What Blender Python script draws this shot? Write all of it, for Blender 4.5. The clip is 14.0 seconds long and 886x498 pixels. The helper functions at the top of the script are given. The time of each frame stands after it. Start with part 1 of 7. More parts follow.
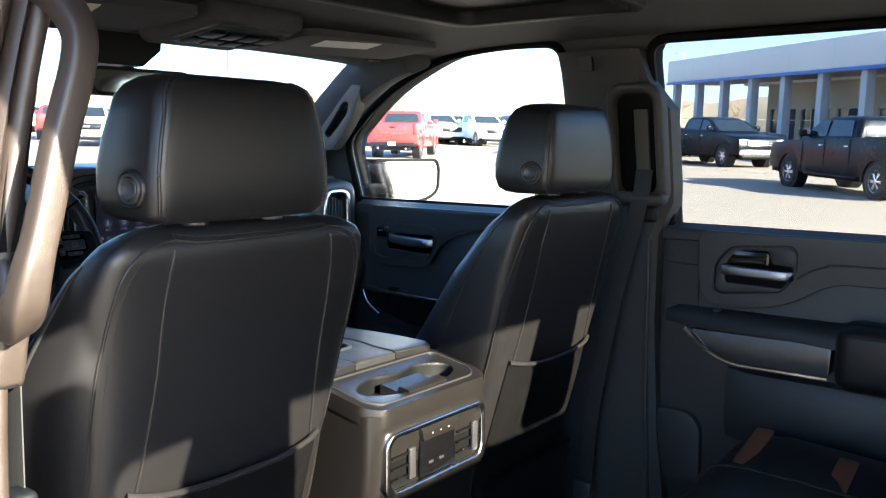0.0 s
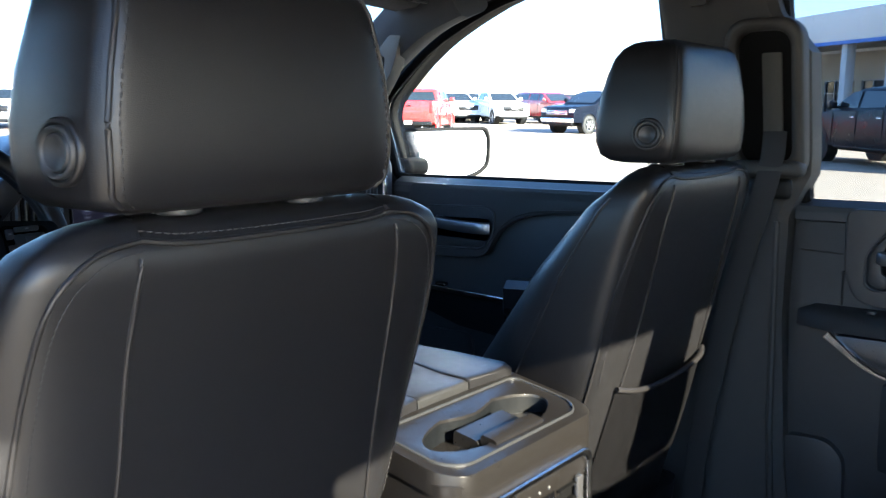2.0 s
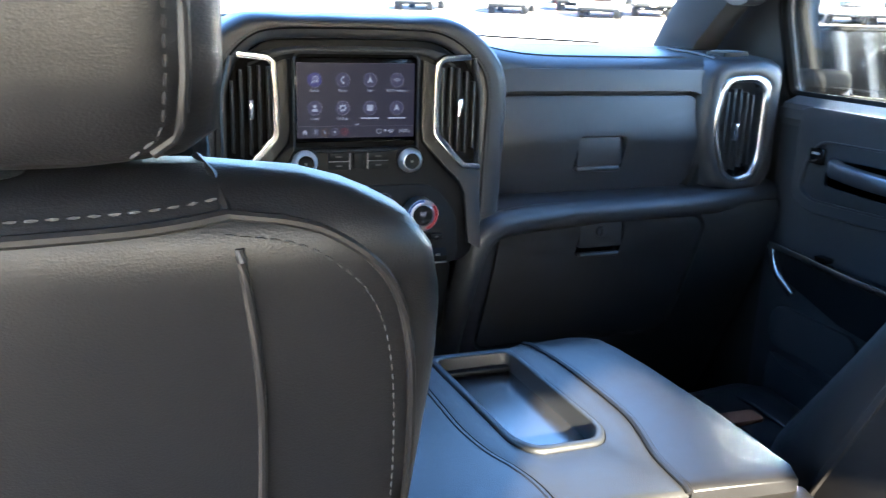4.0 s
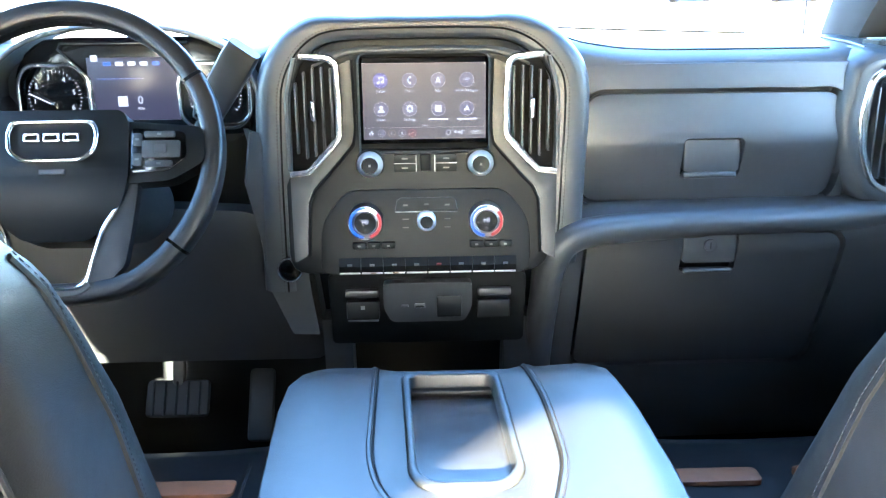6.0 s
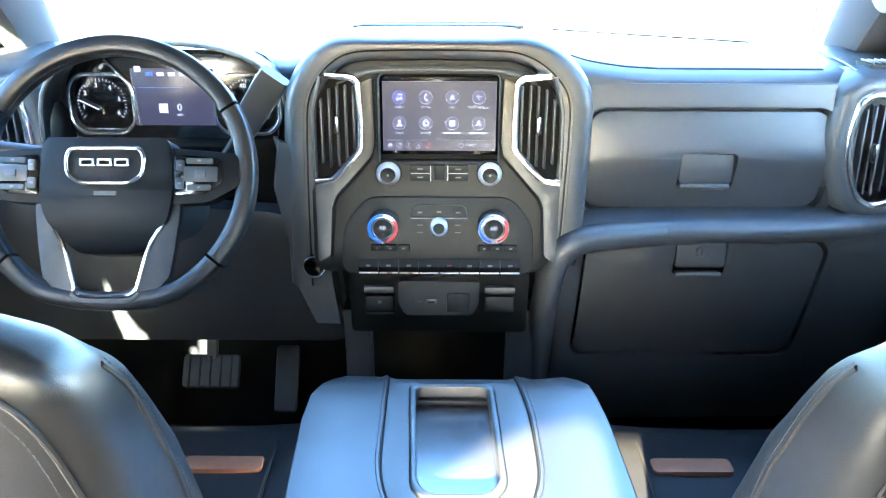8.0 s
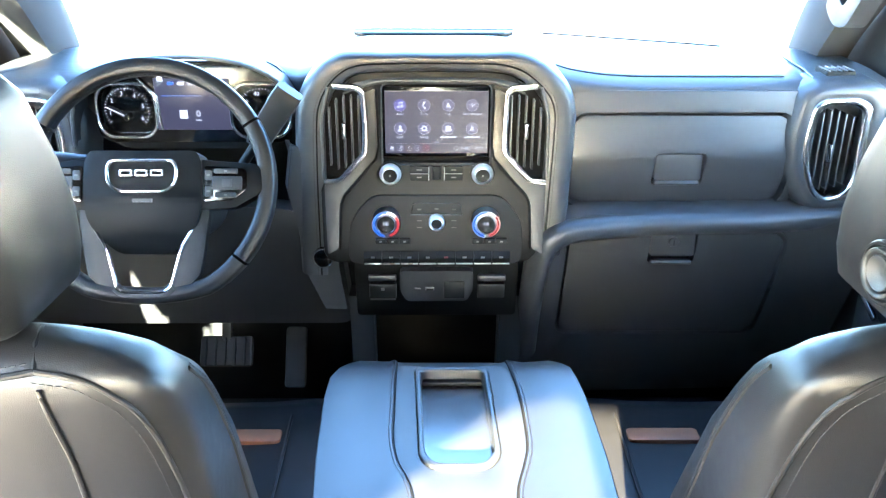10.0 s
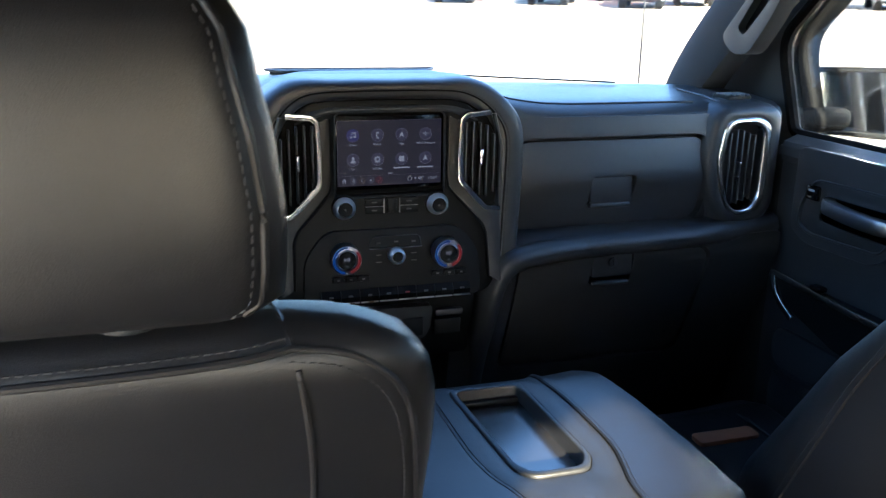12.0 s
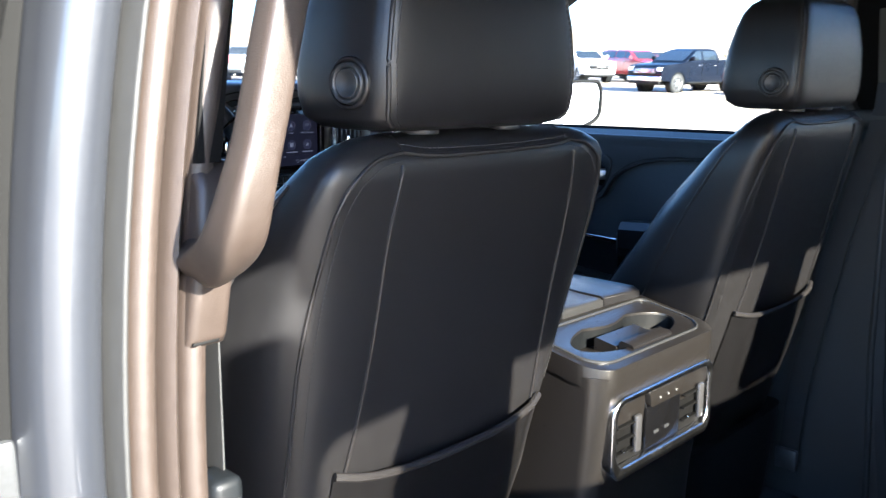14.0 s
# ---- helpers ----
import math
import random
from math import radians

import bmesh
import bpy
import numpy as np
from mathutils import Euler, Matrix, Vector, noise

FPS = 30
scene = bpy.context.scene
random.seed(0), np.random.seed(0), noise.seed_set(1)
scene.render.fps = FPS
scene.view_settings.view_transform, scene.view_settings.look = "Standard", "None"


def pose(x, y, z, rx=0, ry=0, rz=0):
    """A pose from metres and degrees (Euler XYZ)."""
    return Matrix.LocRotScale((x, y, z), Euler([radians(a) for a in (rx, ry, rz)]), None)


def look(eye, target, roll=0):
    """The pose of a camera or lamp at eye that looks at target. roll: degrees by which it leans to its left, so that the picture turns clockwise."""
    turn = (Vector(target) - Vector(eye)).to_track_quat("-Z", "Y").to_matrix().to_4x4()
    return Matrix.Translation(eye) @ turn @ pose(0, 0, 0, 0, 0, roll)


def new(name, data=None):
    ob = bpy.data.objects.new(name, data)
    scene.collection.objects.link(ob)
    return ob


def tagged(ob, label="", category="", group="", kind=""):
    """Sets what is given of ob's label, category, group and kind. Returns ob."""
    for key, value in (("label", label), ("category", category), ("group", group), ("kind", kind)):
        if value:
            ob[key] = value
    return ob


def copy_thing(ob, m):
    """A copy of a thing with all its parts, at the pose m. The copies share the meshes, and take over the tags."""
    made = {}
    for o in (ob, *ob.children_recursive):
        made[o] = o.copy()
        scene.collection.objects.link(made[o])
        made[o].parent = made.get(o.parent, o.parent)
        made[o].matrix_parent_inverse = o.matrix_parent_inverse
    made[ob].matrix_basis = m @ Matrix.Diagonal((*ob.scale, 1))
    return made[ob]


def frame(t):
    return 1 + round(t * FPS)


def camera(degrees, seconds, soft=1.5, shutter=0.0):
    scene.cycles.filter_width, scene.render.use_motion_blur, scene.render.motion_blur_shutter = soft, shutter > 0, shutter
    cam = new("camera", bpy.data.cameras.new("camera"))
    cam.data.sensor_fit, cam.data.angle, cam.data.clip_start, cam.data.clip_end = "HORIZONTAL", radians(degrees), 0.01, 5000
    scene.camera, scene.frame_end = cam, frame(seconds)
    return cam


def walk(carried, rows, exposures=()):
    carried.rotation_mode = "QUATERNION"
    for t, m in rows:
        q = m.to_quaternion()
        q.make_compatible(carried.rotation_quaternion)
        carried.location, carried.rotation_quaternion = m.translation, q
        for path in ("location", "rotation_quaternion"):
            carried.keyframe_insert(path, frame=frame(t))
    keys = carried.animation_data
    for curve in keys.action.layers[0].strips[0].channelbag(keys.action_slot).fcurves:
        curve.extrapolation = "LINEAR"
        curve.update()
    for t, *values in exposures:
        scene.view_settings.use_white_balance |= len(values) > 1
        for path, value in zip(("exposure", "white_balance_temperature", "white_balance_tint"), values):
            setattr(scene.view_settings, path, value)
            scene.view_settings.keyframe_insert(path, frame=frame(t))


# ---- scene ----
# ---------- camera and its way ----------
cam = camera(54.3, 14.0, soft=1.25, shutter=0.3)
PATH = [
    (0, (-1.154, -0.833, 1.617), (0.412, 0.386, 1.375), 0.45),
    (0.5, (-1.145, -0.840, 1.614), (0.410, 0.392, 1.359), 0.41),
    (1, (-1.111, -0.809, 1.602), (0.431, 0.437, 1.334), 0.24),
    (1.5, (-1.013, -0.666, 1.583), (0.530, 0.575, 1.298), -0.09),
    (2, (-0.866, -0.477, 1.579), (0.673, 0.767, 1.290), -0.33),
    (2.5, (-0.658, -0.314, 1.600), (0.830, 0.977, 1.257), 0.66),
    (3, (-0.540, -0.296, 1.689), (0.817, 1.087, 1.193), 1.92),
    (3.5, (-0.420, -0.243, 1.617), (0.659, 1.356, 1.087), 2.27),
    (4, (-0.309, -0.255, 1.574), (0.344, 1.558, 1.038), 1.82),
    (6.5, (0.008, -0.254, 1.577), (0.047, 1.666, 1.020), -0.41),
    (7, (0.009, -0.287, 1.632), (0.033, 1.622, 1.037), -0.06),
    (7.5, (0.007, -0.316, 1.673), (0.020, 1.585, 1.052), -0.01),
    (8, (0.010, -0.336, 1.708), (0.005, 1.542, 1.021), 0.25),
    (10.5, (-0.022, -0.466, 1.806), (0.028, 1.384, 1.046), 0.20),
    (11, (-0.108, -0.449, 1.772), (0.128, 1.417, 1.094), -0.09),
    (11.5, (-0.201, -0.438, 1.740), (0.182, 1.426, 1.124), -0.47),
    (12, (-0.330, -0.391, 1.688), (0.232, 1.445, 1.130), 0.96),
    (12.5, (-0.459, -0.332, 1.629), (0.431, 1.375, 1.087), 2.71),
    (13, (-0.654, -0.341, 1.636), (0.568, 1.162, 1.139), 1.93),
    (13.5, (-0.865, -0.421, 1.605), (0.417, 1.038, 1.126), 1.73),
    (14, (-1.078, -0.520, 1.563), (0.329, 0.849, 1.181), 0.03),
]
EXPOSURES = [(0.0, 4.05, 5300, 9), (2.0, 4.15, 5100, 8), (2.6, 4.25, 5100, 8), (3.5, 4.45, 5100, 8), (4.0, 5.45, 5250, 8), (4.8, 6.45, 5600, 6),
             (6.5, 7.45, 5380, 2), (8.0, 7.45, 5400, 2), (10.5, 7.30, 5550, 4), (11.0, 6.95, 5500, 5), (11.5, 5.65, 5450, 7), (12.0, 4.50, 5350, 8), (12.6, 4.50, 5250, 9), (13.5, 4.50, 5050, 11), (14.0, 4.20, 5000, 11)]
walk(cam, [(t, look(eye, target, roll)) for t, eye, target, roll in PATH], EXPOSURES)

# ---------- frame of the outdoors: the truck stands with a slight rake on the lot ----------
OUT = Euler((radians(1.63), radians(-0.89), 0)).to_matrix().to_4x4()

# ---------- world, sun ----------
world = bpy.data.worlds.new("sky_world")
scene.world = world
world.use_nodes = True
wn = world.node_tree.nodes
sky = wn.new("ShaderNodeTexSky")
sky.sky_type = "NISHITA"
sky.sun_disc = False
SUN_EL, SUN_AZ = 21.5, 187.0          # degrees; azimuth clockwise from +y of where the sun stands
sky.sun_elevation = radians(SUN_EL)
sky.sun_rotation = radians(SUN_AZ)
sky.air_density, sky.dust_density, sky.ozone_density = 1.0, 1.3, 2.4
world.node_tree.links.new(sky.outputs[0], wn["Background"].inputs[0])
wn["Background"].inputs[1].default_value = 0.058
sun_dir = Vector((math.sin(radians(SUN_AZ)) * math.cos(radians(SUN_EL)), math.cos(radians(SUN_AZ)) * math.cos(radians(SUN_EL)), math.sin(radians(SUN_EL))))
sun = new("sun", bpy.data.lights.new("sun", "SUN"))
sun.data.energy, sun.data.angle, sun.data.color = 5.0, radians(0.6), (1.0, 0.82, 0.55)
sun.matrix_world = look(sun_dir * 50, (0, 0, 0))

# ---------- materials ----------
def mat(name, col, rough=0.5, metal=0.0, var=0.15, scale=40.0, bump=0.0, bscale=300.0, btype="noise", spec=0.5, coat=0.0, emit=0.0, big=2.5, sheen=0.0):
    """Procedural surface: two scales of colour change, roughness change and fine relief."""
    m = bpy.data.materials.new(name)
    m.use_nodes = True
    n, l = m.node_tree.nodes, m.node_tree.links
    b = n["Principled BSDF"]
    tc = n.new("ShaderNodeTexCoord")
    n1 = n.new("ShaderNodeTexNoise"); n1.inputs["Scale"].default_value = scale; n1.inputs["Detail"].default_value = 6
    n2 = n.new("ShaderNodeTexNoise"); n2.inputs["Scale"].default_value = big; n2.inputs["Detail"].default_value = 3
    for q in (n1, n2):
        l.new(tc.outputs["Object"], q.inputs["Vector"])
    ad = n.new("ShaderNodeMath"); ad.operation = "ADD"
    l.new(n1.outputs["Fac"], ad.inputs[0]); l.new(n2.outputs["Fac"], ad.inputs[1])
    mr = n.new("ShaderNodeMapRange")
    mr.inputs["From Min"].default_value, mr.inputs["From Max"].default_value = 0.6, 1.4
    mr.inputs["To Min"].default_value, mr.inputs["To Max"].default_value = 1 - var, 1 + var
    l.new(ad.outputs[0], mr.inputs["Value"])
    mx = n.new("ShaderNodeVectorMath"); mx.operation = "SCALE"
    mx.inputs[0].default_value = col[:3]
    l.new(mr.outputs[0], mx.inputs["Scale"])
    l.new(mx.outputs[0], b.inputs["Base Color"])
    rr = n.new("ShaderNodeMapRange")
    rr.inputs["From Min"].default_value, rr.inputs["From Max"].default_value = 0.6, 1.4
    rr.inputs["To Min"].default_value, rr.inputs["To Max"].default_value = max(0.02, rough - 0.06), min(1, rough + 0.06)
    l.new(ad.outputs[0], rr.inputs["Value"]); l.new(rr.outputs[0], b.inputs["Roughness"])
    b.inputs["Metallic"].default_value = metal
    b.inputs["Specular IOR Level"].default_value = spec
    if coat:
        b.inputs["Coat Weight"].default_value = coat; b.inputs["Coat Roughness"].default_value = 0.05
    if sheen:
        b.inputs["Sheen Weight"].default_value = sheen
    if bump:
        if btype == "voronoi":
            t = n.new("ShaderNodeTexVoronoi"); t.inputs["Scale"].default_value = bscale; o = t.outputs["Distance"]
        else:
            t = n.new("ShaderNodeTexNoise"); t.inputs["Scale"].default_value = bscale; t.inputs["Detail"].default_value = 4; o = t.outputs["Fac"]
        l.new(tc.outputs["Object"], t.inputs["Vector"])
        bp = n.new("ShaderNodeBump"); bp.inputs["Strength"].default_value = bump; bp.inputs["Distance"].default_value = 0.0007
        l.new(o, bp.inputs["Height"]); l.new(bp.outputs[0], b.inputs["Normal"])
    if emit:
        b.inputs["Emission Color"].default_value = (*col[:3], 1); b.inputs["Emission Strength"].default_value = emit
    return m

def glass(name, tint, gloss=1.0):
    m = bpy.data.materials.new(name)
    m.use_nodes = True
    n, l = m.node_tree.nodes, m.node_tree.links
    n.remove(n["Principled BSDF"])
    tr = n.new("ShaderNodeBsdfTransparent"); tr.inputs[0].default_value = (*tint, 1)
    gl = n.new("ShaderNodeBsdfGlossy"); gl.inputs["Roughness"].default_value = 0.02
    fr = n.new("ShaderNodeFresnel"); fr.inputs[0].default_value = 1.45
    k = n.new("ShaderNodeMath"); k.operation = "MULTIPLY"; k.inputs[1].default_value = gloss
    mix = n.new("ShaderNodeMixShader")
    l.new(fr.outputs[0], k.inputs[0]); l.new(k.outputs[0], mix.inputs[0])
    l.new(tr.outputs[0], mix.inputs[1]); l.new(gl.outputs[0], mix.inputs[2])
    l.new(mix.outputs[0], n["Material Output"].inputs[0])
    return m

def glow(name, col, strength):
    m = bpy.data.materials.new(name)
    m.use_nodes = True
    b = m.node_tree.nodes["Principled BSDF"]
    b.inputs["Base Color"].default_value = (0.004, 0.004, 0.005, 1); b.inputs["Roughness"].default_value = 0.3; b.inputs["Specular IOR Level"].default_value = 0.2
    b.inputs["Emission Color"].default_value = (*col, 1); b.inputs["Emission Strength"].default_value = strength * 0.5
    return m

M = {}
M["leather"] = mat("black_leather", (0.0110, 0.0107, 0.0113), 0.36, var=0.16, scale=90, bump=0.16, bscale=1100, btype="voronoi", spec=0.45)
M["perf"] = mat("perforated_leather", (0.020, 0.020, 0.020), 0.40, var=0.10, scale=60, bump=0.22, bscale=1000, btype="voronoi")
M["cloth"] = mat("black_textile", (0.02, 0.02, 0.022), 0.85, var=0.2, scale=200, bump=0.6, bscale=900)
M["cognac"] = mat("cognac_leather", (0.22, 0.085, 0.038), 0.5, var=0.2, scale=80, bump=0.4, bscale=600, btype="voronoi")
M["thread"] = mat("grey_thread", (0.036, 0.034, 0.034), 0.8, var=0.2, scale=400)
M["dark_thread"] = mat("black_thread", (0.012, 0.011, 0.012), 0.6, var=0.2, scale=400)
M["cord"] = mat("black_piping", (0.015, 0.014, 0.014), 0.42, var=0.15, scale=200, spec=0.4)
M["dash"] = mat("soft_dash_skin", (0.031, 0.033, 0.036), 0.40, var=0.12, scale=120, bump=0.15, bscale=1400, btype="voronoi", spec=0.55)
M["plastic"] = mat("black_grained_plastic", (0.022, 0.0235, 0.0255), 0.42, var=0.14, scale=140, bump=0.35, bscale=900, spec=0.55)
M["stack"] = mat("satin_black_stack", (0.0032, 0.0042, 0.0052), 0.44, var=0.1, scale=140, bump=0.12, bscale=1200, spec=0.14)
M["plastic_dark"] = mat("dark_plastic", (0.0042, 0.0050, 0.0058), 0.5, var=0.15, scale=100, bump=0.2, bscale=700, spec=0.2)
M["gloss"] = mat("gloss_black", (0.004, 0.004, 0.0045), 0.14, var=0.1, scale=50)
M["brushed"] = mat("brushed_grey_inlay", (0.11, 0.11, 0.115), 0.32, metal=0.7, var=0.15, scale=300, bump=0.1, bscale=1200)
M["slate"] = mat("slate_satin_trim", (0.075, 0.077, 0.08), 0.34, metal=0.6, var=0.12, scale=260, bump=0.1, bscale=900)
M["chrome"] = mat("satin_chrome", (0.78, 0.79, 0.81), 0.2, metal=1.0, var=0.05, scale=60)
M["silver"] = mat("silver_plated_plastic", (0.80, 0.81, 0.83), 0.42, metal=0.85, var=0.05, scale=60)
M["cheek"] = mat("soft_black_cheek", (0.0120, 0.0132, 0.0150), 0.38, var=0.12, scale=120, bump=0.15, bscale=1400, btype="voronoi", spec=0.42)
M["satin"] = mat("dull_satin_metal", (0.36, 0.37, 0.40), 0.33, metal=1.0, var=0.06, scale=60)
M["bright"] = mat("bright_chrome", (0.86, 0.87, 0.88), 0.09, metal=1.0, var=0.04, scale=40)
# near-black: paints the shade in gaps and vent depths; also on seals and frames
M["void"] = mat("gap_shade_and_trim_black", (0.0025, 0.0025, 0.0025), 0.7, var=0.1, scale=60, spec=0.12)
M["rubber"] = mat("rubber_seal", (0.014, 0.014, 0.014), 0.65, var=0.2, scale=90, bump=0.2, bscale=500)
M["headliner"] = mat("dark_headliner_fabric", (0.042, 0.043, 0.045), 0.95, var=0.12, scale=160, bump=0.5, bscale=900)
M["pillar"] = mat("dark_pillar_trim", (0.0240, 0.0176, 0.0140), 0.46, var=0.12, scale=120, bump=0.35, bscale=700)
M["trim"] = mat("charcoal_trim", (0.030, 0.0285, 0.026), 0.6, var=0.12, scale=120, bump=0.35, bscale=700)
M["carpet"] = mat("black_carpet", (0.055, 0.056, 0.058), 0.98, var=0.35, scale=240, bump=0.9, bscale=700)
M["console"] = mat("dark_console_plastic", (0.0105, 0.0094, 0.0085), 0.33, var=0.14, scale=150, bump=0.35, bscale=800, spec=0.7)
M["paint"] = mat("silver_metallic_paint", (0.030, 0.0325, 0.040), 0.38, metal=0.5, var=0.05, scale=300, coat=0.8)
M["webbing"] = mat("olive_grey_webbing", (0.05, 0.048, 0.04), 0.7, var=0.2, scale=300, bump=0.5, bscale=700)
M["belt"] = mat("seat_belt_webbing", (0.012, 0.012, 0.012), 0.7, var=0.2, scale=300, bump=0.6, bscale=600)
M["glass"] = glass("clear_glass", (0.92, 0.94, 0.94), 0.4)
M["back_tint"] = glass("smoked_rear_glass", (0.71, 0.695, 0.67), 0.3)
M["tint"] = glass("tinted_privacy_glass", (0.58, 0.60, 0.61), 0.25)
M["mirror"] = mat("mirror_glass", (0.88, 0.89, 0.90), 0.03, metal=1.0, var=0.01, scale=5)
M["tray"] = mat("smooth_rubber_mat", (0.018, 0.018, 0.019), 0.24, var=0.1, scale=60, spec=0.8)
M["label"] = mat("pale_label", (0.55, 0.53, 0.48), 0.7, var=0.1, scale=60)
M["inkg"] = mat("grey_print", (0.13, 0.13, 0.125), 0.7, var=0.1)
M["screen"] = glow("lit_display", (0.0011, 0.0010, 0.0017), 1.0)
M["icon"] = glow("display_icons", (0.016, 0.0158, 0.0185), 1.0)
M["icon_dim"] = glow("dim_display_rings", (0.0060, 0.0056, 0.0080), 1.0)
M["icon_violet"] = glow("violet_display_ring", (0.0028, 0.0027, 0.0090), 1.0)
M["icon_violet_disc"] = glow("violet_display_disc", (0.0019, 0.0018, 0.0062), 1.0)
M["icon_blue"] = glow("blue_light", (0.0006, 0.0030, 0.0140), 1.0)
M["icon_red"] = glow("red_light", (0.0115, 0.0008, 0.0009), 1.0)
M["icon_amber"] = glow("amber_light", (0.0065, 0.0032, 0.0009), 1.0)
M["icon_disc"] = glow("icon_disc", (0.0023, 0.0021, 0.0037), 1.0)
M["dull_red"] = mat("dull_red_print", (0.16, 0.02, 0.02), 0.6, var=0.1)
M["print"] = mat("white_print", (0.5, 0.5, 0.5), 0.6, var=0.05)
# outdoors
M["lot"] = mat("worn_concrete_lot", (0.235, 0.197, 0.152), 0.9, var=0.14, scale=3.0, big=0.12, bump=0.3, bscale=40)
M["tar"] = mat("tar_joint", (0.16, 0.14, 0.12), 0.9, var=0.3, scale=6)
M["facade"] = mat("grey_fascia_panel", (0.62, 0.585, 0.54), 0.6, var=0.07, scale=2, big=0.3)
M["bluestrip"] = mat("blue_fascia_strip", (0.02, 0.10, 0.42), 0.5, var=0.1, scale=3)
M["stucco"] = mat("tan_stucco_wall", (0.36, 0.30, 0.22), 0.9, var=0.12, scale=4, big=0.4, bump=0.3, bscale=30)
M["column"] = mat("grey_column", (0.42, 0.43, 0.45), 0.7, var=0.1, scale=3, big=0.5)
M["farwall"] = mat("dry_bank_soil", (0.20, 0.165, 0.115), 0.95, var=0.14, scale=0.4, big=0.06)
M["winglass"] = mat("dark_window_glass", (0.025, 0.03, 0.035), 0.08, var=0.1, scale=1)
M["alu"] = mat("aluminium_frame", (0.3, 0.3, 0.31), 0.4, metal=0.8, var=0.08, scale=10)
M["bark"] = mat("grey_bark", (0.16, 0.12, 0.085), 0.9, var=0.3, scale=12, bump=0.5, bscale=40)
M["leaf"] = mat("olive_foliage", (0.11, 0.10, 0.035), 0.8, var=0.4, scale=8)
M["dryleaf"] = mat("dry_twigs", (0.26, 0.17, 0.09), 0.9, var=0.3, scale=8)
M["pole"] = mat("galvanised_pole", (0.35, 0.35, 0.35), 0.5, metal=0.6, var=0.1, scale=8)
M["white"] = mat("white_car_paint", (0.62, 0.64, 0.67), 0.25, var=0.04, scale=10, coat=0.6)
M["red"] = mat("red_car_paint", (0.55, 0.022, 0.018), 0.25, var=0.05, scale=10, coat=0.7)
M["maroon"] = mat("dark_red_car_paint", (0.20, 0.018, 0.022), 0.25, var=0.05, scale=10, coat=0.7)
M["black"] = mat("black_car_paint", (0.003, 0.0045, 0.009), 0.30, var=0.08, scale=10, spec=0.14)
M["greycar"] = mat("grey_car_paint", (0.16, 0.18, 0.21), 0.28, metal=0.4, var=0.05, scale=10, coat=0.7)
M["tyre"] = mat("tyre_rubber", (0.018, 0.018, 0.018), 0.85, var=0.2, scale=30)
M["alloy"] = mat("alloy_wheel", (0.55, 0.55, 0.56), 0.28, metal=0.9, var=0.06, scale=20)
M["carglass"] = mat("dark_car_glass", (0.012, 0.016, 0.02), 0.06, var=0.05, scale=4)
M["lamp"] = mat("clear_headlamp", (0.65, 0.67, 0.7), 0.12, var=0.05, scale=20)
M["taillamp"] = mat("red_tail_lamp", (0.35, 0.012, 0.012), 0.2, var=0.05, scale=20, coat=0.5)

# ---------- mesh helpers ----------
def thing(name, label="", category="", group="", kind="", loc=(0, 0, 0)):
    ob = new(name)
    ob.location = loc
    return tagged(ob, label, category, group, kind)

def base(ob):
    p = Vector()
    while ob:
        p += ob.location
        ob = ob.parent
    return p

def part(name, bm, material, parent=None, label="", smooth=35):
    me = bpy.data.meshes.new(name)
    bm.transform(Matrix.Translation(-base(parent)))
    bmesh.ops.recalc_face_normals(bm, faces=bm.faces[:])
    bm.to_mesh(me); bm.free()
    me.materials.append(material)
    if smooth:
        for p in me.polygons:
            p.use_smooth = True
        me.set_sharp_from_angle(angle=radians(smooth))
    ob = new(name, me)
    if parent:
        ob.parent = parent
        ob.matrix_parent_inverse = Matrix.Identity(4)
    if label:
        ob["label"] = label
    return ob

def bev(bm, offset, seg=2, ang=30, edges=None):
    es = edges or [e for e in bm.edges if len(e.link_faces) == 2 and e.calc_face_angle(0) > radians(ang)]
    if es and offset > 0:
        bmesh.ops.bevel(bm, geom=es, offset=offset, segments=seg, profile=0.5, affect="EDGES", clamp_overlap=True)
    return bm

def box(c, s, b=0.0, seg=2, rot=None, bm=None):
    """A box centred at c of size s with rounded edges; rot: Euler degrees."""
    t = bmesh.new()
    bmesh.ops.create_cube(t, size=1)
    for v in t.verts:
        v.co = Vector((v.co.x * s[0], v.co.y * s[1], v.co.z * s[2]))
    bev(t, min(b, 0.49 * min(s)), seg)
    m = Matrix.Translation(c) @ (Euler([radians(a) for a in rot]).to_matrix().to_4x4() if rot else Matrix.Identity(4))
    t.transform(m)
    return join(bm, t)

def join(bm, t):
    if bm is None:
        return t
    me = bpy.data.meshes.new("tmp"); t.to_mesh(me); t.free()
    bm.from_mesh(me); bpy.data.meshes.remove(me)
    return bm

def cyl(c, r, h, axis="z", seg=24, b=0.0, r2=None, bm=None, rot=None):
    t = bmesh.new()
    bmesh.ops.create_cone(t, cap_ends=True, segments=seg, radius1=r, radius2=r if r2 is None else r2, depth=h)
    if b:
        bev(t, b, 2, 60)
    m = {"z": Matrix.Identity(4), "y": Matrix.Rotation(radians(90), 4, "X"), "x": Matrix.Rotation(radians(90), 4, "Y")}[axis]
    r_ = Euler([radians(a) for a in rot]).to_matrix().to_4x4() if rot else Matrix.Identity(4)
    t.transform(Matrix.Translation(c) @ r_ @ m)
    return join(bm, t)

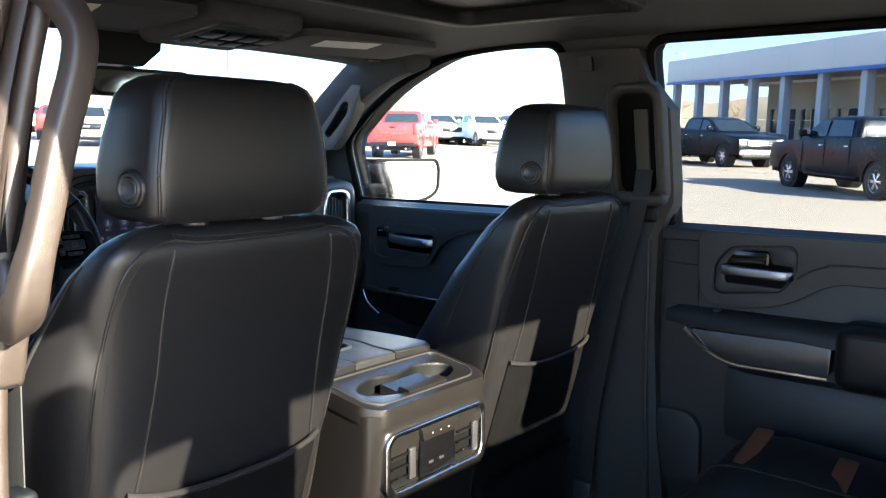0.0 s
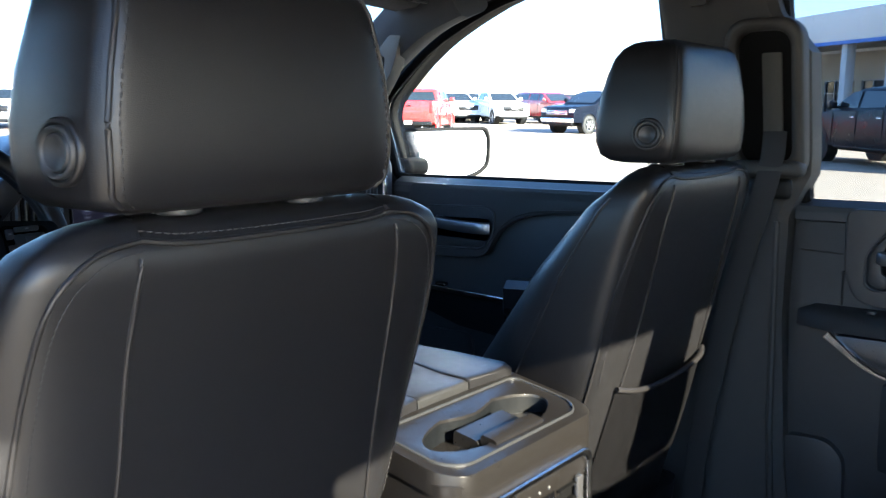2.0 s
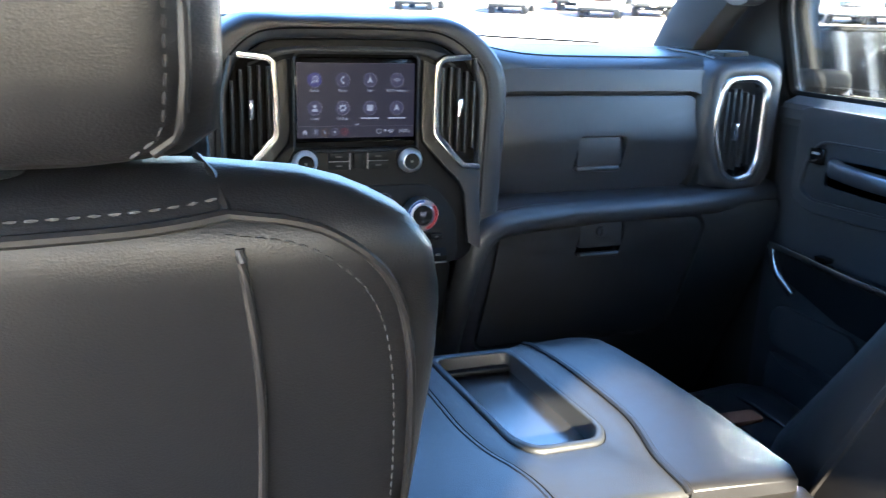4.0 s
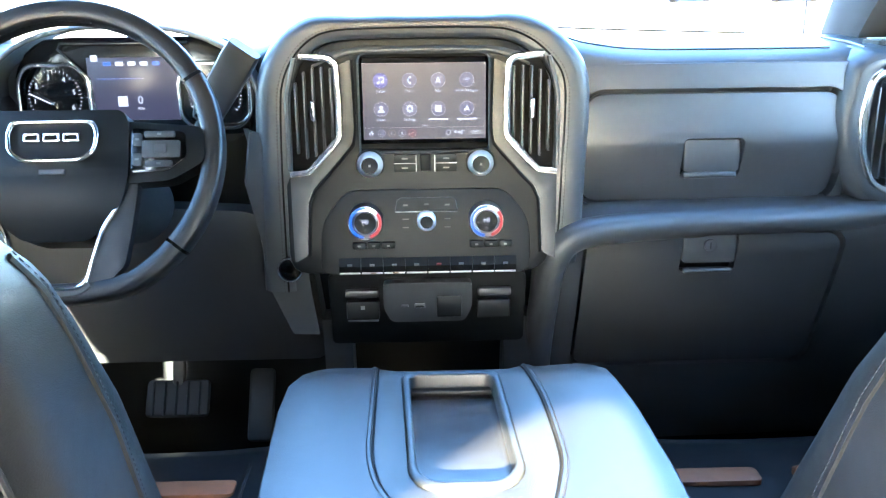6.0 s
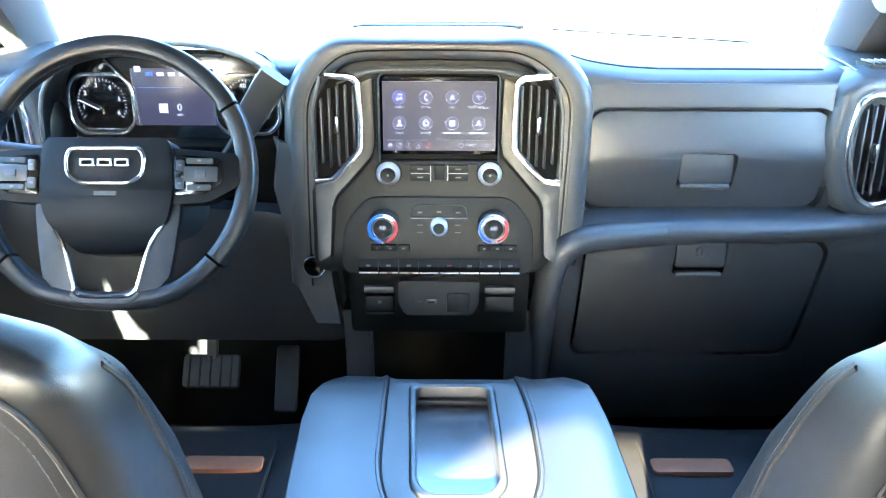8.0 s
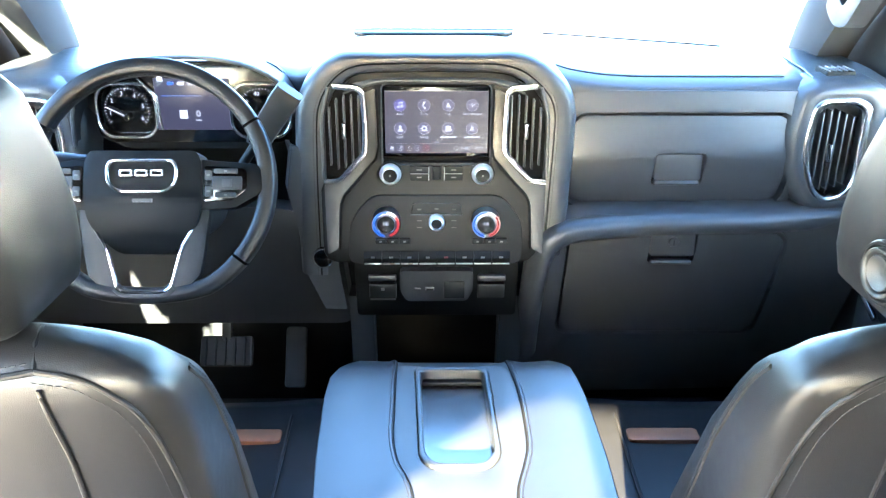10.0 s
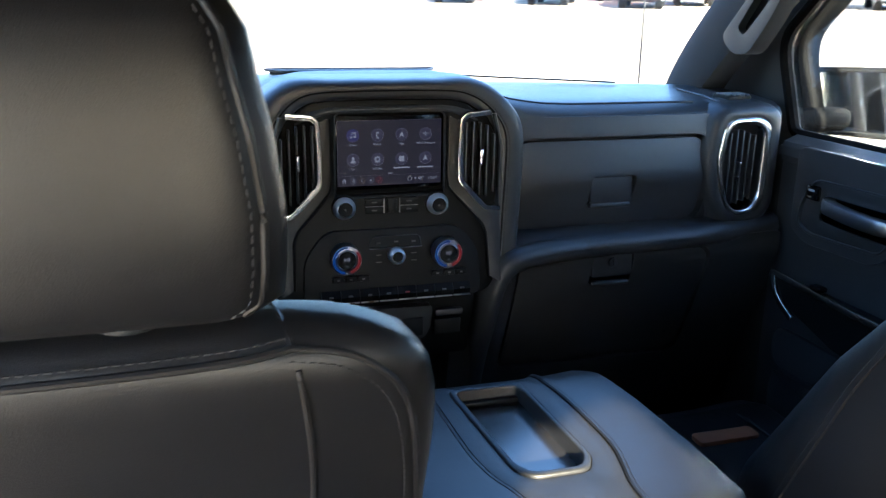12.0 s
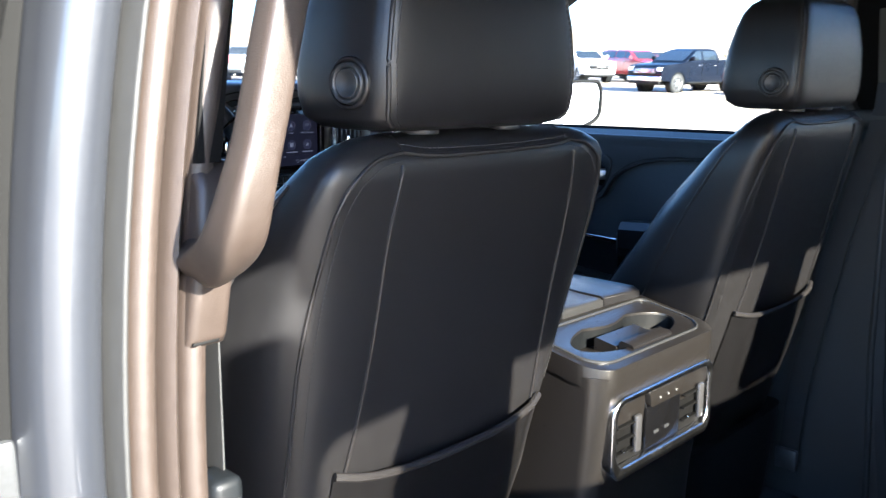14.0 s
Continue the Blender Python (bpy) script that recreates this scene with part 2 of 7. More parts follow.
def loft(loops, cap=True, closed=True, bm=None):
    bm = bm or bmesh.new()
    rows = [[bm.verts.new(p) for p in lp] for lp in loops]
    n = len(rows[0])
    for a, b in zip(rows, rows[1:]):
        for i in range(n if closed else n - 1):
            j = (i + 1) % n
            bm.faces.new((a[i], a[j], b[j], b[i]))
    if cap and closed:
        bm.faces.new(rows[0][::-1]); bm.faces.new(rows[-1])
    return bm

def catmull(pts, n=8, closed=False):
    """A smooth line through the points."""
    P = [Vector(p) for p in pts]
    out = []
    m = len(P)
    for i in range(m if closed else m - 1):
        p0 = P[(i - 1) % m] if closed or i else P[0]
        p1, p2 = P[i], P[(i + 1) % m]
        p3 = P[(i + 2) % m] if closed or i + 2 < m else P[-1]
        for k in range(n):
            t = k / n
            out.append(0.5 * ((2 * p1) + (p2 - p0) * t + (2 * p0 - 5 * p1 + 4 * p2 - p3) * t * t + (3 * p1 - p0 - 3 * p2 + p3) * t ** 3))
    if not closed:
        out.append(P[-1])
    return out

def sweep(pts, r, seg=8, closed=False, flat=None, up=(0, 0, 1), bm=None, taper=None):
    """A tube along pts; flat=(a, b): half sizes across and along up of a rounded strip."""
    P = [Vector(p) for p in pts]
    n = len(P)
    loops = []
    for i, p in enumerate(P):
        a = P[(i - 1) % n] if closed else P[max(i - 1, 0)]
        b = P[(i + 1) % n] if closed else P[min(i + 1, n - 1)]
        d = (b - a).normalized()
        u = Vector(up) - d * d.dot(Vector(up))
        if u.length < 1e-4:
            u = Vector((1, 0, 0)) - d * d.x
        u.normalize()
        s = d.cross(u)
        k = taper[i] if taper else 1.0
        lp = []
        for q in range(seg):
            g = 2 * math.pi * q / seg + math.pi / seg
            c, sn = math.cos(g), math.sin(g)
            if flat:
                c = math.copysign(abs(c) ** 0.45, c) * flat[0]; sn = math.copysign(abs(sn) ** 0.45, sn) * flat[1]
            else:
                c, sn = c * r, sn * r
            lp.append(p + (s * c + u * sn) * k)
        loops.append(lp)
    if closed:
        loops.append(loops[0])
        t = bmesh.new()
        rows = [[t.verts.new(q) for q in lp] for lp in loops[:-1]]
        rows.append(rows[0])
        for a, b in zip(rows, rows[1:]):
            for i in range(seg):
                j = (i + 1) % seg
                t.faces.new((a[i], a[j], b[j], b[i]))
        return join(bm, t)
    return join(bm, loft(loops))

def slab(outer, holes, to3, depth, b=0.0, seg=2, bm=None, vcuts=()):
    """A plate of an outline with holes; to3(u, v, w) lays it in space, w runs from 0 (front) to depth."""
    t = bmesh.new()
    es = []
    for lp in [outer] + list(holes):
        vs = [t.verts.new((p[0], p[1], 0)) for p in lp]
        es += [t.edges.new((vs[i], vs[(i + 1) % len(vs)])) for i in range(len(vs))]
    bmesh.ops.triangle_fill(t, use_beauty=True, use_dissolve=False, edges=es)
    for vc in vcuts:          # rows of extra edges, so that a curved plate bends smoothly
        bmesh.ops.bisect_plane(t, geom=t.verts[:] + t.edges[:] + t.faces[:], plane_co=(0, vc, 0), plane_no=(0, 1, 0))
    front = t.faces[:]
    rim = [e for e in t.edges if len(e.link_faces) == 1]
    ext = bmesh.ops.extrude_face_region(t, geom=front, use_keep_orig=True)
    for v in (g for g in ext["geom"] if isinstance(g, bmesh.types.BMVert)):
        v.co.z = depth
    bmesh.ops.recalc_face_normals(t, faces=t.faces[:])
    if b:
        bev(t, b, seg, edges=[e for e in rim if e.is_valid])
    for v in t.verts:
        v.co = Vector(to3(v.co.x, v.co.y, v.co.z))
    return join(bm, t)

def rrect(u0, v0, u1, v1, r, n=5):
    """A rounded rectangle outline."""
    out = []
    for cx, cy, a in ((u1 - r, v1 - r, 0), (u0 + r, v1 - r, 90), (u0 + r, v0 + r, 180), (u1 - r, v0 + r, 270)):
        for k in range(n + 1):
            g = radians(a + 90 * k / n)
            out.append((cx + r * math.cos(g), cy + r * math.sin(g)))
    return out

def rpoly(pts, r, n=4):
    """A polygon outline with rounded corners (r: one number or one per corner)."""
    out = []
    m = len(pts)
    for i in range(m):
        p, a, b = Vector(pts[i]).to_2d(), Vector(pts[i - 1]).to_2d(), Vector(pts[(i + 1) % m]).to_2d()
        q = r[i] if isinstance(r, (list, tuple)) else r
        d1, d2 = (a - p), (b - p)
        q = min(q, d1.length * 0.45, d2.length * 0.45)
        s, e = p + d1.normalized() * q, p + d2.normalized() * q
        for k in range(n + 1):
            t = k / n
            out.append(tuple((1 - t) ** 2 * s + 2 * t * (1 - t) * p + t * t * e))
    return out

XZ = lambda y: (lambda u, v, w: (u, y + w, v))          # plates that face the back of the cab
XY = lambda z: (lambda u, v, w: (u, v, z - w))          # plates that face up

def stitches(path, step, length, r, up=(0, 0, 1), off=0.0):
    """A row of short threads along a line."""
    bm = bmesh.new()
    P = [Vector(p) for p in path]
    run = 0.0
    for a, b in zip(P, P[1:]):
        seg_l = (b - a).length
        d = (b - a).normalized() if seg_l > 0 else Vector((0, 1, 0))
        while run < seg_l:
            p = a + d * run
            sweep([p - d * length / 2, p, p + d * length / 2], r, seg=5, up=up, bm=bm, taper=[0.5, 1, 0.5])
            run += step
        run -= seg_l
    return bm

def text_mesh(s, size, m, material, parent, name="lettering", align="CENTER"):
    cu = bpy.data.curves.new("txt", "FONT")
    cu.body, cu.size, cu.align_x, cu.align_y, cu.extrude = s, size, align, "CENTER", 0.0002
    cu.resolution_u = 2
    o = bpy.data.objects.new("txt", cu)
    scene.collection.objects.link(o)
    dg = bpy.context.evaluated_depsgraph_get()
    me = bpy.data.meshes.new_from_object(o.evaluated_get(dg))
    bpy.data.objects.remove(o)
    bpy.data.curves.remove(cu)
    me.transform(Matrix.Translation(-base(parent)) @ m)
    me.name = name
    me.materials.clear(); me.materials.append(material)
    ob = new(name, me)
    ob.parent = parent
    return ob

def facing_back(x, y, z):
    """Lays lettering upright, to be read from the back of the cab."""
    return Matrix.Translation((x, y, z)) @ Matrix.Rotation(radians(90), 4, "X")

# ---------- cab shell ----------
BELT, LEAN_IN = 1.42, 0.20

def wall_x(x, z):
    return x - max(0, z - BELT) * LEAN_IN

def side(sign, x0):
    """Lays a plate of the cab's side: u is y, v is z, w runs outwards."""
    return lambda u, v, w: (sign * (wall_x(x0, v) + w), u, v)

side_outline = [(1.44, 0.60), (1.44, 1.44), (1.34, 1.50), (0.80, 1.868), (0.6, 1.905), (-1.10, 1.905), (-1.22, 1.45), (-1.22, 0.60)]
front_hole = rpoly([(1.062, 1.437), (1.085, 1.622), (0.90, 1.762), (0.66, 1.857), (0.45, 1.874), (0.287, 1.868), (0.278, 1.70), (0.27, 1.437)], [0.02, 0.05, 0.2, 0.2, 0.1, 0.05, 0.1, 0.02])
rear_hole = rpoly([(0.02, 1.415), (0.025, 1.62), (0.05, 1.70), (0.058, 1.862), (-0.72, 1.862), (-0.82, 1.415)], [0.02, 0.05, 0.05, 0.05, 0.1, 0.05])
door_gap = rpoly([(0.115, 0.66), (0.09, 1.50), (0.03, 1.855), (-0.75, 1.855), (-0.90, 1.45), (-0.90, 0.9), (-0.72, 0.66)], [0.03, 0.1, 0.06, 0.15, 0.1, 0.2, 0.1])
side_r = part("wall_right", slab(side_outline, [front_hole, rear_hole], side(1, 0.855), 0.016, 0.006), M["trim"])
tagged(side_r, "dark inner side of the cab with two window openings", "cab side", kind="structure")
left_outline = [(1.44, 0.60), (1.44, 1.44), (1.34, 1.50), (0.80, 1.868), (0.6, 1.905), (0.10, 1.905), (0.13, 1.855), (0.18, 1.50), (0.20, 0.66), (0.20, 0.60)]
side_l = part("wall_left", slab(left_outline, [front_hole], side(-1, 0.855), 0.03, 0.006), M["pillar"])
tagged(side_l, "cab side beside the open rear doorway, with a front window", "cab side", kind="structure")
# out of view: the rail's dips shape the sun on the driver seat
part("roof_rail", loft([[(-0.777, y, z0), (-0.720, y, z0), (-0.715, y, 1.902), (-0.772, y, 1.902)] for y, z0 in ((0.01, 1.865), (-0.45, 1.83), (-0.68, 1.757), (-0.76, 1.75), (-0.86, 1.81), (-0.97, 1.87), (-1.12, 1.885))]), M["pillar"], side_l, "unseen roof rail above the open doorway, dipped to cut the sun")
# out of view: slimmed so sunlight reaches the middle pillar
part("rear_post", box((-0.785, -1.09, 1.20), (0.042, 0.06, 1.21), 0.012, 3), M["pillar"], side_l, "unseen rear cab post, kept slim to let the sun past")
part("rear_sill", box((-0.84, -0.55, 0.64), (0.14, 1.3, 0.06), 0.015, 3), M["plastic_dark"], side_l, "dark door sill")
def grow(lp, k):
    cu, cv = sum(p[0] for p in lp) / len(lp), sum(p[1] for p in lp) / len(lp)
    return [(cu + (u - cu) * k, cv + (v - cv) * (1 + (k - 1) * 1.4)) for u, v in lp]
def below(lp, z):
    return [p for p in lp if p[1] <= z]
for sgn, par, y_end in ((-1, side_l, 0.115), (1, side_r, -1.22)):
    part("outer_skin", slab([(1.44, 0.60), (1.44, 1.40), (y_end, 1.40), (y_end, 0.60)], [], side(sgn, 0.935), 0.055, 0.02, 4), M["paint"], par, "silver metallic painted outer skin")
part("window_frame", slab([(1.44, 1.405), (1.34, 1.50), (0.80, 1.868), (0.6, 1.905), (0.0, 1.905), (0.03, 1.855), (0.09, 1.50), (0.10, 1.405)], [grow(front_hole, 1.05)], side(-1, 0.90), 0.05, 0.01), M["void"], side_l, "black outer window frame")
part("window_frame", slab([(1.44, 1.405), (1.34, 1.50), (0.80, 1.868), (0.6, 1.905), (-1.10, 1.905), (-1.22, 1.405)], [grow(front_hole, 1.05), grow(rear_hole, 1.04)], side(1, 0.90), 0.05, 0.01), M["void"], side_r, "black outer window frame")
for hole, sgn, par, nm in ((front_hole, 1, side_r, "window_seal"), (rear_hole, 1, side_r, "window_seal"), (front_hole, -1, side_l, "window_seal")):
    part(nm, sweep([side(sgn, 0.853)(u, v, 0) for u, v in hole], 0.012, 8, closed=True, up=(1, 0, 0)), M["void"], par, "black rubber window seal")
# windows
def pane(name, hole, sgn, m, label):
    g = part(name, slab(hole, [], side(sgn, 0.868), 0.004), m, None)
    return tagged(g, label, "window", kind="structure")
pane("window_1", front_hole, 1, M["glass"], "clear front passenger door glass, closed")
pane("window_2", rear_hole, 1, M["tint"], "dark tinted rear door glass, closed")
pane("window_3", front_hole, -1, M["glass"], "clear driver door glass, closed")

floor_bm = box((0, 0.12, 0.60), (1.72, 2.66, 0.05), 0.01)
floor_ob = tagged(part("floor", floor_bm, M["carpet"]), "black carpeted cab floor with a low tunnel", "floor", kind="structure")
part("floor_tunnel", loft([[(s * k, y, 0.61 + h) for s, k, h in ((-1, 0.19, 0), (-1, 0.13, 0.11), (1, 0.13, 0.11), (1, 0.19, 0))] for y in (-1.1, 0, 0.9, 1.3)]), M["carpet"], floor_ob)
tagged(part("wall_front", box((0, 1.44, 1.02), (1.86, 0.04, 0.90), 0.01), M["plastic_dark"]), "dark bulkhead ahead of the dashboard", "bulkhead", kind="structure")

# unseen back wall; its rear window outline is cut to shape the sun patches
back_to3 = lambda u, v, w: (u, -1.13 + (v - 1.42) * 0.14 - w, v)
sun_cut_hole = rpoly([(-0.745, 1.40), (-0.742, 1.715), (-0.60, 1.726), (-0.45, 1.732), (-0.30, 1.736), (-0.21, 1.792), (-0.11, 1.842), (-0.02, 1.857), (0.004, 1.748), (0.25, 1.744), (0.51, 1.744), (0.468, 1.40)], [0.03, 0.03, 0.1, 0.1, 0.04, 0.05, 0.03, 0.03, 0.03, 0.1, 0.03, 0.03])
tagged(part("wall_back", slab([(-0.762, 0.6), (0.9, 0.6), (0.9, 1.44), (0.80, 1.9), (-0.762, 1.9), (-0.762, 1.44)], [sun_cut_hole], back_to3, 0.06, 0.004), M["pillar"]), "unseen dark back wall of the cab, its wide window cut to shape the sun", "cab back", kind="structure")
tagged(part("window_4", slab(sun_cut_hole, [], lambda u, v, w: (u, back_to3(u, v, 0.03)[1] - w, v), 0.004), M["back_tint"]), "unseen rear window of the cab, closed, outline cut to shape sun patches", "window", kind="structure")

# headliner and roof
def roof_z(x, y):
    return 1.892 - 0.020 * (abs(x) / 0.78) ** 3.5 - 0.045 * max(0, (y - 0.35) / 0.5) ** 2 - 0.02 * max(0, (-y - 0.6) / 0.5) ** 2
nx, ny = 24, 26
ceil_bm = bmesh.new()
grid = [[ceil_bm.verts.new((-0.775 + 1.55 * i / nx, -1.12 + 2.0 * j / ny, roof_z(-0.775 + 1.55 * i / nx, -1.12 + 2.0 * j / ny))) for i in range(nx + 1)] for j in range(ny + 1)]
for j in range(ny):
    for i in range(nx):
        cx, cy = -0.775 + 1.55 * (i + 0.5) / nx, -1.12 + 2.0 * (j + 0.5) / ny
        if -0.34 < cx < 0.38 and -0.10 < cy < 0.31:
            continue
        ceil_bm.faces.new((grid[j][i], grid[j][i + 1], grid[j + 1][i + 1], grid[j + 1][i]))
for v in [v for v in ceil_bm.verts if not v.link_faces]:
    ceil_bm.verts.remove(v)
up = bmesh.ops.extrude_face_region(ceil_bm, geom=ceil_bm.faces[:], use_keep_orig=True)
for v in (g for g in up["geom"] if isinstance(g, bmesh.types.BMVert)):
    v.co.z += 0.05
tagged(part("ceiling", ceil_bm, M["headliner"]), "dark fabric headliner with an opening for the sunroof", "ceiling", kind="structure")
roof_bm = box((0, -0.14, 1.95), (1.50, 2.0, 0.03), 0.012, 3)
tagged(part("roof", roof_bm, M["paint"]), "silver painted steel roof of the cab", "roof", kind="structure")
sr = thing("sunroof", "dark sunroof panel with a closed shade in the headliner", "sunroof", loc=(0.02, 0.1, 1.9))
part("shade_panel", box((0.02, 0.1, 1.905), (0.78, 0.47, 0.015), 0.004), M["plastic_dark"], sr)
part("frame", slab(rrect(-0.365, -0.125, 0.405, 0.335, 0.05), [rrect(-0.335, -0.095, 0.375, 0.305, 0.04)], lambda u, v, w: (u, v, 1.868 + w), 0.03, 0.006), M["plastic_dark"], sr)

# windshield
ws_c = [(-0.73, 1.36, 1.515), (-0.4, 1.48, 1.535), (0, 1.52, 1.54), (0.4, 1.48, 1.535), (0.73, 1.36, 1.515)]
ws_t = [(-0.61, 0.835, 1.855), (-0.34, 0.88, 1.875), (0, 0.895, 1.88), (0.34, 0.88, 1.875), (0.61, 0.835, 1.855)]
lo, hi = catmull(ws_c, 6), catmull(ws_t, 6)
wsb = loft([[a.lerp(b, k / 6) + Vector((0, 0.03, 0.02)) * math.sin(math.pi * k / 6) for a, b in zip(lo, hi)] for k in range(7)], cap=False, closed=False)
ws = tagged(part("window_5", wsb, M["glass"]), "wide clear windshield of the cab", "windshield", kind="structure")
part("header_trim", sweep([Vector(p) + Vector((0, -0.02, -0.008)) for p in hi], 0, 8, flat=(0.05, 0.02), up=(0, 0, 1)), M["headliner"], ws, "dark fabric roof edge above the glass")

# front pillars with grab handles
def a_pillar(sgn):
    root = thing("front_pillar_trim", "dark front pillar cover with a built-in grab handle", "pillar trim", "front pillars", loc=(sgn * 0.75, 1.30, 1.5))
    path = catmull([(sgn * 0.80, 1.40, 1.45), (sgn * 0.772, 1.27, 1.565), (sgn * 0.735, 1.06, 1.71), (sgn * 0.70, 0.86, 1.825), (sgn * 0.67, 0.70, 1.872)], 6)
    part("cover", sweep(path, 0, 12, flat=(0.052, 0.042), up=(sgn, 0, 0.3), taper=[1 + 0.25 * i / (len(path) - 1) for i in range(len(path))]), M["headliner"], root)
    if sgn > 0:
        outline = rpoly([(1.098, 1.625), (1.062, 1.594), (1.015, 1.596), (0.955, 1.655), (0.915, 1.705), (0.875, 1.795), (0.905, 1.792), (0.955, 1.752)], [0.02, 0.02, 0.02, 0.03, 0.03, 0.008, 0.02, 0.03])
        slot = rpoly([(1.046, 1.643), (1.028, 1.629), (0.985, 1.665), (0.944, 1.702), (0.935, 1.735), (0.958, 1.735)], 0.012)
        lean_in = lambda u, v, w: (0.672 + w - 0.10 * (v - 1.70), u, v)
        part("grab_handle", slab(outline, [slot], lean_in, 0.035, 0.009, 4), M["dash"], root, "moulded dark grab handle with a long slot")
        # black sheet paints the slot's shaded depth
        part("handle_slot_shade", slab([(u * 0.98 + 0.02, v) for u, v in slot], [], lambda u, v, w: lean_in(u, v, w + 0.016), 0.006), M["void"], root)
    return root
a_pillar(1); a_pillar(-1)

# rear edge pillar on the passenger side, with belt guide
def b_pillar_right():
    root = thing("middle_pillar_trim", "dark middle pillar cover with a belt slot and height adjuster", "pillar trim", loc=(0.8, 0.16, 0.65))
    lp = []
    for z, x, y0, y1, d in ((0.63, 0.80, -0.02, 0.30, 0.07), (0.9, 0.805, 0.02, 0.29, 0.06), (1.2, 0.81, 0.04, 0.275, 0.06), (1.40, 0.805, 0.035, 0.27, 0.06), (1.48, 0.795, -0.004, 0.268, 0.06), (1.52, 0.79, -0.006, 0.268, 0.06), (1.70, 0.752, -0.006, 0.272, 0.06), (1.77, 0.738, 0.045, 0.278, 0.055), (1.84, 0.72, 0.065, 0.285, 0.05)):
        lp.append([(x + d, y0, z), (x + 0.012, y0 + 0.003, z), (x, y0 + 0.02, z), (x, y1 - 0.02, z), (x + 0.012, y1 - 0.003, z), (x + d, y1, z)])
    part("cover", loft(lp), M["trim"], root)
    part("belt_slot", slab(rrect(-0.002, 1.47, 0.138, 1.76, 0.04), [rrect(0.020, 1.50, 0.118, 1.738, 0.03)], lambda u, v, w: (wall_x(0.795, v) - 0.026 + w, u, v), 0.038, 0.012, 4), M["trim"], root, "moulded rim of the belt slot")
    # flat black sheet in place of the shade inside the belt slot
    part("slot_back", slab(rrect(0.008, 1.48, 0.13, 1.75, 0.03), [], lambda u, v, w: (wall_x(0.795, v) - 0.001 + w, u, v), 0.006), M["void"], root)
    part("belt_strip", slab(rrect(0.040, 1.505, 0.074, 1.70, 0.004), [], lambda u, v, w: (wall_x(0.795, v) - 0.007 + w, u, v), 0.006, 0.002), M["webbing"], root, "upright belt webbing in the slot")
    part("slot_lip", box((0.760, 0.062, 1.492), (0.045, 0.13, 0.030), 0.012, 3), M["trim"], root)
    part("belt_guide", box((0.768, 0.06, 1.455), (0.022, 0.08, 0.04), 0.01, 3), M["plastic_dark"], root)
    part("cap", slab(rrect(0.17, 1.79, 0.205, 1.825, 0.006), [], lambda u, v, w: (wall_x(0.79, v) - 0.012 + w, u, v), 0.01, 0.003), M["trim"], root, "square plastic screw cap")
    part("lower_ridge", sweep([(0.798, 0.03, 0.66), (0.80, 0.05, 1.0), (0.803, 0.055, 1.39)], 0.006, 8), M["trim"], root, "raised dark edge strip")
    bel = thing("seat_belt", "black webbing seat belt hanging beside the middle pillar", "seat belt", "seat belts", loc=(0.75, 0.12, 0.8))
    part("webbing", sweep(catmull([(0.752, 0.05, 1.56), (0.738, 0.055, 1.475), (0.748, 0.115, 1.25), (0.752, 0.17, 0.95), (0.76, 0.19, 0.74)], 6), 0, 8, flat=(0.0012, 0.022), up=(0, 1, 0)), M["belt"], bel)
    part("anchor", box((0.752, 0.19, 0.735), (0.016, 0.05, 0.05), 0.008), M["slate"], bel, "metal belt anchor")
    return root
b_pillar_right()

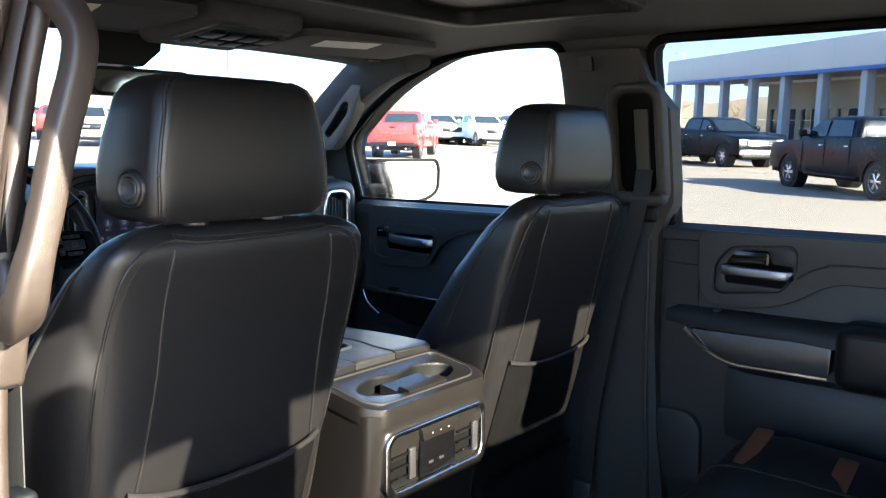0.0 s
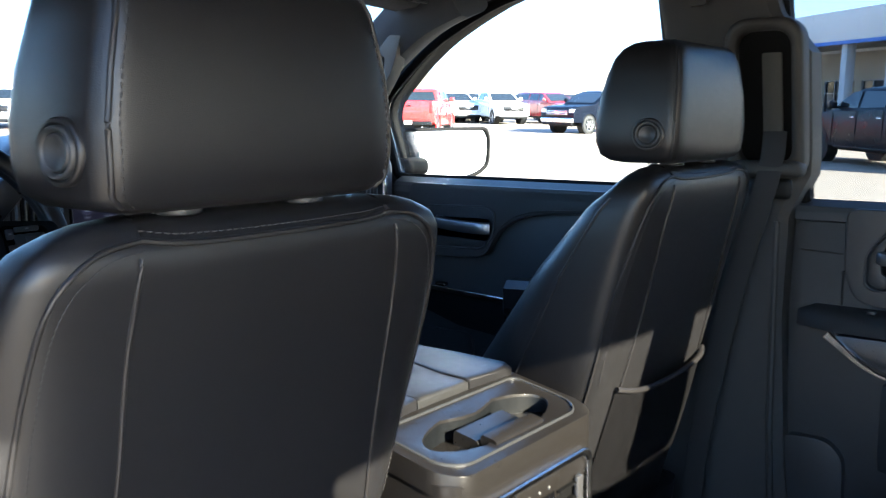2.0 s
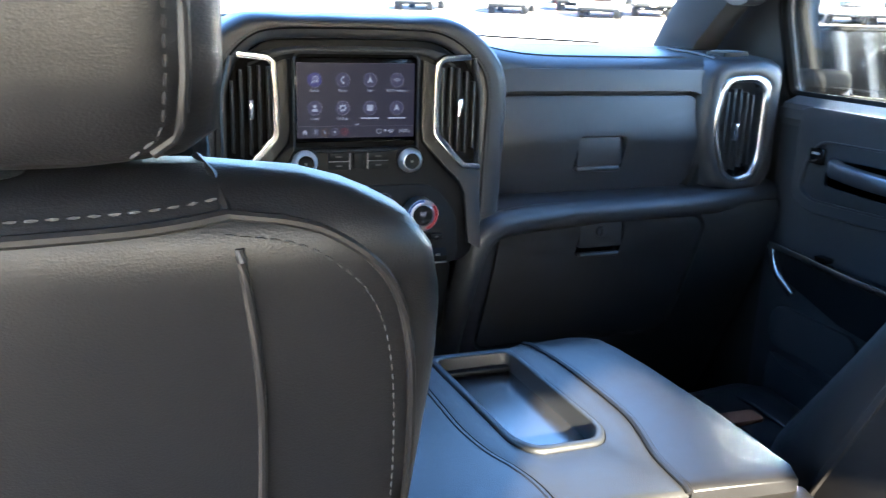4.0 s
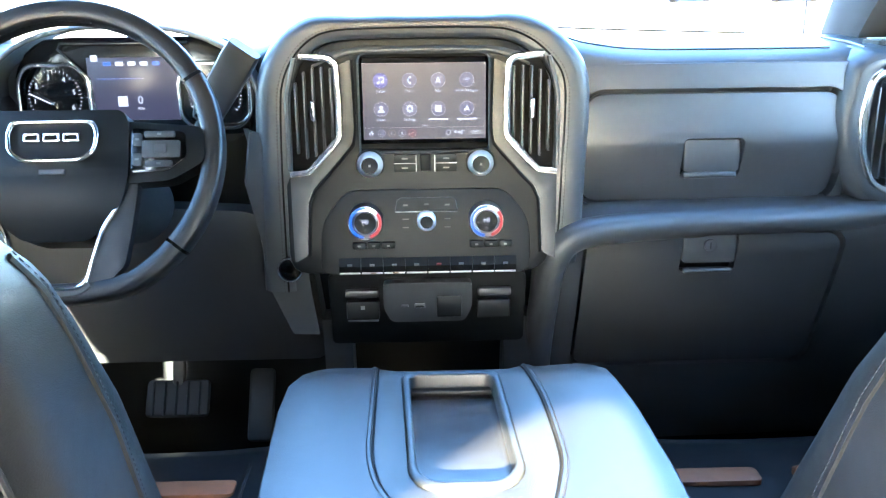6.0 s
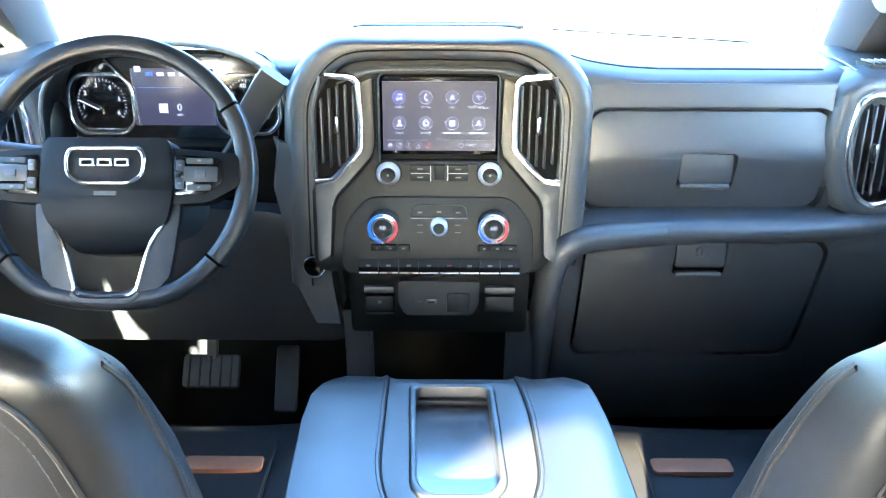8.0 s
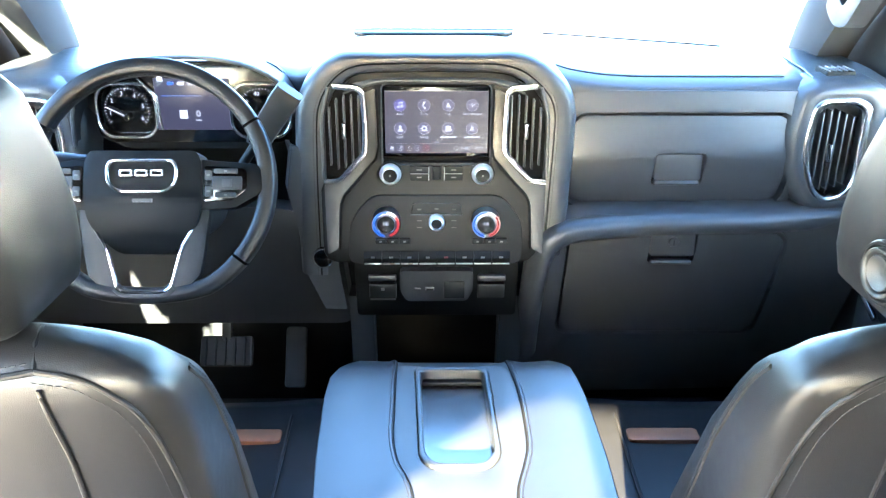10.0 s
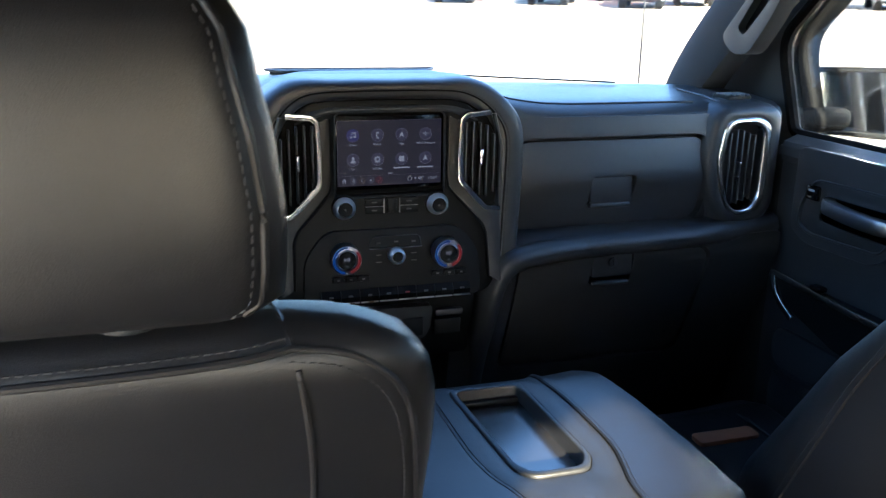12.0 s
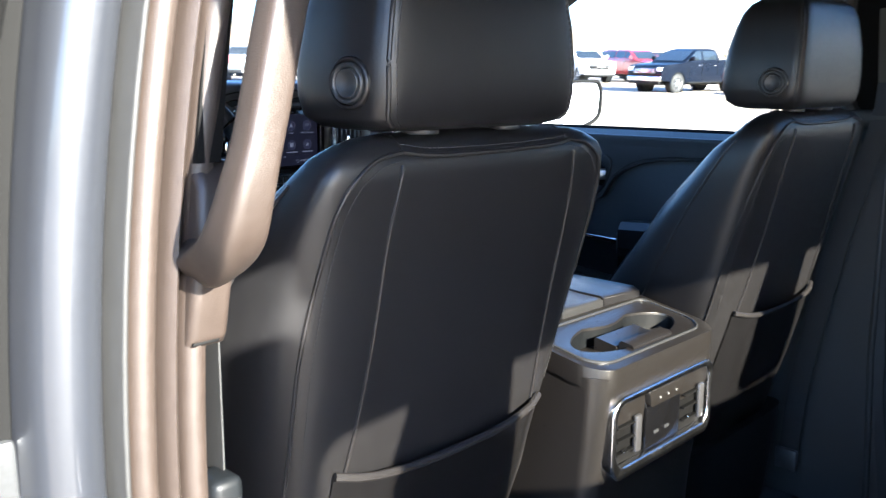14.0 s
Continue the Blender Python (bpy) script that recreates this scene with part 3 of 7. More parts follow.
def b_pillar_left():
    root = thing("middle_pillar_trim", "sunlit dark middle pillar cover with a long grab handle", "pillar trim", loc=(-0.8, 0.16, 0.65))
    zs = [0.63 + 1.24 * k / 24 for k in range(25)]
    lean = lambda z: 0.20 * max(0, z - 1.2) ** 2
    def strip(x0, x1, y0, y1, r):
        lp = []
        for z in zs:
            yl = y0 - 0.09 * max(0, z - 1.25) ** 2
            a, b = lean(z) - x0, lean(z) - x1
            lp.append([(b, yl + r, z), (b + r * 0.4, yl + r * 0.3, z), ((a + b) / 2, yl, z), (a - r * 0.4, yl + r * 0.3, z), (a, yl + r, z), (a, y1, z), (b, y1, z)])
        return loft(lp)
    part("cover", strip(0.729, 0.752, 0.088, 0.285, 0.010), M["pillar"], root, smooth=75)
    part("seal", strip(0.753, 0.767, 0.090, 0.20, 0.010), M["pillar"], root, "ribbed textile door seal", smooth=75)
    part("seal", strip(0.768, 0.795, 0.094, 0.20, 0.014), M["pillar"], root, "ribbed textile door seal", smooth=75)
    part("seal_lip", strip(0.796, 0.801, 0.096, 0.20, 0.002), M["rubber"], root, smooth=75)
    part("jamb", strip(0.802, 0.862, 0.102, 0.22, 0.026), M["paint"], root, "silver painted door jamb", smooth=75)
    # solid black strip stands in for the shade between jamb and door
    part("jamb_gap_shade", strip(0.863, 0.975, 0.150, 0.22, 0.004), M["void"], root, "black strip painted as the shaded gap behind the open door")
    part("jamb_seal", strip(0.976, 0.984, 0.120, 0.2, 0.005), M["rubber"], root, "black rubber seal strip")
    grip = catmull([(-0.729, 0.094, 1.424), (-0.733, 0.055, 1.430), (-0.741, 0.018, 1.454), (-0.738, 0.003, 1.492), (-0.727, 0.0, 1.535), (-0.705, 0.0, 1.62), (-0.682, 0.001, 1.695), (-0.676, 0.012, 1.733), (-0.680, 0.048, 1.768), (-0.684, 0.092, 1.785)], 8)
    size = [float(np.interp(k / (len(grip) - 1), (0, 0.12, 0.25, 0.4, 0.75, 1), (1.15, 1.3, 1.22, 1.02, 1.0, 1.2))) for k in range(len(grip))]
    part("grab_handle", sweep(grip, 0, 20, flat=(0.0150, 0.0150), up=(0, -1, 0.0), taper=size), M["pillar"], root, "long moulded grab handle standing off the pillar", smooth=70)
    # black strip on the cover paints the shade behind the handle; no real recess
    part("slot_shade", loft([[(lean(z) + a, b, z) for a, b in ((-0.750, 0.083), (-0.728, 0.083), (-0.728, 0.094), (-0.750, 0.094))] for z in (1.50, 1.56, 1.62, 1.68, 1.72)]), M["void"], root, "black strip painted as the shaded recess behind the handle")
    part("cover_lobe", loft([[(lean(z) + a, b, z) for a, b in rrect(-0.750, 0.088 - k, -0.714, 0.12, 0.008)] for z, k in ((1.352, 0.0), (1.36, 0.004), (1.40, 0.010), (1.44, 0.018), (1.48, 0.012), (1.50, 0.0))]), M["pillar"], root, smooth=70)
    part("seam_step", box((-0.73, 0.087, 1.355), (0.024, 0.003, 0.003), 0.001), M["void"], root)
    bel = thing("seat_belt", "black webbing seat belt running down the driver side pillar", "seat belt", "seat belts", loc=(-0.70, 0.14, 0.8))
    part("webbing", sweep(catmull([(-0.672, 0.15, 1.66), (-0.700, 0.135, 1.42), (-0.712, 0.125, 1.1), (-0.715, 0.16, 0.74)], 6), 0, 8, flat=(0.0012, 0.022), up=(0, 1, 0)), M["belt"], bel)
    tongue = part("latch_tongue", box((-0.716, 0.104, 1.20), (0.030, 0.040, 0.062), 0.008, 3), M["plastic_dark"], bel, "black plastic belt tongue")
    part("tongue_plate", box((-0.716, 0.084, 1.192), (0.022, 0.006, 0.040), 0.002), M["slate"], tongue, "metal tongue plate")
    return root
b_pillar_left()

# open rear door on the driver side: hinged at the middle pillar, swung wide
def open_door():
    root = thing("open_rear_door", "silver rear door swung wide open, dark inner panel in the sun", "car door", loc=(-0.90, 0.12, 0.66))
    A = radians(84)
    def lay(u, v, w):
        # u runs from the hinge to the lock, w through the door from the inside out
        return (-1.012 - u * math.sin(A) - w * math.cos(A), 0.070 - u * math.cos(A) + w * math.sin(A), v)
    body = [(0.0, 0.66), (0.0, 1.44), (0.03, 1.86), (0.70, 1.86), (0.92, 1.45), (0.92, 0.95), (0.72, 0.66)]
    hole = rpoly([(0.06, 1.45), (0.09, 1.82), (0.66, 1.82), (0.84, 1.45)], 0.03)
    part("panel", slab(rpoly(body, 0.03), [hole], lay, 0.10, 0.008), M["pillar"], root)
    part("skin", slab(rpoly(body, 0.03), [hole], lambda u, v, w: lay(u, v, w + 0.103), 0.02, 0.008), M["paint"], root, "silver painted outer skin")
    part("glass", slab(hole, [], lambda u, v, w: lay(u, v, w + 0.05), 0.004), M["tint"], root, "tinted glass")
    part("armrest", slab(rrect(0.12, 1.10, 0.70, 1.19, 0.03), [], lambda u, v, w: lay(u, v, w - 0.055), 0.06, 0.02, 3), M["plastic"], root)
    part("pull_handle", slab(rrect(0.12, 1.29, 0.24, 1.325, 0.012), [], lambda u, v, w: lay(u, v, w - 0.03), 0.03, 0.01, 3), M["satin"], root, "satin chrome pull handle")
    for z in (0.95, 1.25):
        part("hinge", box((-0.895, 0.17, z), (0.07, 0.05, 0.09), 0.008), M["slate"], root)
    return root
open_door()

# passenger-side door trims
def door_front(sgn):
    root = thing("front_door_trim", "black front door panel with chrome pull handle and padded armrest", "door panel", "front doors", loc=(sgn * 0.82, 0.65, 0.68))
    def at(u, v, w, x=0.806):
        return (sgn * (x + w), u, v)
    P = lambda x: (lambda u, v, w: (sgn * (x + w), u, v))
    part("panel", slab(rpoly([(1.04, 0.68), (1.04, 1.40), (0.28, 1.40), (0.28, 0.68)], 0.02), [], P(0.812), 0.045, 0.01, 3), M["dash"], root)
    # belt pad: rounded ledge under the glass that sweeps down ahead of the armrest
    part("belt_pad", loft([[(sgn * (0.86), y, 1.435), (sgn * 0.83, y, 1.442), (sgn * 0.802, y, 1.43), (sgn * 0.792, y, 1.405), (sgn * (0.790 + k), y, zb + 0.03), (sgn * (0.80 + k * 0.5), y, zb), (sgn * 0.86, y, zb)] for y, zb, k in ((1.03, 1.392, 0.004), (0.95, 1.392, 0.003), (0.62, 1.392, 0.0), (0.285, 1.392, 0.0))]), M["dash"], root, "soft padded belt ledge")
    bez = rpoly([(0.955, 1.284), (0.947, 1.333), (0.917, 1.378), (0.722, 1.383), (0.700, 1.368), (0.707, 1.322), (0.737, 1.276), (0.918, 1.270)], [0.015, 0.02, 0.02, 0.012, 0.012, 0.02, 0.02, 0.015])
    mid = (0.825, 1.328)
    grown = lambda ku, kv: [(mid[0] + (u - mid[0]) * ku, mid[1] + (v - mid[1]) * kv) for u, v in bez]
    low_edge = [(0.285, 1.384), (0.434, 1.381), (0.478, 1.378), (0.559, 1.374), (0.62, 1.364), (0.664, 1.346), (0.700, 1.318), (0.728, 1.270), (0.760, 1.255), (0.925, 1.250), (0.972, 1.272)]
    part("upper_pad", slab(rpoly([(0.972, 1.43), (0.285, 1.43)] + low_edge, 0.02), [grown(0.94, 0.92)], P(0.792), 0.03, 0.011, 5), M["dash"], root, "soft padded upper door panel with a curved lower edge", smooth=60)
    part("seam", sweep(catmull([(sgn * 0.7915, y, z + 0.006) for y, z in low_edge[:7]], 6), 0.0018, 6), M["cord"], root)
    part("bezel", slab(grown(1.0, 1.0), [grown(0.945, 0.92)], P(0.788), 0.02, 0.003, 3), M["plastic"], root, "raised rim round the pull handle")
    part("bezel_plate", slab(grown(0.96, 0.94), [rpoly([(0.900, 1.302), (0.892, 1.350), (0.720, 1.352), (0.712, 1.330), (0.730, 1.297)], 0.012)], P(0.7935), 0.006, 0.001), M["plastic"], root)
    part("cup", slab(grown(0.90, 0.90), [], P(0.812), 0.004), M["plastic_dark"], root)
    part("pull_handle", sweep(catmull([(sgn * 0.795, 0.876, 1.338), (sgn * 0.780, 0.86, 1.336), (sgn * 0.776, 0.80, 1.332), (sgn * 0.778, 0.74, 1.330), (sgn * 0.79, 0.72, 1.33)], 6), 0, 12, flat=(0.011, 0.014), up=(0, 0, 1)), M["satin"], root, "satin chrome pull handle")
    part("lock_switch", box((sgn * 0.793, 0.918, 1.350), (0.012, 0.035, 0.028), 0.004), M["gloss"], root)
    part("lock_mark", box((sgn * 0.7865, 0.918, 1.355), (0.001, 0.016, 0.004), 0), M["print"], root)
    part("armrest", loft([[(sgn * 0.83, y, z1), (sgn * x, y, z1 + 0.004), (sgn * (x - 0.014), y, z1 - 0.014), (sgn * (x - 0.012), y, z1 - 0.06), (sgn * (x + 0.01), y, z1 - 0.085), (sgn * 0.83, y, z1 - 0.10)] for y, x, z1 in ((0.66, 0.775, 1.20), (0.645, 0.755, 1.215), (0.55, 0.745, 1.222), (0.42, 0.745, 1.222), (0.285, 0.75, 1.22))]), M["leather"], root, "padded leather armrest")
    part("pull_cup", loft([[(sgn * 0.83, y, 1.165), (sgn * x, y, 1.165), (sgn * x, y, zb), (sgn * 0.83, y, zb - 0.02)] for y, x, zb in ((1.0, 0.80, 1.16), (0.95, 0.785, 1.12), (0.80, 0.775, 1.085), (0.66, 0.770, 1.075))]), M["plastic_dark"], root)
    part("trim_strip", sweep(catmull([(sgn * 0.79, 0.93, 1.095), (sgn * 0.785, 0.97, 1.125), (sgn * 0.785, 0.992, 1.166), (sgn * 0.783, 0.985, 1.174), (sgn * 0.779, 0.90, 1.172), (sgn * 0.773, 0.78, 1.168), (sgn * 0.768, 0.66, 1.166)], 6), 0, 8, flat=(0.004, 0.006), up=(0, 0, 1)), M["chrome"], root, "satin chrome trim line")
    part("switch", box((sgn * 0.782, 0.86, 1.182), (0.02, 0.03, 0.01), 0.004), M["gloss"], root)
    part("map_pocket", loft([[(sgn * 0.83, y, 0.96), (sgn * x, y, 0.97), (sgn * (x - 0.006), y, 0.94), (sgn * x, y, 0.75), (sgn * 0.83, y, 0.74)] for y, x in ((0.97, 0.795), (0.90, 0.765), (0.45, 0.765), (0.38, 0.795))]), M["plastic"], root)
    part("speaker_grille", slab(rrect(0.78, 0.98, 0.99, 1.06, 0.03), [], P(0.802), 0.02, 0.006), M["cloth"], root)
    return root
door_front(1)
door_front(-1)

def door_rear():
    root = thing("rear_door_trim", "black rear door panel with chrome pull handle and silver armrest trim", "door panel", loc=(0.84, -0.4, 0.68))
    P = lambda x: (lambda u, v, w: (x + w, u, v))
    part("panel", slab(rpoly([(0.035, 0.68), (0.035, 1.39), (-0.86, 1.39), (-0.86, 0.68)], 0.02), [], P(0.845), 0.04, 0.01, 3), M["plastic"], root)
    part("belt_pad", loft([[(0.88, y, 1.425), (0.855, y, 1.432), (0.832, y, 1.42), (0.826, y, 1.395), (0.828, y, zb + 0.02), (0.842, y, zb), (0.88, y, zb)] for y, zb in ((0.03, 1.39), (-0.06, 1.39), (-0.45, 1.39), (-0.86, 1.39))]), M["dash"], root, "soft padded belt ledge")
    bez = rpoly([(-0.098, 1.281), (-0.099, 1.342), (-0.136, 1.388), (-0.278, 1.399), (-0.290, 1.383), (-0.290, 1.332), (-0.257, 1.288), (-0.116, 1.270)], [0.012, 0.02, 0.02, 0.012, 0.012, 0.02, 0.02, 0.012])
    c = (-0.195, 1.334)
    grown = lambda ku, kv: [(c[0] + (u - c[0]) * ku, c[1] + (v - c[1]) * kv) for u, v in bez]
    low_edge = [(-0.86, 1.322), (-0.384, 1.322), (-0.345, 1.310), (-0.300, 1.280), (-0.235, 1.252), (-0.129, 1.240), (-0.085, 1.252), (-0.066, 1.299)]
    part("upper_pad", slab(rpoly([(-0.062, 1.42), (-0.86, 1.42)] + low_edge, 0.025), [grown(0.94, 0.92)], P(0.820), 0.03, 0.018, 6), M["dash"], root, "soft padded upper door panel with a curved lower edge", smooth=60)
    part("seam", sweep(catmull([(0.8195, -0.290, 1.326), (0.8195, -0.318, 1.345), (0.8195, -0.350, 1.358), (0.8195, -0.404, 1.364), (0.8195, -0.84, 1.362)], 6), 0.0022, 6), M["cord"], root)
    part("upright_seam", sweep([(0.8435, -0.058, 1.30), (0.8435, -0.058, 1.20)], 0.0022, 6), M["rubber"], root)
    part("cross_seam", sweep([(0.8435, 0.02, 1.335), (0.8435, -0.055, 1.332)], 0.0015, 6), M["rubber"], root)
    part("bezel", slab(grown(1.0, 1.0), [grown(0.94, 0.92)], P(0.816), 0.02, 0.003, 3), M["plastic"], root, "raised rim round the pull handle")
    part("bezel_plate", slab(grown(0.96, 0.94), [rpoly([(-0.125, 1.300), (-0.125, 1.345), (-0.150, 1.378), (-0.225, 1.382), (-0.232, 1.352), (-0.278, 1.350), (-0.282, 1.315), (-0.262, 1.298)], 0.010)], P(0.8275), 0.006, 0.001), M["plastic"], root)
    part("cup", slab(grown(0.88, 0.87), [], P(0.84), 0.01), M["void"], root)
    part("lever", slab(rpoly([(-0.13, 1.345), (-0.13, 1.378), (-0.225, 1.376), (-0.225, 1.345)], 0.008), [], P(0.828), 0.015, 0.004), M["gloss"], root)
    part("pull_handle", sweep(catmull([(0.830, -0.128, 1.333), (0.818, -0.131, 1.333), (0.812, -0.165, 1.332), (0.812, -0.25, 1.330), (0.818, -0.272, 1.329), (0.830, -0.276, 1.329)], 6), 0, 12, flat=(0.010, 0.0118), up=(0, 0, 1)), M["satin"], root, "satin chrome pull handle")
    # armrest block with a grey inlay and a chrome lower line
    part("armrest", loft([[(0.86, y, 1.235), (x + 0.02, y, 1.232), (x, y, 1.215), (x, y, 1.19), (0.86, y, 1.175)] for y, x in ((0.02, 0.84), (-0.05, 0.805), (-0.30, 0.790), (-0.38, 0.765), (-0.60, 0.755), (-0.85, 0.755))]), M["plastic"], root, smooth=60)
    inl = rpoly([(-0.060, 1.186), (-0.376, 1.189), (-0.372, 1.123), (-0.17, 1.124), (-0.112, 1.144)], [0.006, 0.004, 0.004, 0.05, 0.04])
    part("inlay", slab(inl, [], P(0.797), 0.04, 0.004), M["brushed"], root, "brushed dark silver trim inlay")
    part("trim_strip", sweep(catmull([(0.797, -0.048, 1.188), (0.796, -0.075, 1.166), (0.794, -0.115, 1.136), (0.793, -0.165, 1.119), (0.792, -0.25, 1.118), (0.792, -0.372, 1.118)], 6), 0, 8, flat=(0.005, 0.005), up=(0, 0, 1), taper=[max(0.75, 2.0 - 0.09 * k) for k in range(31)]), M["chrome"], root, "satin chrome trim line")
    part("arm_pad", box((0.79, -0.60, 1.178), (0.10, 0.42, 0.148), 0.035, 5), M["leather"], root, "padded leather armrest")
    part("arm_seam", sweep([(0.7385, -0.42, 1.226), (0.7385, -0.79, 1.226)], 0.002, 6), M["cord"], root)
    part("lower_block", loft([[(0.86, y, 1.10), (x + 0.01, y, 1.095), (x, y, 1.07), (x, y, 0.97), (x + 0.015, y, 0.93), (0.86, y, 0.92)] for y, x in ((-0.14, 0.825), (-0.20, 0.805), (-0.40, 0.80), (-0.85, 0.80))]), M["plastic"], root)
    part("pocket", slab(rpoly([(0.03, 0.80), (0.03, 0.97), (-0.052, 0.972), (-0.082, 0.94), (-0.085, 0.80)], [0.02, 0.02, 0.03, 0.03, 0.02]), [], P(0.825), 0.03, 0.01, 3), M["plastic"], root, "moulded door pocket")
    part("switch", box((0.805, -0.12, 1.236), (0.02, 0.014, 0.006), 0.002), M["slate"], root)
    return root
door_rear()

# ---------- seats ----------
DX, PX = -0.407, 0.467          # middles of the two front seats
SB = [(0.80, 0.20, 0.215, 0.52), (0.95, 0.205, 0.185, 0.47), (1.05, 0.215, 0.158, 0.45), (1.15, 0.213, 0.128, 0.432), (1.25, 0.219, 0.105, 0.357), (1.35, 0.223, 0.083, 0.283),
      (1.42, 0.224, 0.068, 0.216), (1.455, 0.221, 0.060, 0.184), (1.48, 0.213, 0.056, 0.148), (1.495, 0.200, 0.058, 0.134), (1.505, 0.178, 0.066, 0.122)]

def sb_at(z):
    zs = [r[0] for r in SB]
    return [float(np.interp(z, zs, [r[k] for r in SB])) for k in (1, 2, 3)]

def back_y(dx, z, n=6.0):
    """The rear face of a front seat's backrest at dx from its middle."""
    w, yr, yf = sb_at(z)
    d = (yf - yr) / 2
    return yr + d - d * max(0, 1 - min(1, abs(dx) / w) ** n) ** (1 / n)

def seat_loop(cx, w, yr, yf, z, n=6.0, rec=0.05, N=56, flare=0.0):
    lp = []
    d, yc = (yf - yr) / 2, (yf + yr) / 2
    for i in range(N):
        a = 2 * math.pi * i / N
        c, s = math.cos(a), math.sin(a)
        m = n if s < 0 else 2.8
        x = math.copysign(abs(c) ** (2 / m), c) * w
        y = math.copysign(abs(s) ** (2 / m), s) * d
        if s > 0 and abs(x) < 0.72 * w:
            y -= rec * math.cos(math.pi * x / (1.44 * w)) ** 2
        if x < 0:          # outer bolster that spreads towards the front
            x -= flare * max(0, min(1, (s + 0.45) / 1.0)) * min(1, abs(x) / w) ** 3
        lp.append((cx + x, yc + y, z))
    return lp

def front_seat(cx, label, flare):
    root = thing("front_seat", label, "car seat", "front seats", loc=(cx, 0.5, 0.62))
    fine = []
    for k in range(40):
        z = 0.80 + (1.505 - 0.80) * (1 - (1 - k / 39) ** 1.6)
        fine.append(z)
    loops = [seat_loop(cx, *sb_at(z), z, rec=0.055 if z < 1.38 else 0.055 * (1.505 - z) / 0.125, flare=flare * min(1, max(0, (1.47 - z) / 0.16))) for z in fine]
    w, yr, yf = sb_at(1.505)
    loops.append(seat_loop(cx, w * 0.9, yr + 0.006, yf - 0.006, 1.510, rec=0))
    loops.append(seat_loop(cx, w * 0.7, yr + 0.018, yf - 0.014, 1.514, rec=0))
    backrest = part("backrest", loft(loops), M["leather"], root, smooth=60)
    off = 0.0012
    def on_back(pts, n=8):
        out = []
        for p in catmull([(a, 0, b) for a, b in pts], n):
            out.append((cx + p.x, back_y(p.x, p.z) - off, p.z))
        return out
    # raised welts and stitched seams of the rear face
    for sg in (-1, 1):
        side_seam = on_back([(sg * 0.131, 1.487), (sg * 0.139, 1.42), (sg * 0.140, 1.32), (sg * 0.146, 1.22), (sg * 0.158, 1.10), (sg * 0.163, 0.92)])
        part("welt", sweep(side_seam, 0.0019, 8), M["cord"], backrest, "raised leather welt")
        corner = on_back([(sg * 0.128, 1.499), (sg * 0.165, 1.491), (sg * 0.194, 1.462), (sg * 0.207, 1.40), (sg * 0.211, 1.30), (sg * 0.205, 1.18), (sg * 0.200, 1.05), (sg * 0.192, 0.9)])
        part("welt", sweep(corner, 0.0021, 8), M["cord"], backrest, "raised leather welt")
        inside = on_back([(sg * 0.128, 1.492), (sg * 0.160, 1.484), (sg * 0.186, 1.456), (sg * 0.198, 1.40), (sg * 0.202, 1.30), (sg * 0.196, 1.18)], 10)
        part("stitching", stitches(inside, 0.0055, 0.0036, 0.0006), M["thread"], backrest, "grey stitching")
        # side seam towards the front
        sd = []
        for z in np.linspace(1.47, 0.98, 26):
            w, yr, yf = sb_at(z)
            yy = yf - 0.45 * (yf - yr)
            fl = flare * min(1, max(0, (1.47 - z) / 0.16)) * 0.80 if sg < 0 else 0
            sd.append((cx + sg * (w - 0.0006 + fl), yy, z))
        part("seam", sweep(sd, 0.0024, 6), M["cord"], backrest)
        part("stitching", stitches([(a, b + 0.007, c) for a, b, c in sd], 0.0055, 0.0034, 0.0005), M["thread"], backrest, "grey stitching")
        fr = []
        for z in np.linspace(1.495, 0.98, 26):
            w, yr, yf = sb_at(z)
            fr.append((cx + sg * w * 0.62, yf - 0.012, z))
        part("seam", sweep(fr, 0.0026, 6), M["cord"], backrest)
    top = on_back([(-0.128, 1.499), (-0.09, 1.494), (0.0, 1.493), (0.09, 1.495), (0.128, 1.499)])
    part("welt", sweep(top, 0.0026, 8), M["cord"], backrest, "raised leather welt")
    part("stitching", stitches([(a, b, c + 0.007) for a, b, c in top], 0.0066, 0.0042, 0.0009), M["thread"], backrest, "grey stitching")
    for sg in (-1, 1):
        part("seam", sweep([(cx + sg * 0.128, back_y(0.128, 1.499) - off, 1.499), (cx + sg * 0.124, 0.078, 1.511), (cx + sg * 0.12, 0.10, 1.514)], 0.002, 6), M["cord"], backrest)
    # map pocket
    def pk(dx, z, out):
        return (cx + dx, back_y(dx, z) - out, z)
    loops = []
    for k in range(9):
        z = 1.152 - 0.27 * k / 8
        bulge = 0.010 + 0.010 * math.sin(math.pi * min(1, k / 7))
        row = [pk(-0.165 + 0.33 * i / 14, z + (0.018 * (abs(i / 7 - 1) ** 2.5) if k == 0 else 0), bulge * (1 - abs(i / 7 - 1) ** 6) + 0.003) for i in range(15)]
        loops.append(row)
    pb = loft(loops, cap=False, closed=False)
    bmesh.ops.solidify(pb, geom=pb.faces[:], thickness=-0.006)
    pocket = part("map_pocket", pb, M["leather"], backrest, "black leather map pocket with elastic edge", smooth=60)
    part("pocket_edge", sweep([Vector(p) + Vector((0, -0.002, 0.0)) for p in loops[0]], 0.0048, 8), M["cord"], pocket)
    part("lower_shell", loft([seat_loop(cx, 0.185, 0.18, 0.32, 0.70, rec=0), seat_loop(cx, 0.20, 0.175, 0.32, 0.80, rec=0), seat_loop(cx, 0.202, 0.166, 0.30, 0.90, rec=0)]), M["plastic_dark"], root, "dark plastic lower seat shell")
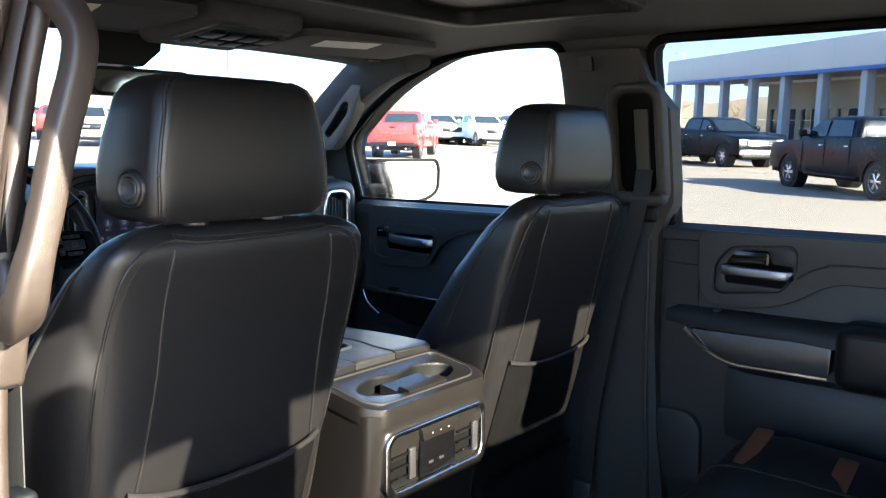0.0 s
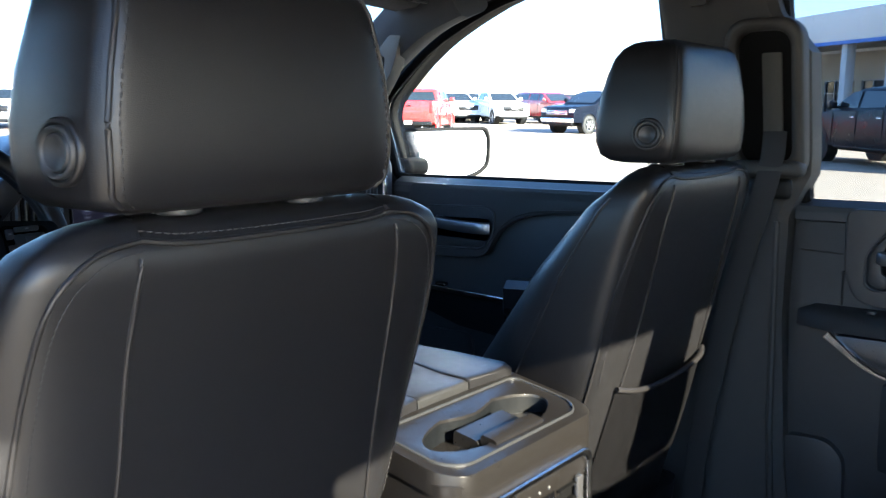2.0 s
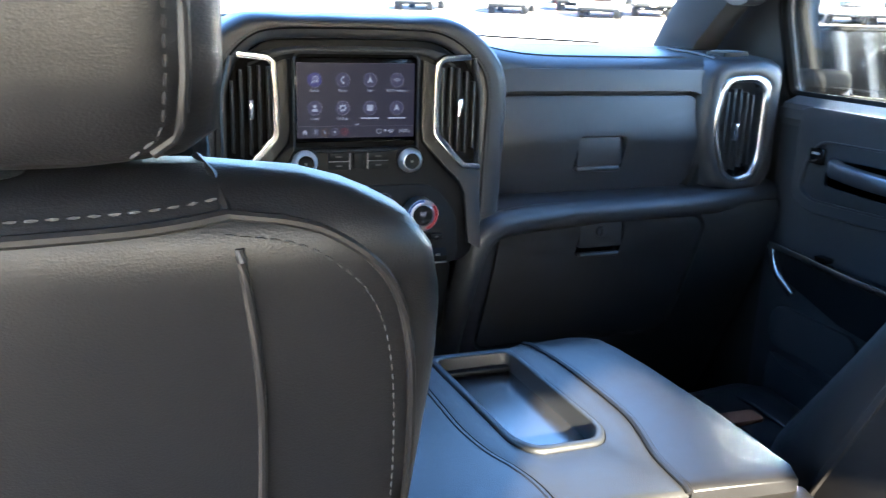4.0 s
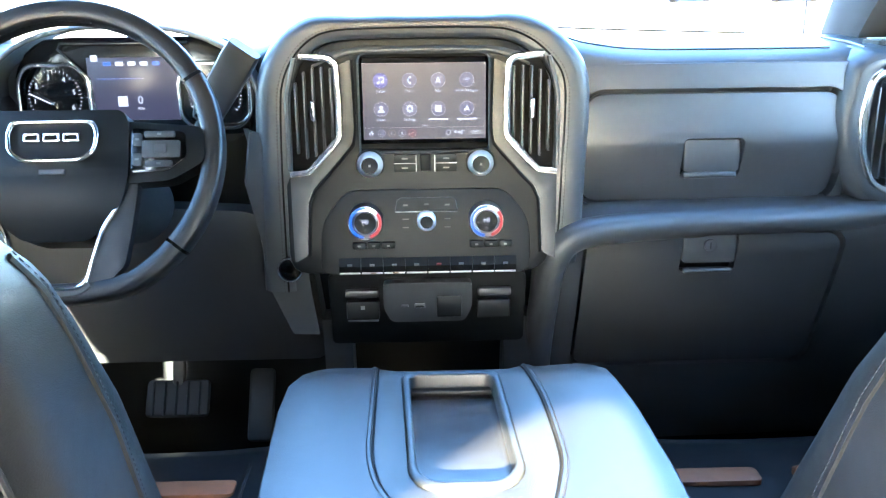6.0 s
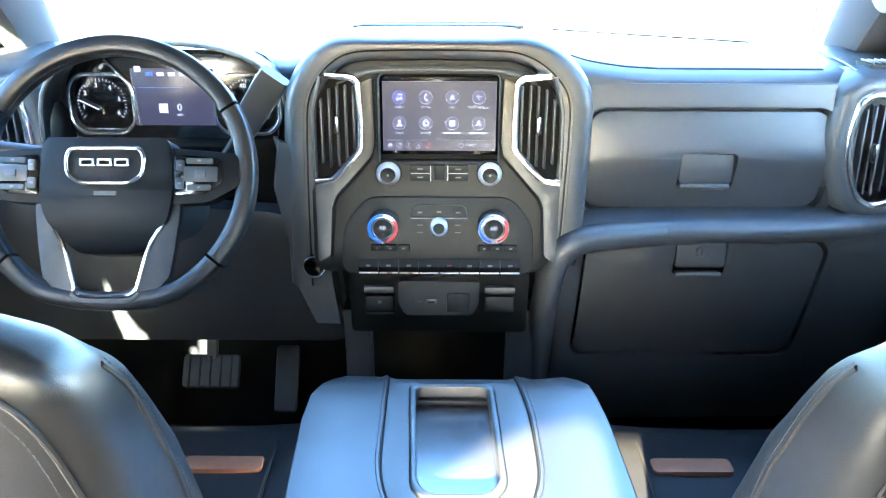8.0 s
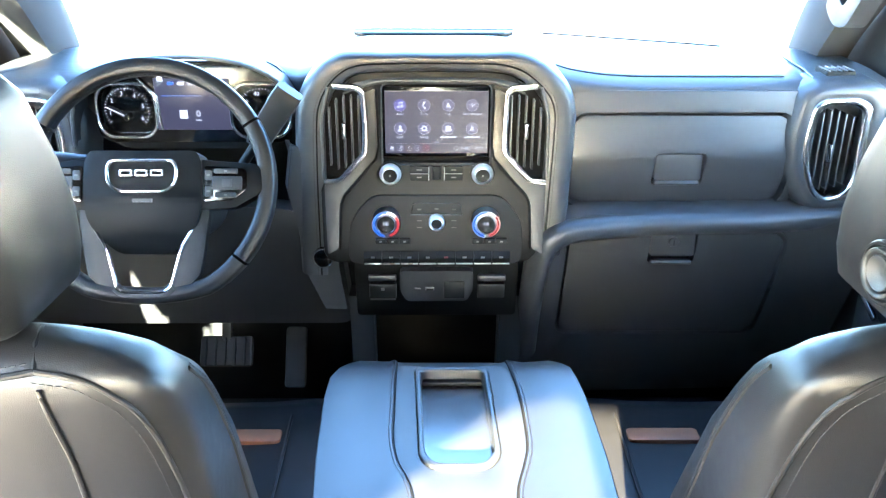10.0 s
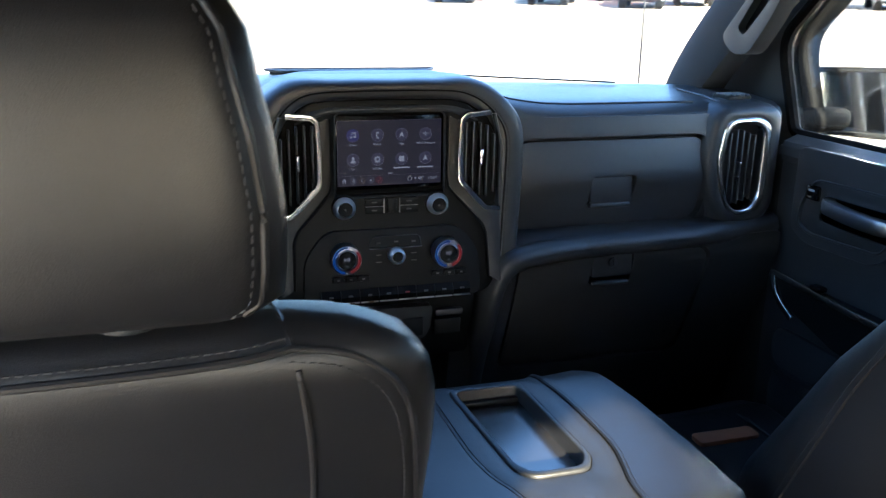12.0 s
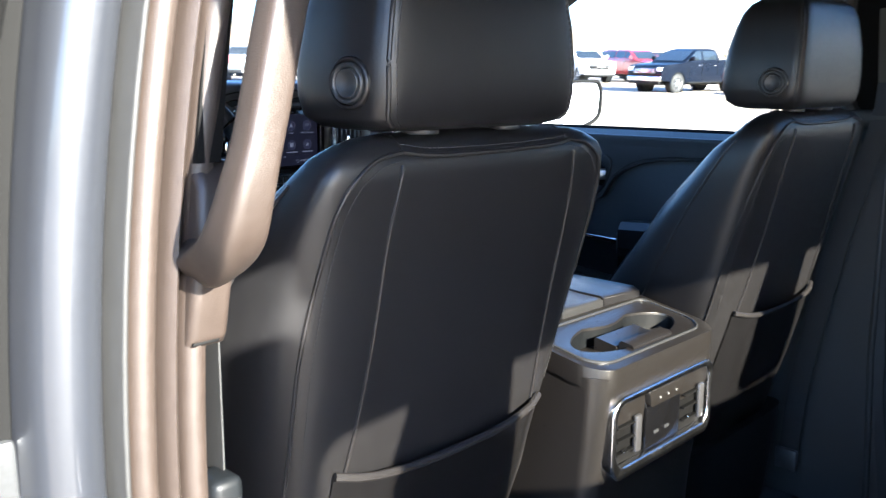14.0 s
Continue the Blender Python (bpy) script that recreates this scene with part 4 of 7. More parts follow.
    # headrest
    hx = cx - 0.020
    HR = [(1.5175, 0.108, 0.066, 0.152), (1.521, 0.124, 0.056, 0.168), (1.530, 0.136, 0.050, 0.180), (1.55, 0.138, 0.046, 0.188), (1.58, 0.1385, 0.045, 0.188), (1.62, 0.133, 0.046, 0.182), (1.65, 0.126, 0.049, 0.174), (1.672, 0.122, 0.053, 0.165), (1.687, 0.113, 0.058, 0.154), (1.696, 0.098, 0.068, 0.142), (1.700, 0.076, 0.084, 0.130)]
    zs = [r[0] for r in HR]
    def hr(z):
        return [float(np.interp(z, zs, [r[k] for r in HR])) for k in (1, 2, 3)]
    def hl(z):
        w, yr, yf = hr(z)
        lp = []
        for i in range(64):
            a = 2 * math.pi * i / 64
            c, s = math.cos(a), math.sin(a)
            m = 15.0 if s < 0 else 6.0
            k = max(0.0, min(1.0, (s + 0.75) / 1.0))          # the front cushion is wider than the rear cover
            spread = k * k * (3 - 2 * k) * ((0.014 if c > 0 else 0.009) if flare else 0.003)
            lp.append((hx + math.copysign(abs(c) ** (2 / m), c) * (w + spread), (yf + yr) / 2 + math.copysign(abs(s) ** (2 / m), s) * (yf - yr) / 2 - (0.004 * math.cos(math.pi * min(1, abs(c)) / 2) if s < 0 else 0), z))
        return lp
    head = part("headrest", loft([hl(z) for z in zs]), M["leather"], root, smooth=50)
    def head_y(r, z):
        w, yr, yf = hr(z)
        return yr + (yf - yr) / 2 * (1 - (1 - r ** 15) ** (1 / 15)) - 0.004 * math.cos(math.pi * r ** 7.5 / 2)
    for sg in (-1, 1):
        pts, st = [], []
        for z in np.linspace(1.523, 1.697, 34):
            w = hr(z)[0]
            pts.append((hx + sg * (w * 0.972), head_y(0.972, z) - 0.0004, z))
            st.append((hx + sg * (w * 0.972 - 0.006), head_y(0.972 - 0.006 / w, z) - 0.0003, z))
        part("welt", sweep(pts, 0.0024, 8), M["cord"], head, "raised leather welt")
        part("stitching", stitches(st, 0.0062, 0.0042, 0.0009), M["dark_thread"], head, "dark stitching")
    bx = hx - 0.1385 - (0.0078 if flare else 0.002)
    def turned(prof):
        """A turned form round the button's axis: rows of (radius, height off the leather)."""
        return loft([[(bx - 0.0015 - h - 0.14 * r * math.cos(2 * math.pi * k / 36), 0.085 + r * math.cos(2 * math.pi * k / 36), 1.561 + r * math.sin(2 * math.pi * k / 36)) for k in range(36)] for r, h in prof])
    btn = part("release_button", turned([(0.0235, -0.004), (0.0235, 0.002), (0.0222, 0.0036), (0.0205, 0.0036), (0.0194, 0.002), (0.0190, 0.0005)]), M["leather"], head, "round ringed headrest release button", smooth=50)
    part("button_ring", turned([(0.0182, -0.002), (0.0182, 0.0046), (0.0174, 0.0056), (0.0158, 0.0056), (0.0148, 0.0046), (0.0140, 0.0020), (0.0136, 0.0012)]), M["plastic"], btn, smooth=50)
    part("button_dish", turned([(0.0132, -0.002), (0.0132, 0.0042), (0.0122, 0.0050), (0.0105, 0.0042), (0.0070, 0.0022), (0.0035, 0.0013), (0.0010, 0.0010)]), M["plastic"], btn, smooth=50)
    for dx in (-0.062, 0.062):
        p = part("headrest_post", cyl((hx + dx, 0.115, 1.50), 0.0075, 0.06, "z", 16), M["bright"], head, "chrome headrest post")
        part("post_guide", cyl((hx + dx, 0.083, 1.5155), 0.018, 0.006, "z", 20, 0.002), M["plastic"], backrest, "dark post guide")
    # cushion
    cl = []
    for y, w, zt, zb in ((0.26, 0.235, 0.965, 0.72), (0.36, 0.252, 0.955, 0.70), (0.55, 0.26, 0.950, 0.70), (0.75, 0.26, 0.962, 0.71), (0.86, 0.255, 0.966, 0.735), (0.905, 0.24, 0.950, 0.77), (0.92, 0.21, 0.925, 0.80)):
        lp = []
        for i in range(48):
            a = 2 * math.pi * i / 48
            c, s = math.cos(a), math.sin(a)
            x = math.copysign(abs(c) ** 0.45, c) * w
            z = (zt + zb) / 2 + math.copysign(abs(s) ** 0.45, s) * (zt - zb) / 2
            if s > 0:
                z += 0.035 * min(1, abs(x) / w) ** 3 - 0.012
            lp.append((cx + x, y, z))
        cl.append(lp)
    cush = part("cushion", loft(cl), M["leather"], root, smooth=60)
    for sg in (-1, 1):
        part("seam", sweep(catmull([(cx + sg * 0.15, 0.30, 0.962), (cx + sg * 0.155, 0.6, 0.953), (cx + sg * 0.155, 0.80, 0.960), (cx + sg * 0.15, 0.905, 0.938)], 6), 0.003, 6), M["cord"], cush)
        part("accent_strip", slab(rrect(cx + sg * 0.085 - 0.06, 0.755, cx + sg * 0.085 + 0.06, 0.79, 0.008), [], XY(0.9592), 0.008, 0.003), M["cognac"], cush, "brown leather accent strip")
    part("seat_base", box((cx, 0.5, 0.665), (0.40, 0.50, 0.09), 0.02), M["plastic_dark"], root)
    return root
front_seat(DX, "black leather driver seat, sun patches on its back", 0.042)
front_seat(PX, "black leather passenger seat with stitched headrest and map pocket", 0.0)

# rear bench
def rear_bench():
    root = thing("rear_bench_seat", "black leather rear bench with brown accent strips", "car seat", loc=(0.03, -0.6, 0.62))
    cl = []
    for y, zt, zb, w in ((-0.205, 0.93, 0.80, 0.72), (-0.215, 0.965, 0.77, 0.735), (-0.25, 0.995, 0.76, 0.745), (-0.32, 1.003, 0.76, 0.75), (-0.5, 0.99, 0.76, 0.75), (-0.78, 0.975, 0.76, 0.75)):
        lp = []
        for i in range(72):
            a = 2 * math.pi * i / 72
            c, s = math.cos(a), math.sin(a)
            x = math.copysign(abs(c) ** 0.3, c) * w
            z = (zt + zb) / 2 + math.copysign(abs(s) ** 0.4, s) * (zt - zb) / 2
            if s > 0:
                z += 0.012 * math.cos(x * 8.2) - 0.012 + 0.02 * (abs(x) / w) ** 6
            lp.append((0.03 + x, y, z))
        cl.append(lp)
    cush = part("cushion", loft(cl), M["leather"], root, smooth=60)
    for x in (-0.42, -0.15, 0.21, 0.48):
        part("seam", sweep(catmull([(x, -0.215, 0.955), (x, -0.26, 0.992), (x, -0.4, 0.995), (x, -0.75, 0.975)], 6), 0.003, 6), M["cord"], cush)
    for x0, y0, sg in ((0.535, -0.278, 1), (0.482, -0.462, 1), (-0.475, -0.278, -1), (-0.422, -0.462, -1)):
        part("accent_strip", slab(rpoly([(x0, y0 - 0.02), (x0 + sg * 0.20, y0 - 0.008), (x0 + sg * 0.20, y0 + 0.03), (x0 + sg * 0.012, y0 + 0.018)], 0.008), [], lambda u, v, w: (u, v, 1.000 - 0.05 * max(0, -v - 0.32) + 0.014 * math.cos((u - 0.03) * 8.2) - 0.012 - w), 0.01, 0.003), M["cognac"], cush, "brown leather accent strip")
    bl = []
    for z, yf, yb, w in ((0.90, -0.76, -0.92, 0.73), (1.0, -0.77, -0.95, 0.74), (1.2, -0.83, -1.0, 0.74), (1.38, -0.90, -1.04, 0.73), (1.42, -0.93, -1.04, 0.70)):
        bl.append([(0.03 + math.copysign(abs(math.cos(2 * math.pi * i / 64)) ** 0.3, math.cos(2 * math.pi * i / 64)) * w, (yf + yb) / 2 + math.copysign(abs(math.sin(2 * math.pi * i / 64)) ** 0.4, math.sin(2 * math.pi * i / 64)) * (yf - yb) / 2, z) for i in range(64)])
    part("backrest", loft(bl), M["leather"], root, smooth=60)
    # unseen headrests, set off-centre and sized so their shadows bound the sun patches
    for x, w0, w1 in ((-0.525, 0.235, 0.165), (0.340, 0.192, 0.166)):
        rows = [[(x + u, -0.955 + v, z) for u, v in rrect(-w / 2, -d, w / 2, d, min(0.03, d * 0.9))] for z, w, d in ((1.445, w0 * 0.9, 0.030), (1.46, w0, 0.042), (1.55, (w0 * 0.6 + w1 * 0.4), 0.046), (1.66, w1, 0.044), (1.70, w1 * 0.93, 0.036), (1.715, w1 * 0.8, 0.024))]
        part("headrest", loft(rows), M["leather"], root, smooth=50)
        for dx in (-0.05, 0.05):
            part("headrest_post", cyl((x + dx, -0.965, 1.42), 0.007, 0.06), M["bright"], root, "chrome headrest post")
    return root
rear_bench()

# ---------- console between the front seats ----------
def console():
    CX = 0.028
    root = thing("centre_console", "dark padded console with cup holders, storage lid and rear vents", "console", loc=(CX, 0.35, 0.62))
    # body
    bl = []
    for z, w, y0, y1, r in ((0.63, 0.15, 0.135, 0.60, 0.03), (0.95, 0.157, 0.118, 0.58, 0.03), (1.06, 0.162, 0.104, 0.575, 0.03), (1.13, 0.164, 0.098, 0.57, 0.03), (1.165, 0.165, 0.098, 0.57, 0.03)):
        bl.append([(CX + u, v, z) for u, v in rrect(-w, y0, w, y1, r)])
    body = part("body", loft(bl), M["console"], root)
    # cup holder deck
    hole = []
    for i in range(40):
        a = 2 * math.pi * i / 40
        x, y = 0.128 * math.cos(a), 0.043 * math.sin(a)
        if abs(x) < 0.055:
            y *= 0.62 + 0.38 * (abs(x) / 0.055) ** 2
        hole.append((CX + x, 0.168 + y))
    def deck(u, v, w):
        return (u, v, 1.176 + 0.20 * max(0, v - 0.10) * 0.9 - w)
    outer = rpoly([(CX - 0.166, 0.245), (CX - 0.166, 0.125), (CX - 0.145, 0.095), (CX + 0.145, 0.095), (CX + 0.166, 0.125), (CX + 0.166, 0.245)], [0.005, 0.03, 0.03, 0.03, 0.03, 0.005])
    part("deck", slab(outer, [hole], deck, 0.03, 0.007, 3), M["console"], root, "dark cup holder deck")
    well = [[deck(CX + (u - CX) * k, 0.168 + (v - 0.168) * k, d) for u, v in hole] for d, k in ((0.004, 1.0), (0.05, 0.97), (0.075, 0.93))]
    wb = loft(well, cap=False); wb.faces.new(list(wb.verts)[-len(hole):])
    part("cup_well", wb, M["plastic_dark"], root)
    rim = rpoly([(CX - 0.150, 0.232), (CX - 0.150, 0.135), (CX - 0.125, 0.112), (CX + 0.125, 0.112), (CX + 0.150, 0.135), (CX + 0.150, 0.232)], 0.02)
    part("deck_trim", sweep([Vector(deck(u, v, -0.001)) for u, v in rim], 0.0022, 6, closed=True), M["slate"], root, "thin raised trim line")
    for sx in (-1, 1):
        part("cup_ring", sweep([deck(CX + sx * 0.085 + 0.042 * math.cos(a), 0.168 + 0.042 * math.sin(a), 0.034) for a in np.linspace(0, 2 * math.pi, 33)[:-1]], 0.002, 6, closed=True), M["plastic"], root)
    dv = part("cup_divider", loft([[deck(x, y, d) for y, d in ((0.148, 0.046), (0.148, 0.010), (0.151, 0.006), (0.185, 0.006), (0.188, 0.010), (0.188, 0.046))] for x in (CX - 0.052, CX + 0.052)]), M["console"], root, "satin divider between the cup holders")
    part("divider_lip", loft([[deck(x, y, d) for y, d in ((0.121, 0.002), (0.121, -0.003), (0.124, -0.005), (0.142, -0.005), (0.146, -0.001), (0.146, 0.012))] for x in (CX - 0.050, CX + 0.058)]), M["console"], dv)
    # padded lid in three sewn panels
    LB = [(0.238, 0.150, 0.156, 1.208), (0.25, 0.158, 0.160, 1.214), (0.35, 0.166, 0.162, 1.214), (0.47, 0.172, 0.160, 1.212), (0.53, 0.170, 0.155, 1.211), (0.565, 0.158, 0.150, 1.209), (0.588, 0.135, 0.126, 1.203), (0.602, 0.10, 0.09, 1.19)]
    tray = rpoly([(-0.031, 0.558), (0.067, 0.558), (0.071, 0.357), (0.056, 0.331), (-0.008, 0.331), (-0.022, 0.353)], 0.012)
    lo_ = []
    for y, wl, wr, z in LB:
        lp = []
        for i in range(40):
            a = 2 * math.pi * i / 40
            c, s = math.cos(a), math.sin(a)
            w = wr if c > 0 else wl
            x = math.copysign(abs(c) ** 0.36, c) * w
            zz = z - 0.040 + math.copysign(abs(s) ** 0.36, s) * 0.018
            lp.append((CX + x, y, zz))
        lo_.append(lp)
    lidob = part("lid", loft(lo_), M["leather"], root, "padded leather storage lid", smooth=60)
    seam_l = [(p.x, p.y) for p in catmull([(-0.060, 0.598, 0), (-0.058, 0.57, 0), (-0.0565, 0.45, 0), (-0.055, 0.39, 0), (-0.048, 0.345, 0), (-0.037, 0.315, 0), (-0.030, 0.285, 0), (-0.028, 0.245, 0)], 5)]
    seam_r = [(p.x, p.y) for p in catmull([(0.095, 0.598, 0), (0.097, 0.57, 0), (0.104, 0.50, 0), (0.1055, 0.44, 0), (0.104, 0.375, 0), (0.096, 0.335, 0), (0.087, 0.30, 0), (0.084, 0.27, 0), (0.083, 0.245, 0)], 5)]
    strip = seam_l[::-1] + seam_r
    def ltop(u, v, w):
        z = float(np.interp(v, [r[0] for r in LB], [r[3] for r in LB]))
        return (u, v, z + 0.0022 - w)
    mid = part("middle_strip", slab(strip, [tray], ltop, 0.024, 0.003), M["perf"], lidob, "perforated leather middle panel")
    yl = [r[0] for r in LB]
    for sg, col in ((-1, 1), (1, 2)):
        outer_e = [(CX + sg * float(np.interp(y, yl, [r[col] for r in LB])), y) for y in np.linspace(0.240, 0.602, 26)]
        inner_e = [(a + sg * 0.0025, b) for a, b in (seam_l if sg < 0 else seam_r)]
        part("side_pad", slab(outer_e + inner_e, [], lambda u, v, w: ltop(u, v, w - 0.002), 0.030, 0.012, 5), M["leather"], lidob, "padded leather side panel", smooth=60)
    for sg, edge in ((-1, seam_l), (1, seam_r)):
        line = [Vector(ltop(a + sg * 0.001, b, 0)) for a, b in edge]
        part("welt", sweep(line, 0.0030, 8), M["leather"], lidob, "raised leather welt")
        part("groove", sweep([p + Vector((-sg * 0.0036, 0, 0.0006)) for p in line], 0.0010, 6), M["void"], lidob)
        part("stitching", stitches([p + Vector((sg * 0.0065, 0, 0.0004)) for p in line], 0.0055, 0.0036, 0.0009), M["dark_thread"], lidob, "dark stitching")
    tr = part("phone_tray", slab([(CX + (u - CX) * 1.0, v) for u, v in tray], [], lambda u, v, w: (u, v, ltop(u, v, 0)[2] - 0.019 - w), 0.003), M["tray"], lidob, "smooth rubber-lined phone tray")
    inner = [(0.022 + (u - 0.022) * 0.86, 0.447 + (v - 0.447) * 0.92) for u, v in tray]
    part("tray_rim", slab(tray, [inner], lambda u, v, w: (u, v, ltop(u, v, 0)[2] + 0.003 - w), 0.024, 0.003, 3), M["plastic"], lidob, "moulded tray rim")
    part("tray_lip", box((0.019, 0.544, 1.198), (0.080, 0.010, 0.006), 0.002), M["plastic_dark"], lidob)
    # rear vent panel
    fo = rpoly([(CX - 0.142, 1.115), (CX - 0.128, 1.132), (CX + 0.128, 1.132), (CX + 0.142, 1.118), (CX + 0.142, 1.03), (CX + 0.128, 1.008), (CX - 0.128, 1.008), (CX - 0.142, 1.03)], 0.01)
    fi = [(CX + (u - CX) * 0.925, 1.074 + (v - 1.07) * 0.76) for u, v in fo]
    part("vent_frame", slab(fo, [fi], XZ(0.090), 0.02, 0.004, 3), M["chrome"], root, "satin chrome frame round the rear vents")
    # flat black sheets and vanes put the shaded vent depth into colour
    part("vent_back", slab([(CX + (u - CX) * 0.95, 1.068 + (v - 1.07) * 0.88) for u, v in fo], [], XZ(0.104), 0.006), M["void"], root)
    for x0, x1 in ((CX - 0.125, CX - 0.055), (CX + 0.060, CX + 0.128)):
        part("vent_shade", slab(rrect(x0, 1.028, x1, 1.105, 0.006), [], XZ(0.1025), 0.004), M["void"], root)
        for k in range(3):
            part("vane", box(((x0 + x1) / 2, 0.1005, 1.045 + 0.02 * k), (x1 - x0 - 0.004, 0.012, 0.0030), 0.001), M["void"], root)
        part("vent_tab", box(((x0 + x1) / 2 + 0.018, 0.096, 1.066), (0.016, 0.008, 0.056), 0.003), M["brushed"], root, "grey vent tab")
        part("vent_grip", box(((x0 + x1) / 2 - 0.012, 0.096, 1.048), (0.014, 0.004, 0.003), 0.001), M["chrome"], root)
    part("port_panel", box((CX + 0.003, 0.101, 1.066), (0.10, 0.008, 0.075), 0.003), M["gloss"], root)
    for dx in (-0.018, 0.012):
        part("usb_port", box((CX + dx, 0.0965, 1.052), (0.013, 0.002, 0.005), 0.0005), M["slate"], root)
    part("button_panel", slab(rpoly([(CX - 0.045, 1.098), (CX + 0.048, 1.098), (CX + 0.054, 1.122), (CX - 0.051, 1.122)], 0.004), [], XZ(0.090), 0.014, 0.002), M["console"], root, "seat heater button row")
    for dx in (-0.022, 0.001, 0.024):
        part("button_mark", box((CX + dx, 0.0895, 1.108), (0.004, 0.001, 0.003), 0), M["inkg"], root)
    return root
console()

# ---------- dashboard ----------
def dashboard():
    root = thing("dashboard", "black soft-skinned dashboard with satin chrome vents and a lit touchscreen", "dashboard", loc=(0, 1.2, 1.0))
    # upper pad: one skin swept across the cab, higher over the middle and over the instruments
    xs = [-0.80, -0.74, -0.68, -0.645, -0.62, -0.60, -0.57, -0.52, -0.42, -0.34, -0.30, -0.27, -0.245, -0.22, -0.20, -0.18, -0.155, -0.13, -0.10, 0.0, 0.09, 0.115, 0.14, 0.165, 0.185, 0.21, 0.235, 0.265, 0.30, 0.35, 0.40, 0.52, 0.62, 0.68, 0.74, 0.80]
    loops = []
    for x in xs:
        mid = float(np.interp(x, (-0.30, -0.27, -0.234, -0.21, -0.182, -0.139, -0.08, 0.0, 0.09, 0.125, 0.165, 0.20, 0.243, 0.30, 0.36), (0, 0.05, 0.20, 0.46, 0.72, 0.95, 1, 1, 1, 0.96, 0.72, 0.44, 0.20, 0.06, 0)))
        ins = math.exp(-((x + 0.43) / 0.17) ** 2)
        gap = math.exp(-((x + 0.43) / 0.185) ** 8)          # open over the instruments
        zt = 1.492 + 0.056 * mid + 0.022 * ins
        yl = 1.045 - 0.02 * mid + 0.045 * gap
        ye = 1.50 - 0.16 * (abs(x) / 0.75) ** 2.2
        lp = [(x, yl + 0.03, 1.40 + (zt - 0.020 - 1.40) * gap), (x, yl + 0.004, zt - 0.035 + 0.019 * gap), (x, yl, zt - 0.012), (x, yl + 0.008, zt + 0.000), (x, yl + 0.03, zt + 0.010), (x, yl + 0.10, zt + 0.016), (x, yl + 0.22, zt + 0.016 - 0.3 * (zt - 1.50)), (x, ye - 0.05, 1.517 + 0.4 * (zt - 1.5)), (x, ye + 0.04, 1.505), (x, ye + 0.04, 1.38)]
        loops.append(lp)
    pad = part("upper_pad", loft(loops), M["dash"], root, "soft stitched dash top", smooth=60)
    rim = [Vector(lp[4]) + Vector((0, 0.004, 0.0015)) for lp, x in zip(loops, xs) if 0.2 < x < 0.67]
    part("welt", sweep(catmull([tuple(p) for p in rim], 6), 0.0016, 6), M["cord"], pad)
    part("stitching", stitches([p + Vector((0, 0.007, 0.001)) for p in catmull([tuple(p) for p in rim], 6)], 0.006, 0.004, 0.0008), M["thread"], pad, "grey stitching")
    part("end_seam", sweep([Vector(p) + Vector((0, 0, 0.001)) for p in [(0.665, 1.06, 1.503), (0.67, 1.12, 1.508), (0.67, 1.22, 1.512)]], 0.002, 6), M["cord"], pad)
    # defroster slot over the middle
    dz = 1.551
    part("speaker_slot", slab(rpoly([(-0.165, 1.30), (0.155, 1.30), (0.125, 1.255), (-0.135, 1.255)], 0.006), [], lambda u, v, w: (u, v, dz + 0.002 - w), 0.01), M["plastic_dark"], pad, "dark speaker grille in the dash top")
    part("slot_rim", sweep([(a, b, dz + 0.001) for a, b in rpoly([(-0.172, 1.306), (0.162, 1.306), (0.130, 1.249), (-0.140, 1.249)], 0.006)], 0.003, 6, closed=True), M["plastic"], pad)
    part("defroster", sweep(catmull([(0.22, 1.42, 1.530), (0.36, 1.395, 1.524), (0.50, 1.355, 1.520), (0.58, 1.325, 1.518)], 6), 0, 6, flat=(0.008, 0.002), up=(0, 0, 1)), M["plastic_dark"], pad)
    sv = part("side_vent", slab(rpoly([(0.692, 1.07), (0.745, 1.07), (0.745, 1.12), (0.692, 1.125)], 0.004), [], lambda u, v, w: (u, v, 1.513 - w), 0.008), M["plastic_dark"], pad, "small slotted demister vent")
    for k in range(5):
        part("vane", box((0.698 + 0.011 * k, 1.096, 1.5145), (0.003, 0.046, 0.004), 0.001), M["plastic"], sv)

    # passenger side: upper box, ledge, lower box
    def bulge(v):
        """The face leans back above its waist and tucks under below it."""
        d = v - 1.368
        return 1.026 + (0.20 if d > 0 else 0.42) * (math.sqrt(d * d + 0.012 ** 2) - 0.012)
    ux0, ux1 = 0.212, 0.80
    body = part("passenger_panel", slab(rpoly([(0.20, 1.245), (0.20, 1.485), (0.652, 1.485), (0.652, 1.245)], 0.01), [rrect(0.2365, 1.2665, 0.6375, 1.4485, 0.030)], lambda u, v, w: (u, bulge(v) - 0.004 + w, v), 0.05, 0.014, 4, vcuts=[1.28, 1.31, 1.335, 1.355, 1.375, 1.395, 1.42, 1.445]), M["dash"], root, "soft dash face on the passenger side", smooth=50)
    lid_u = part("upper_bin_lid", slab(rrect(0.243, 1.273, 0.631, 1.441, 0.026), [rrect(0.392, 1.312, 0.484, 1.374, 0.008)], lambda u, v, w: (u, bulge(v) + 0.005 + w, v), 0.02, 0.006, 3, vcuts=[1.29, 1.31, 1.335, 1.35, 1.36, 1.37, 1.385, 1.40, 1.42]), M["dash"], root, "lid of the upper storage bin", smooth=50)
    part("latch", slab(rrect(0.395, 1.322, 0.481, 1.371, 0.006), [], XZ(1.040), 0.01, 0.003), M["dash"], lid_u, "push latch")
    part("latch_lip", box((0.437, 1.046, 1.3165), (0.084, 0.014, 0.011), 0.004, 3), M["dash"], lid_u)
